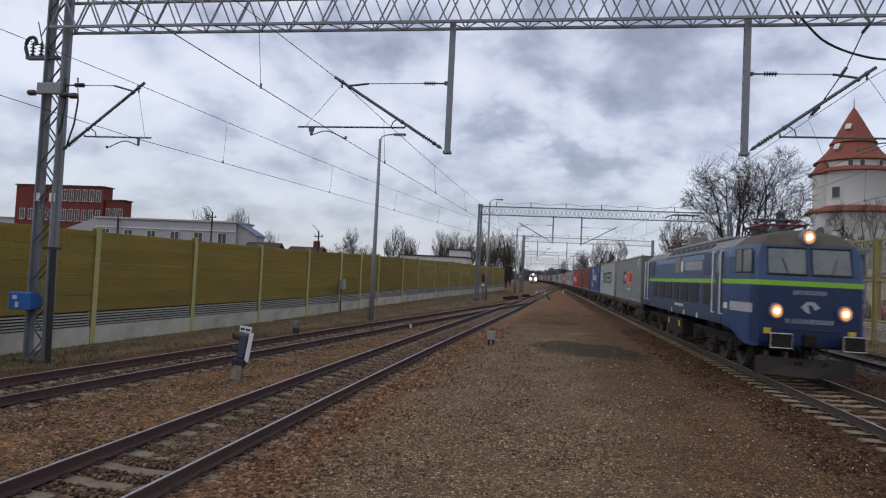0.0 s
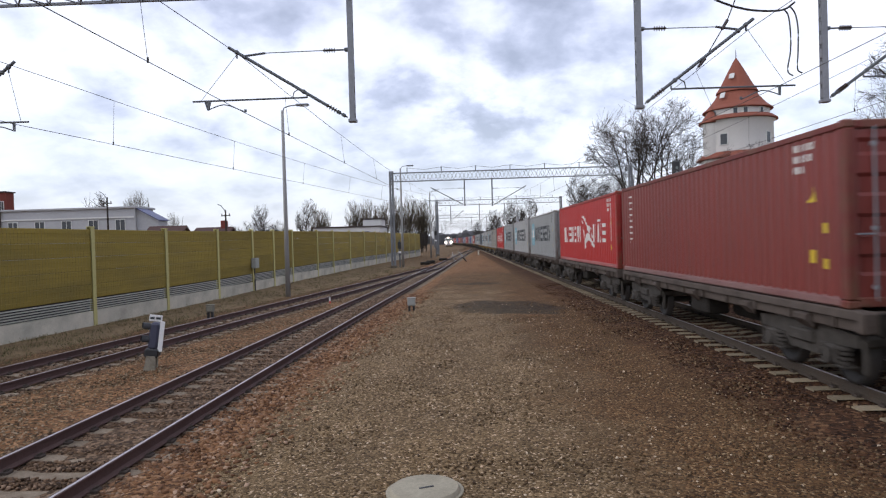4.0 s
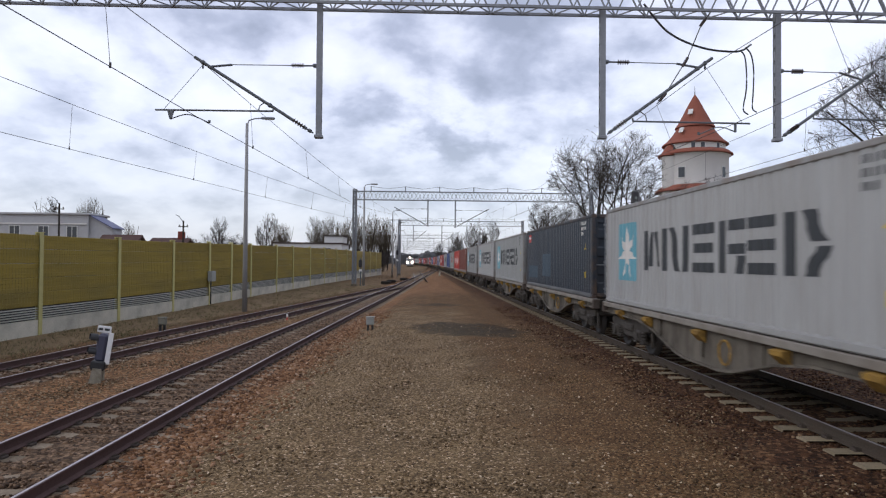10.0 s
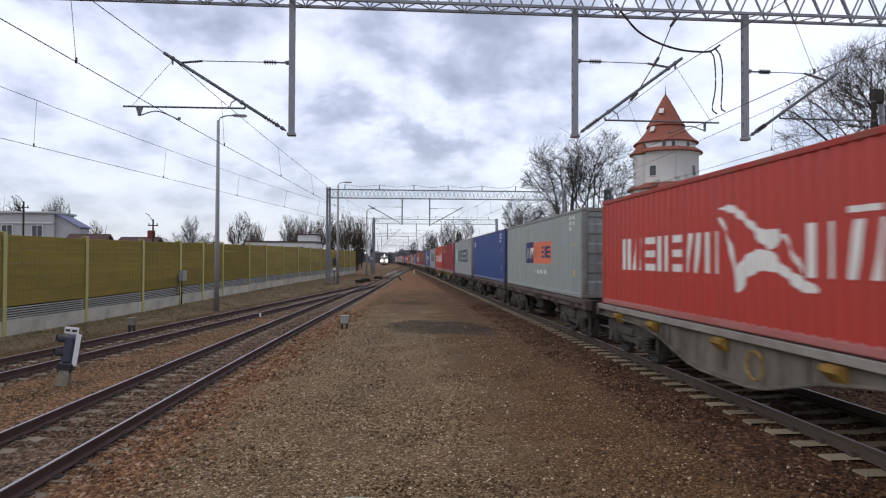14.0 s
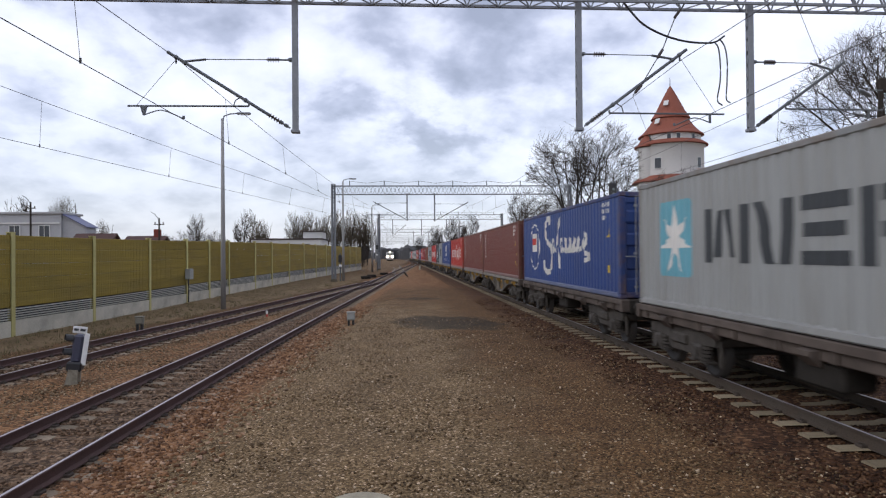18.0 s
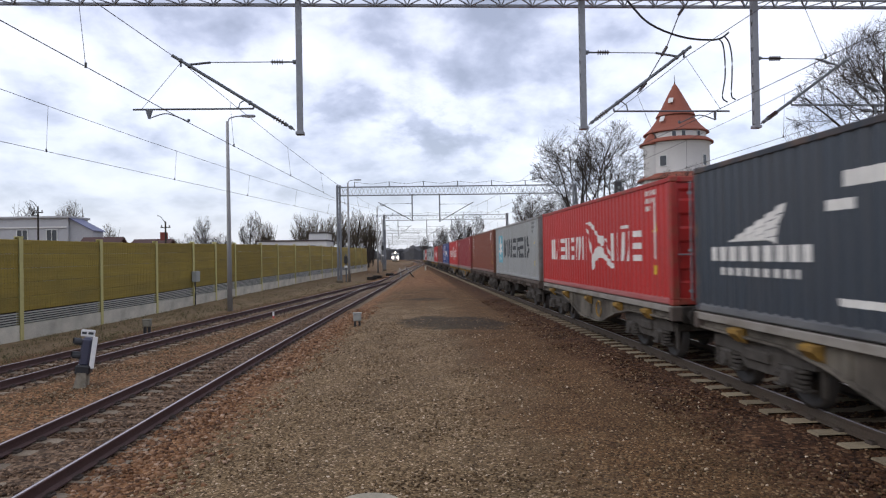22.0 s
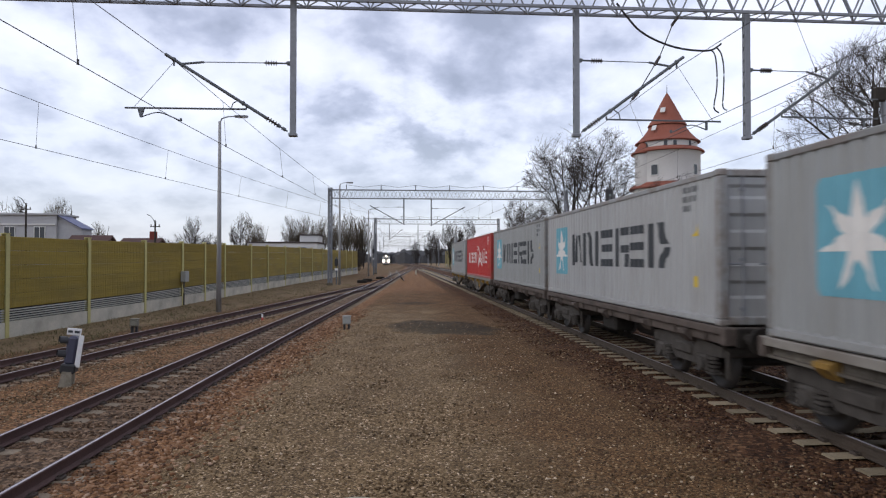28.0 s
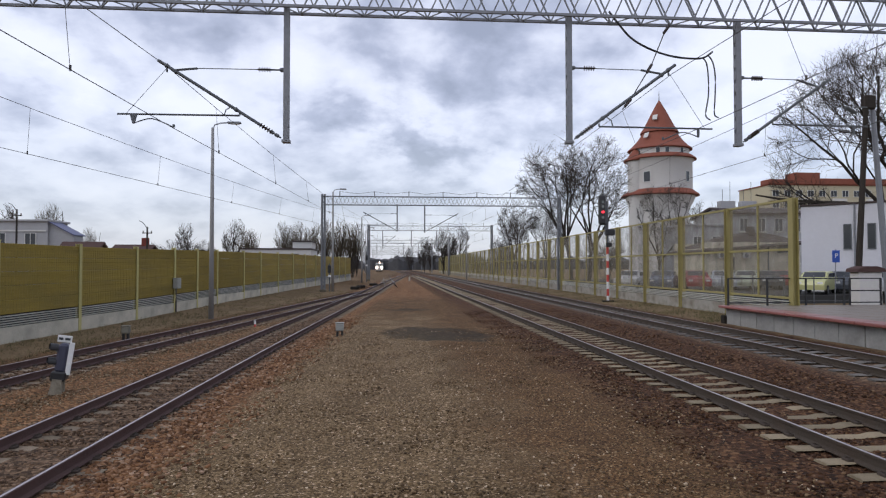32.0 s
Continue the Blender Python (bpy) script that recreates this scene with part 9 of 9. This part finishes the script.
scatter("ballast_stones", "rusty brown ballast stones along the track shoulder", shoulder, 11000, (0.014, 0.034), RUSTY, 1)
scatter("ballast_stones", "brown ballast stones between the two tracks", between, 16000, (0.008, 0.02), BROWN, 2)
scatter("ballast_stones", "dull ballast stones between the old rails", in_left, 9000, (0.012, 0.028), DULL, 3)
scatter("ballast_stones", "dull ballast stones under the siding", in_siding, 6000, (0.018, 0.036), DULL, 4)
scatter("ballast_stones", "dark brown ballast stones around the main track", by_right, 14000, (0.01, 0.024), DARK, 5)
scatter("gravel_stones", "loose pale gravel stones scattered over the ground", gravel, 22000, (0.006, 0.017), FINE, 6)


def tufts(name, label, where, count, mat, seed):
    """Dry grass blades, joined as one mesh: thin leaning triangles."""
    rng = np.random.default_rng(seed)
    pts = []
    while len(pts) < count:
        p = where(rng)
        if p:
            for k in range(4):
                x, y = p[0] + rng.normal(0, 0.05), p[1] + rng.normal(0, 0.05)
                pts.append((x, y, ground_z(x, y) - 0.01))
    n = len(pts)
    p = np.array(pts)
    a = rng.uniform(0, 6.283, n)
    w, h = rng.uniform(0.004, 0.012, n), rng.uniform(0.04, 0.15, n)
    side = np.stack([np.cos(a), np.sin(a), np.zeros(n)], -1) * w[:, None]
    lean = np.stack([rng.normal(0, 0.5, n), rng.normal(0, 0.5, n), np.ones(n)], -1) * h[:, None]
    v = np.stack([p - side, p + side, p + lean], 1)
    me = bpy.data.meshes.new(name)
    me.from_pydata(v.reshape(-1, 3).tolist(), [], np.arange(3 * n).reshape(-1, 3).tolist())
    me.materials.append(mat)
    tagged(new(name, me), label, "grass", kind="stuff")


DRY = stone_material("dry_grass", [(0, (0.05, 0.05, 0.022)), (0.4, (0.11, 0.1, 0.045)), (0.75, (0.19, 0.155, 0.08)), (1, (0.3, 0.25, 0.14))])


def left_verge(rng):
    y = near_y(rng, 8, 70)
    a, b = fence_x(y) + 0.15, siding_x(y) - 1.9
    x = a + (b - a) * rng.random()
    return (x, y) if b > a and noise.noise(Vector((x * 0.8, y * 0.5, 2))) > rng.uniform(-0.5, 0.4) else None


def right_verge(rng):
    y = near_y(rng, 26, 75)
    x = rng.uniform(13.2, 16.2)
    return (x, y) if noise.noise(Vector((x * 0.8, y * 0.5, 8))) > rng.uniform(-0.5, 0.3) else None


tufts("dry_grass", "short dry grass along the barrier's foot", left_verge, 22000, DRY, 11)
tufts("dry_grass", "short dry grass beside the platform track", right_verge, 14000, DRY, 12)


motions()
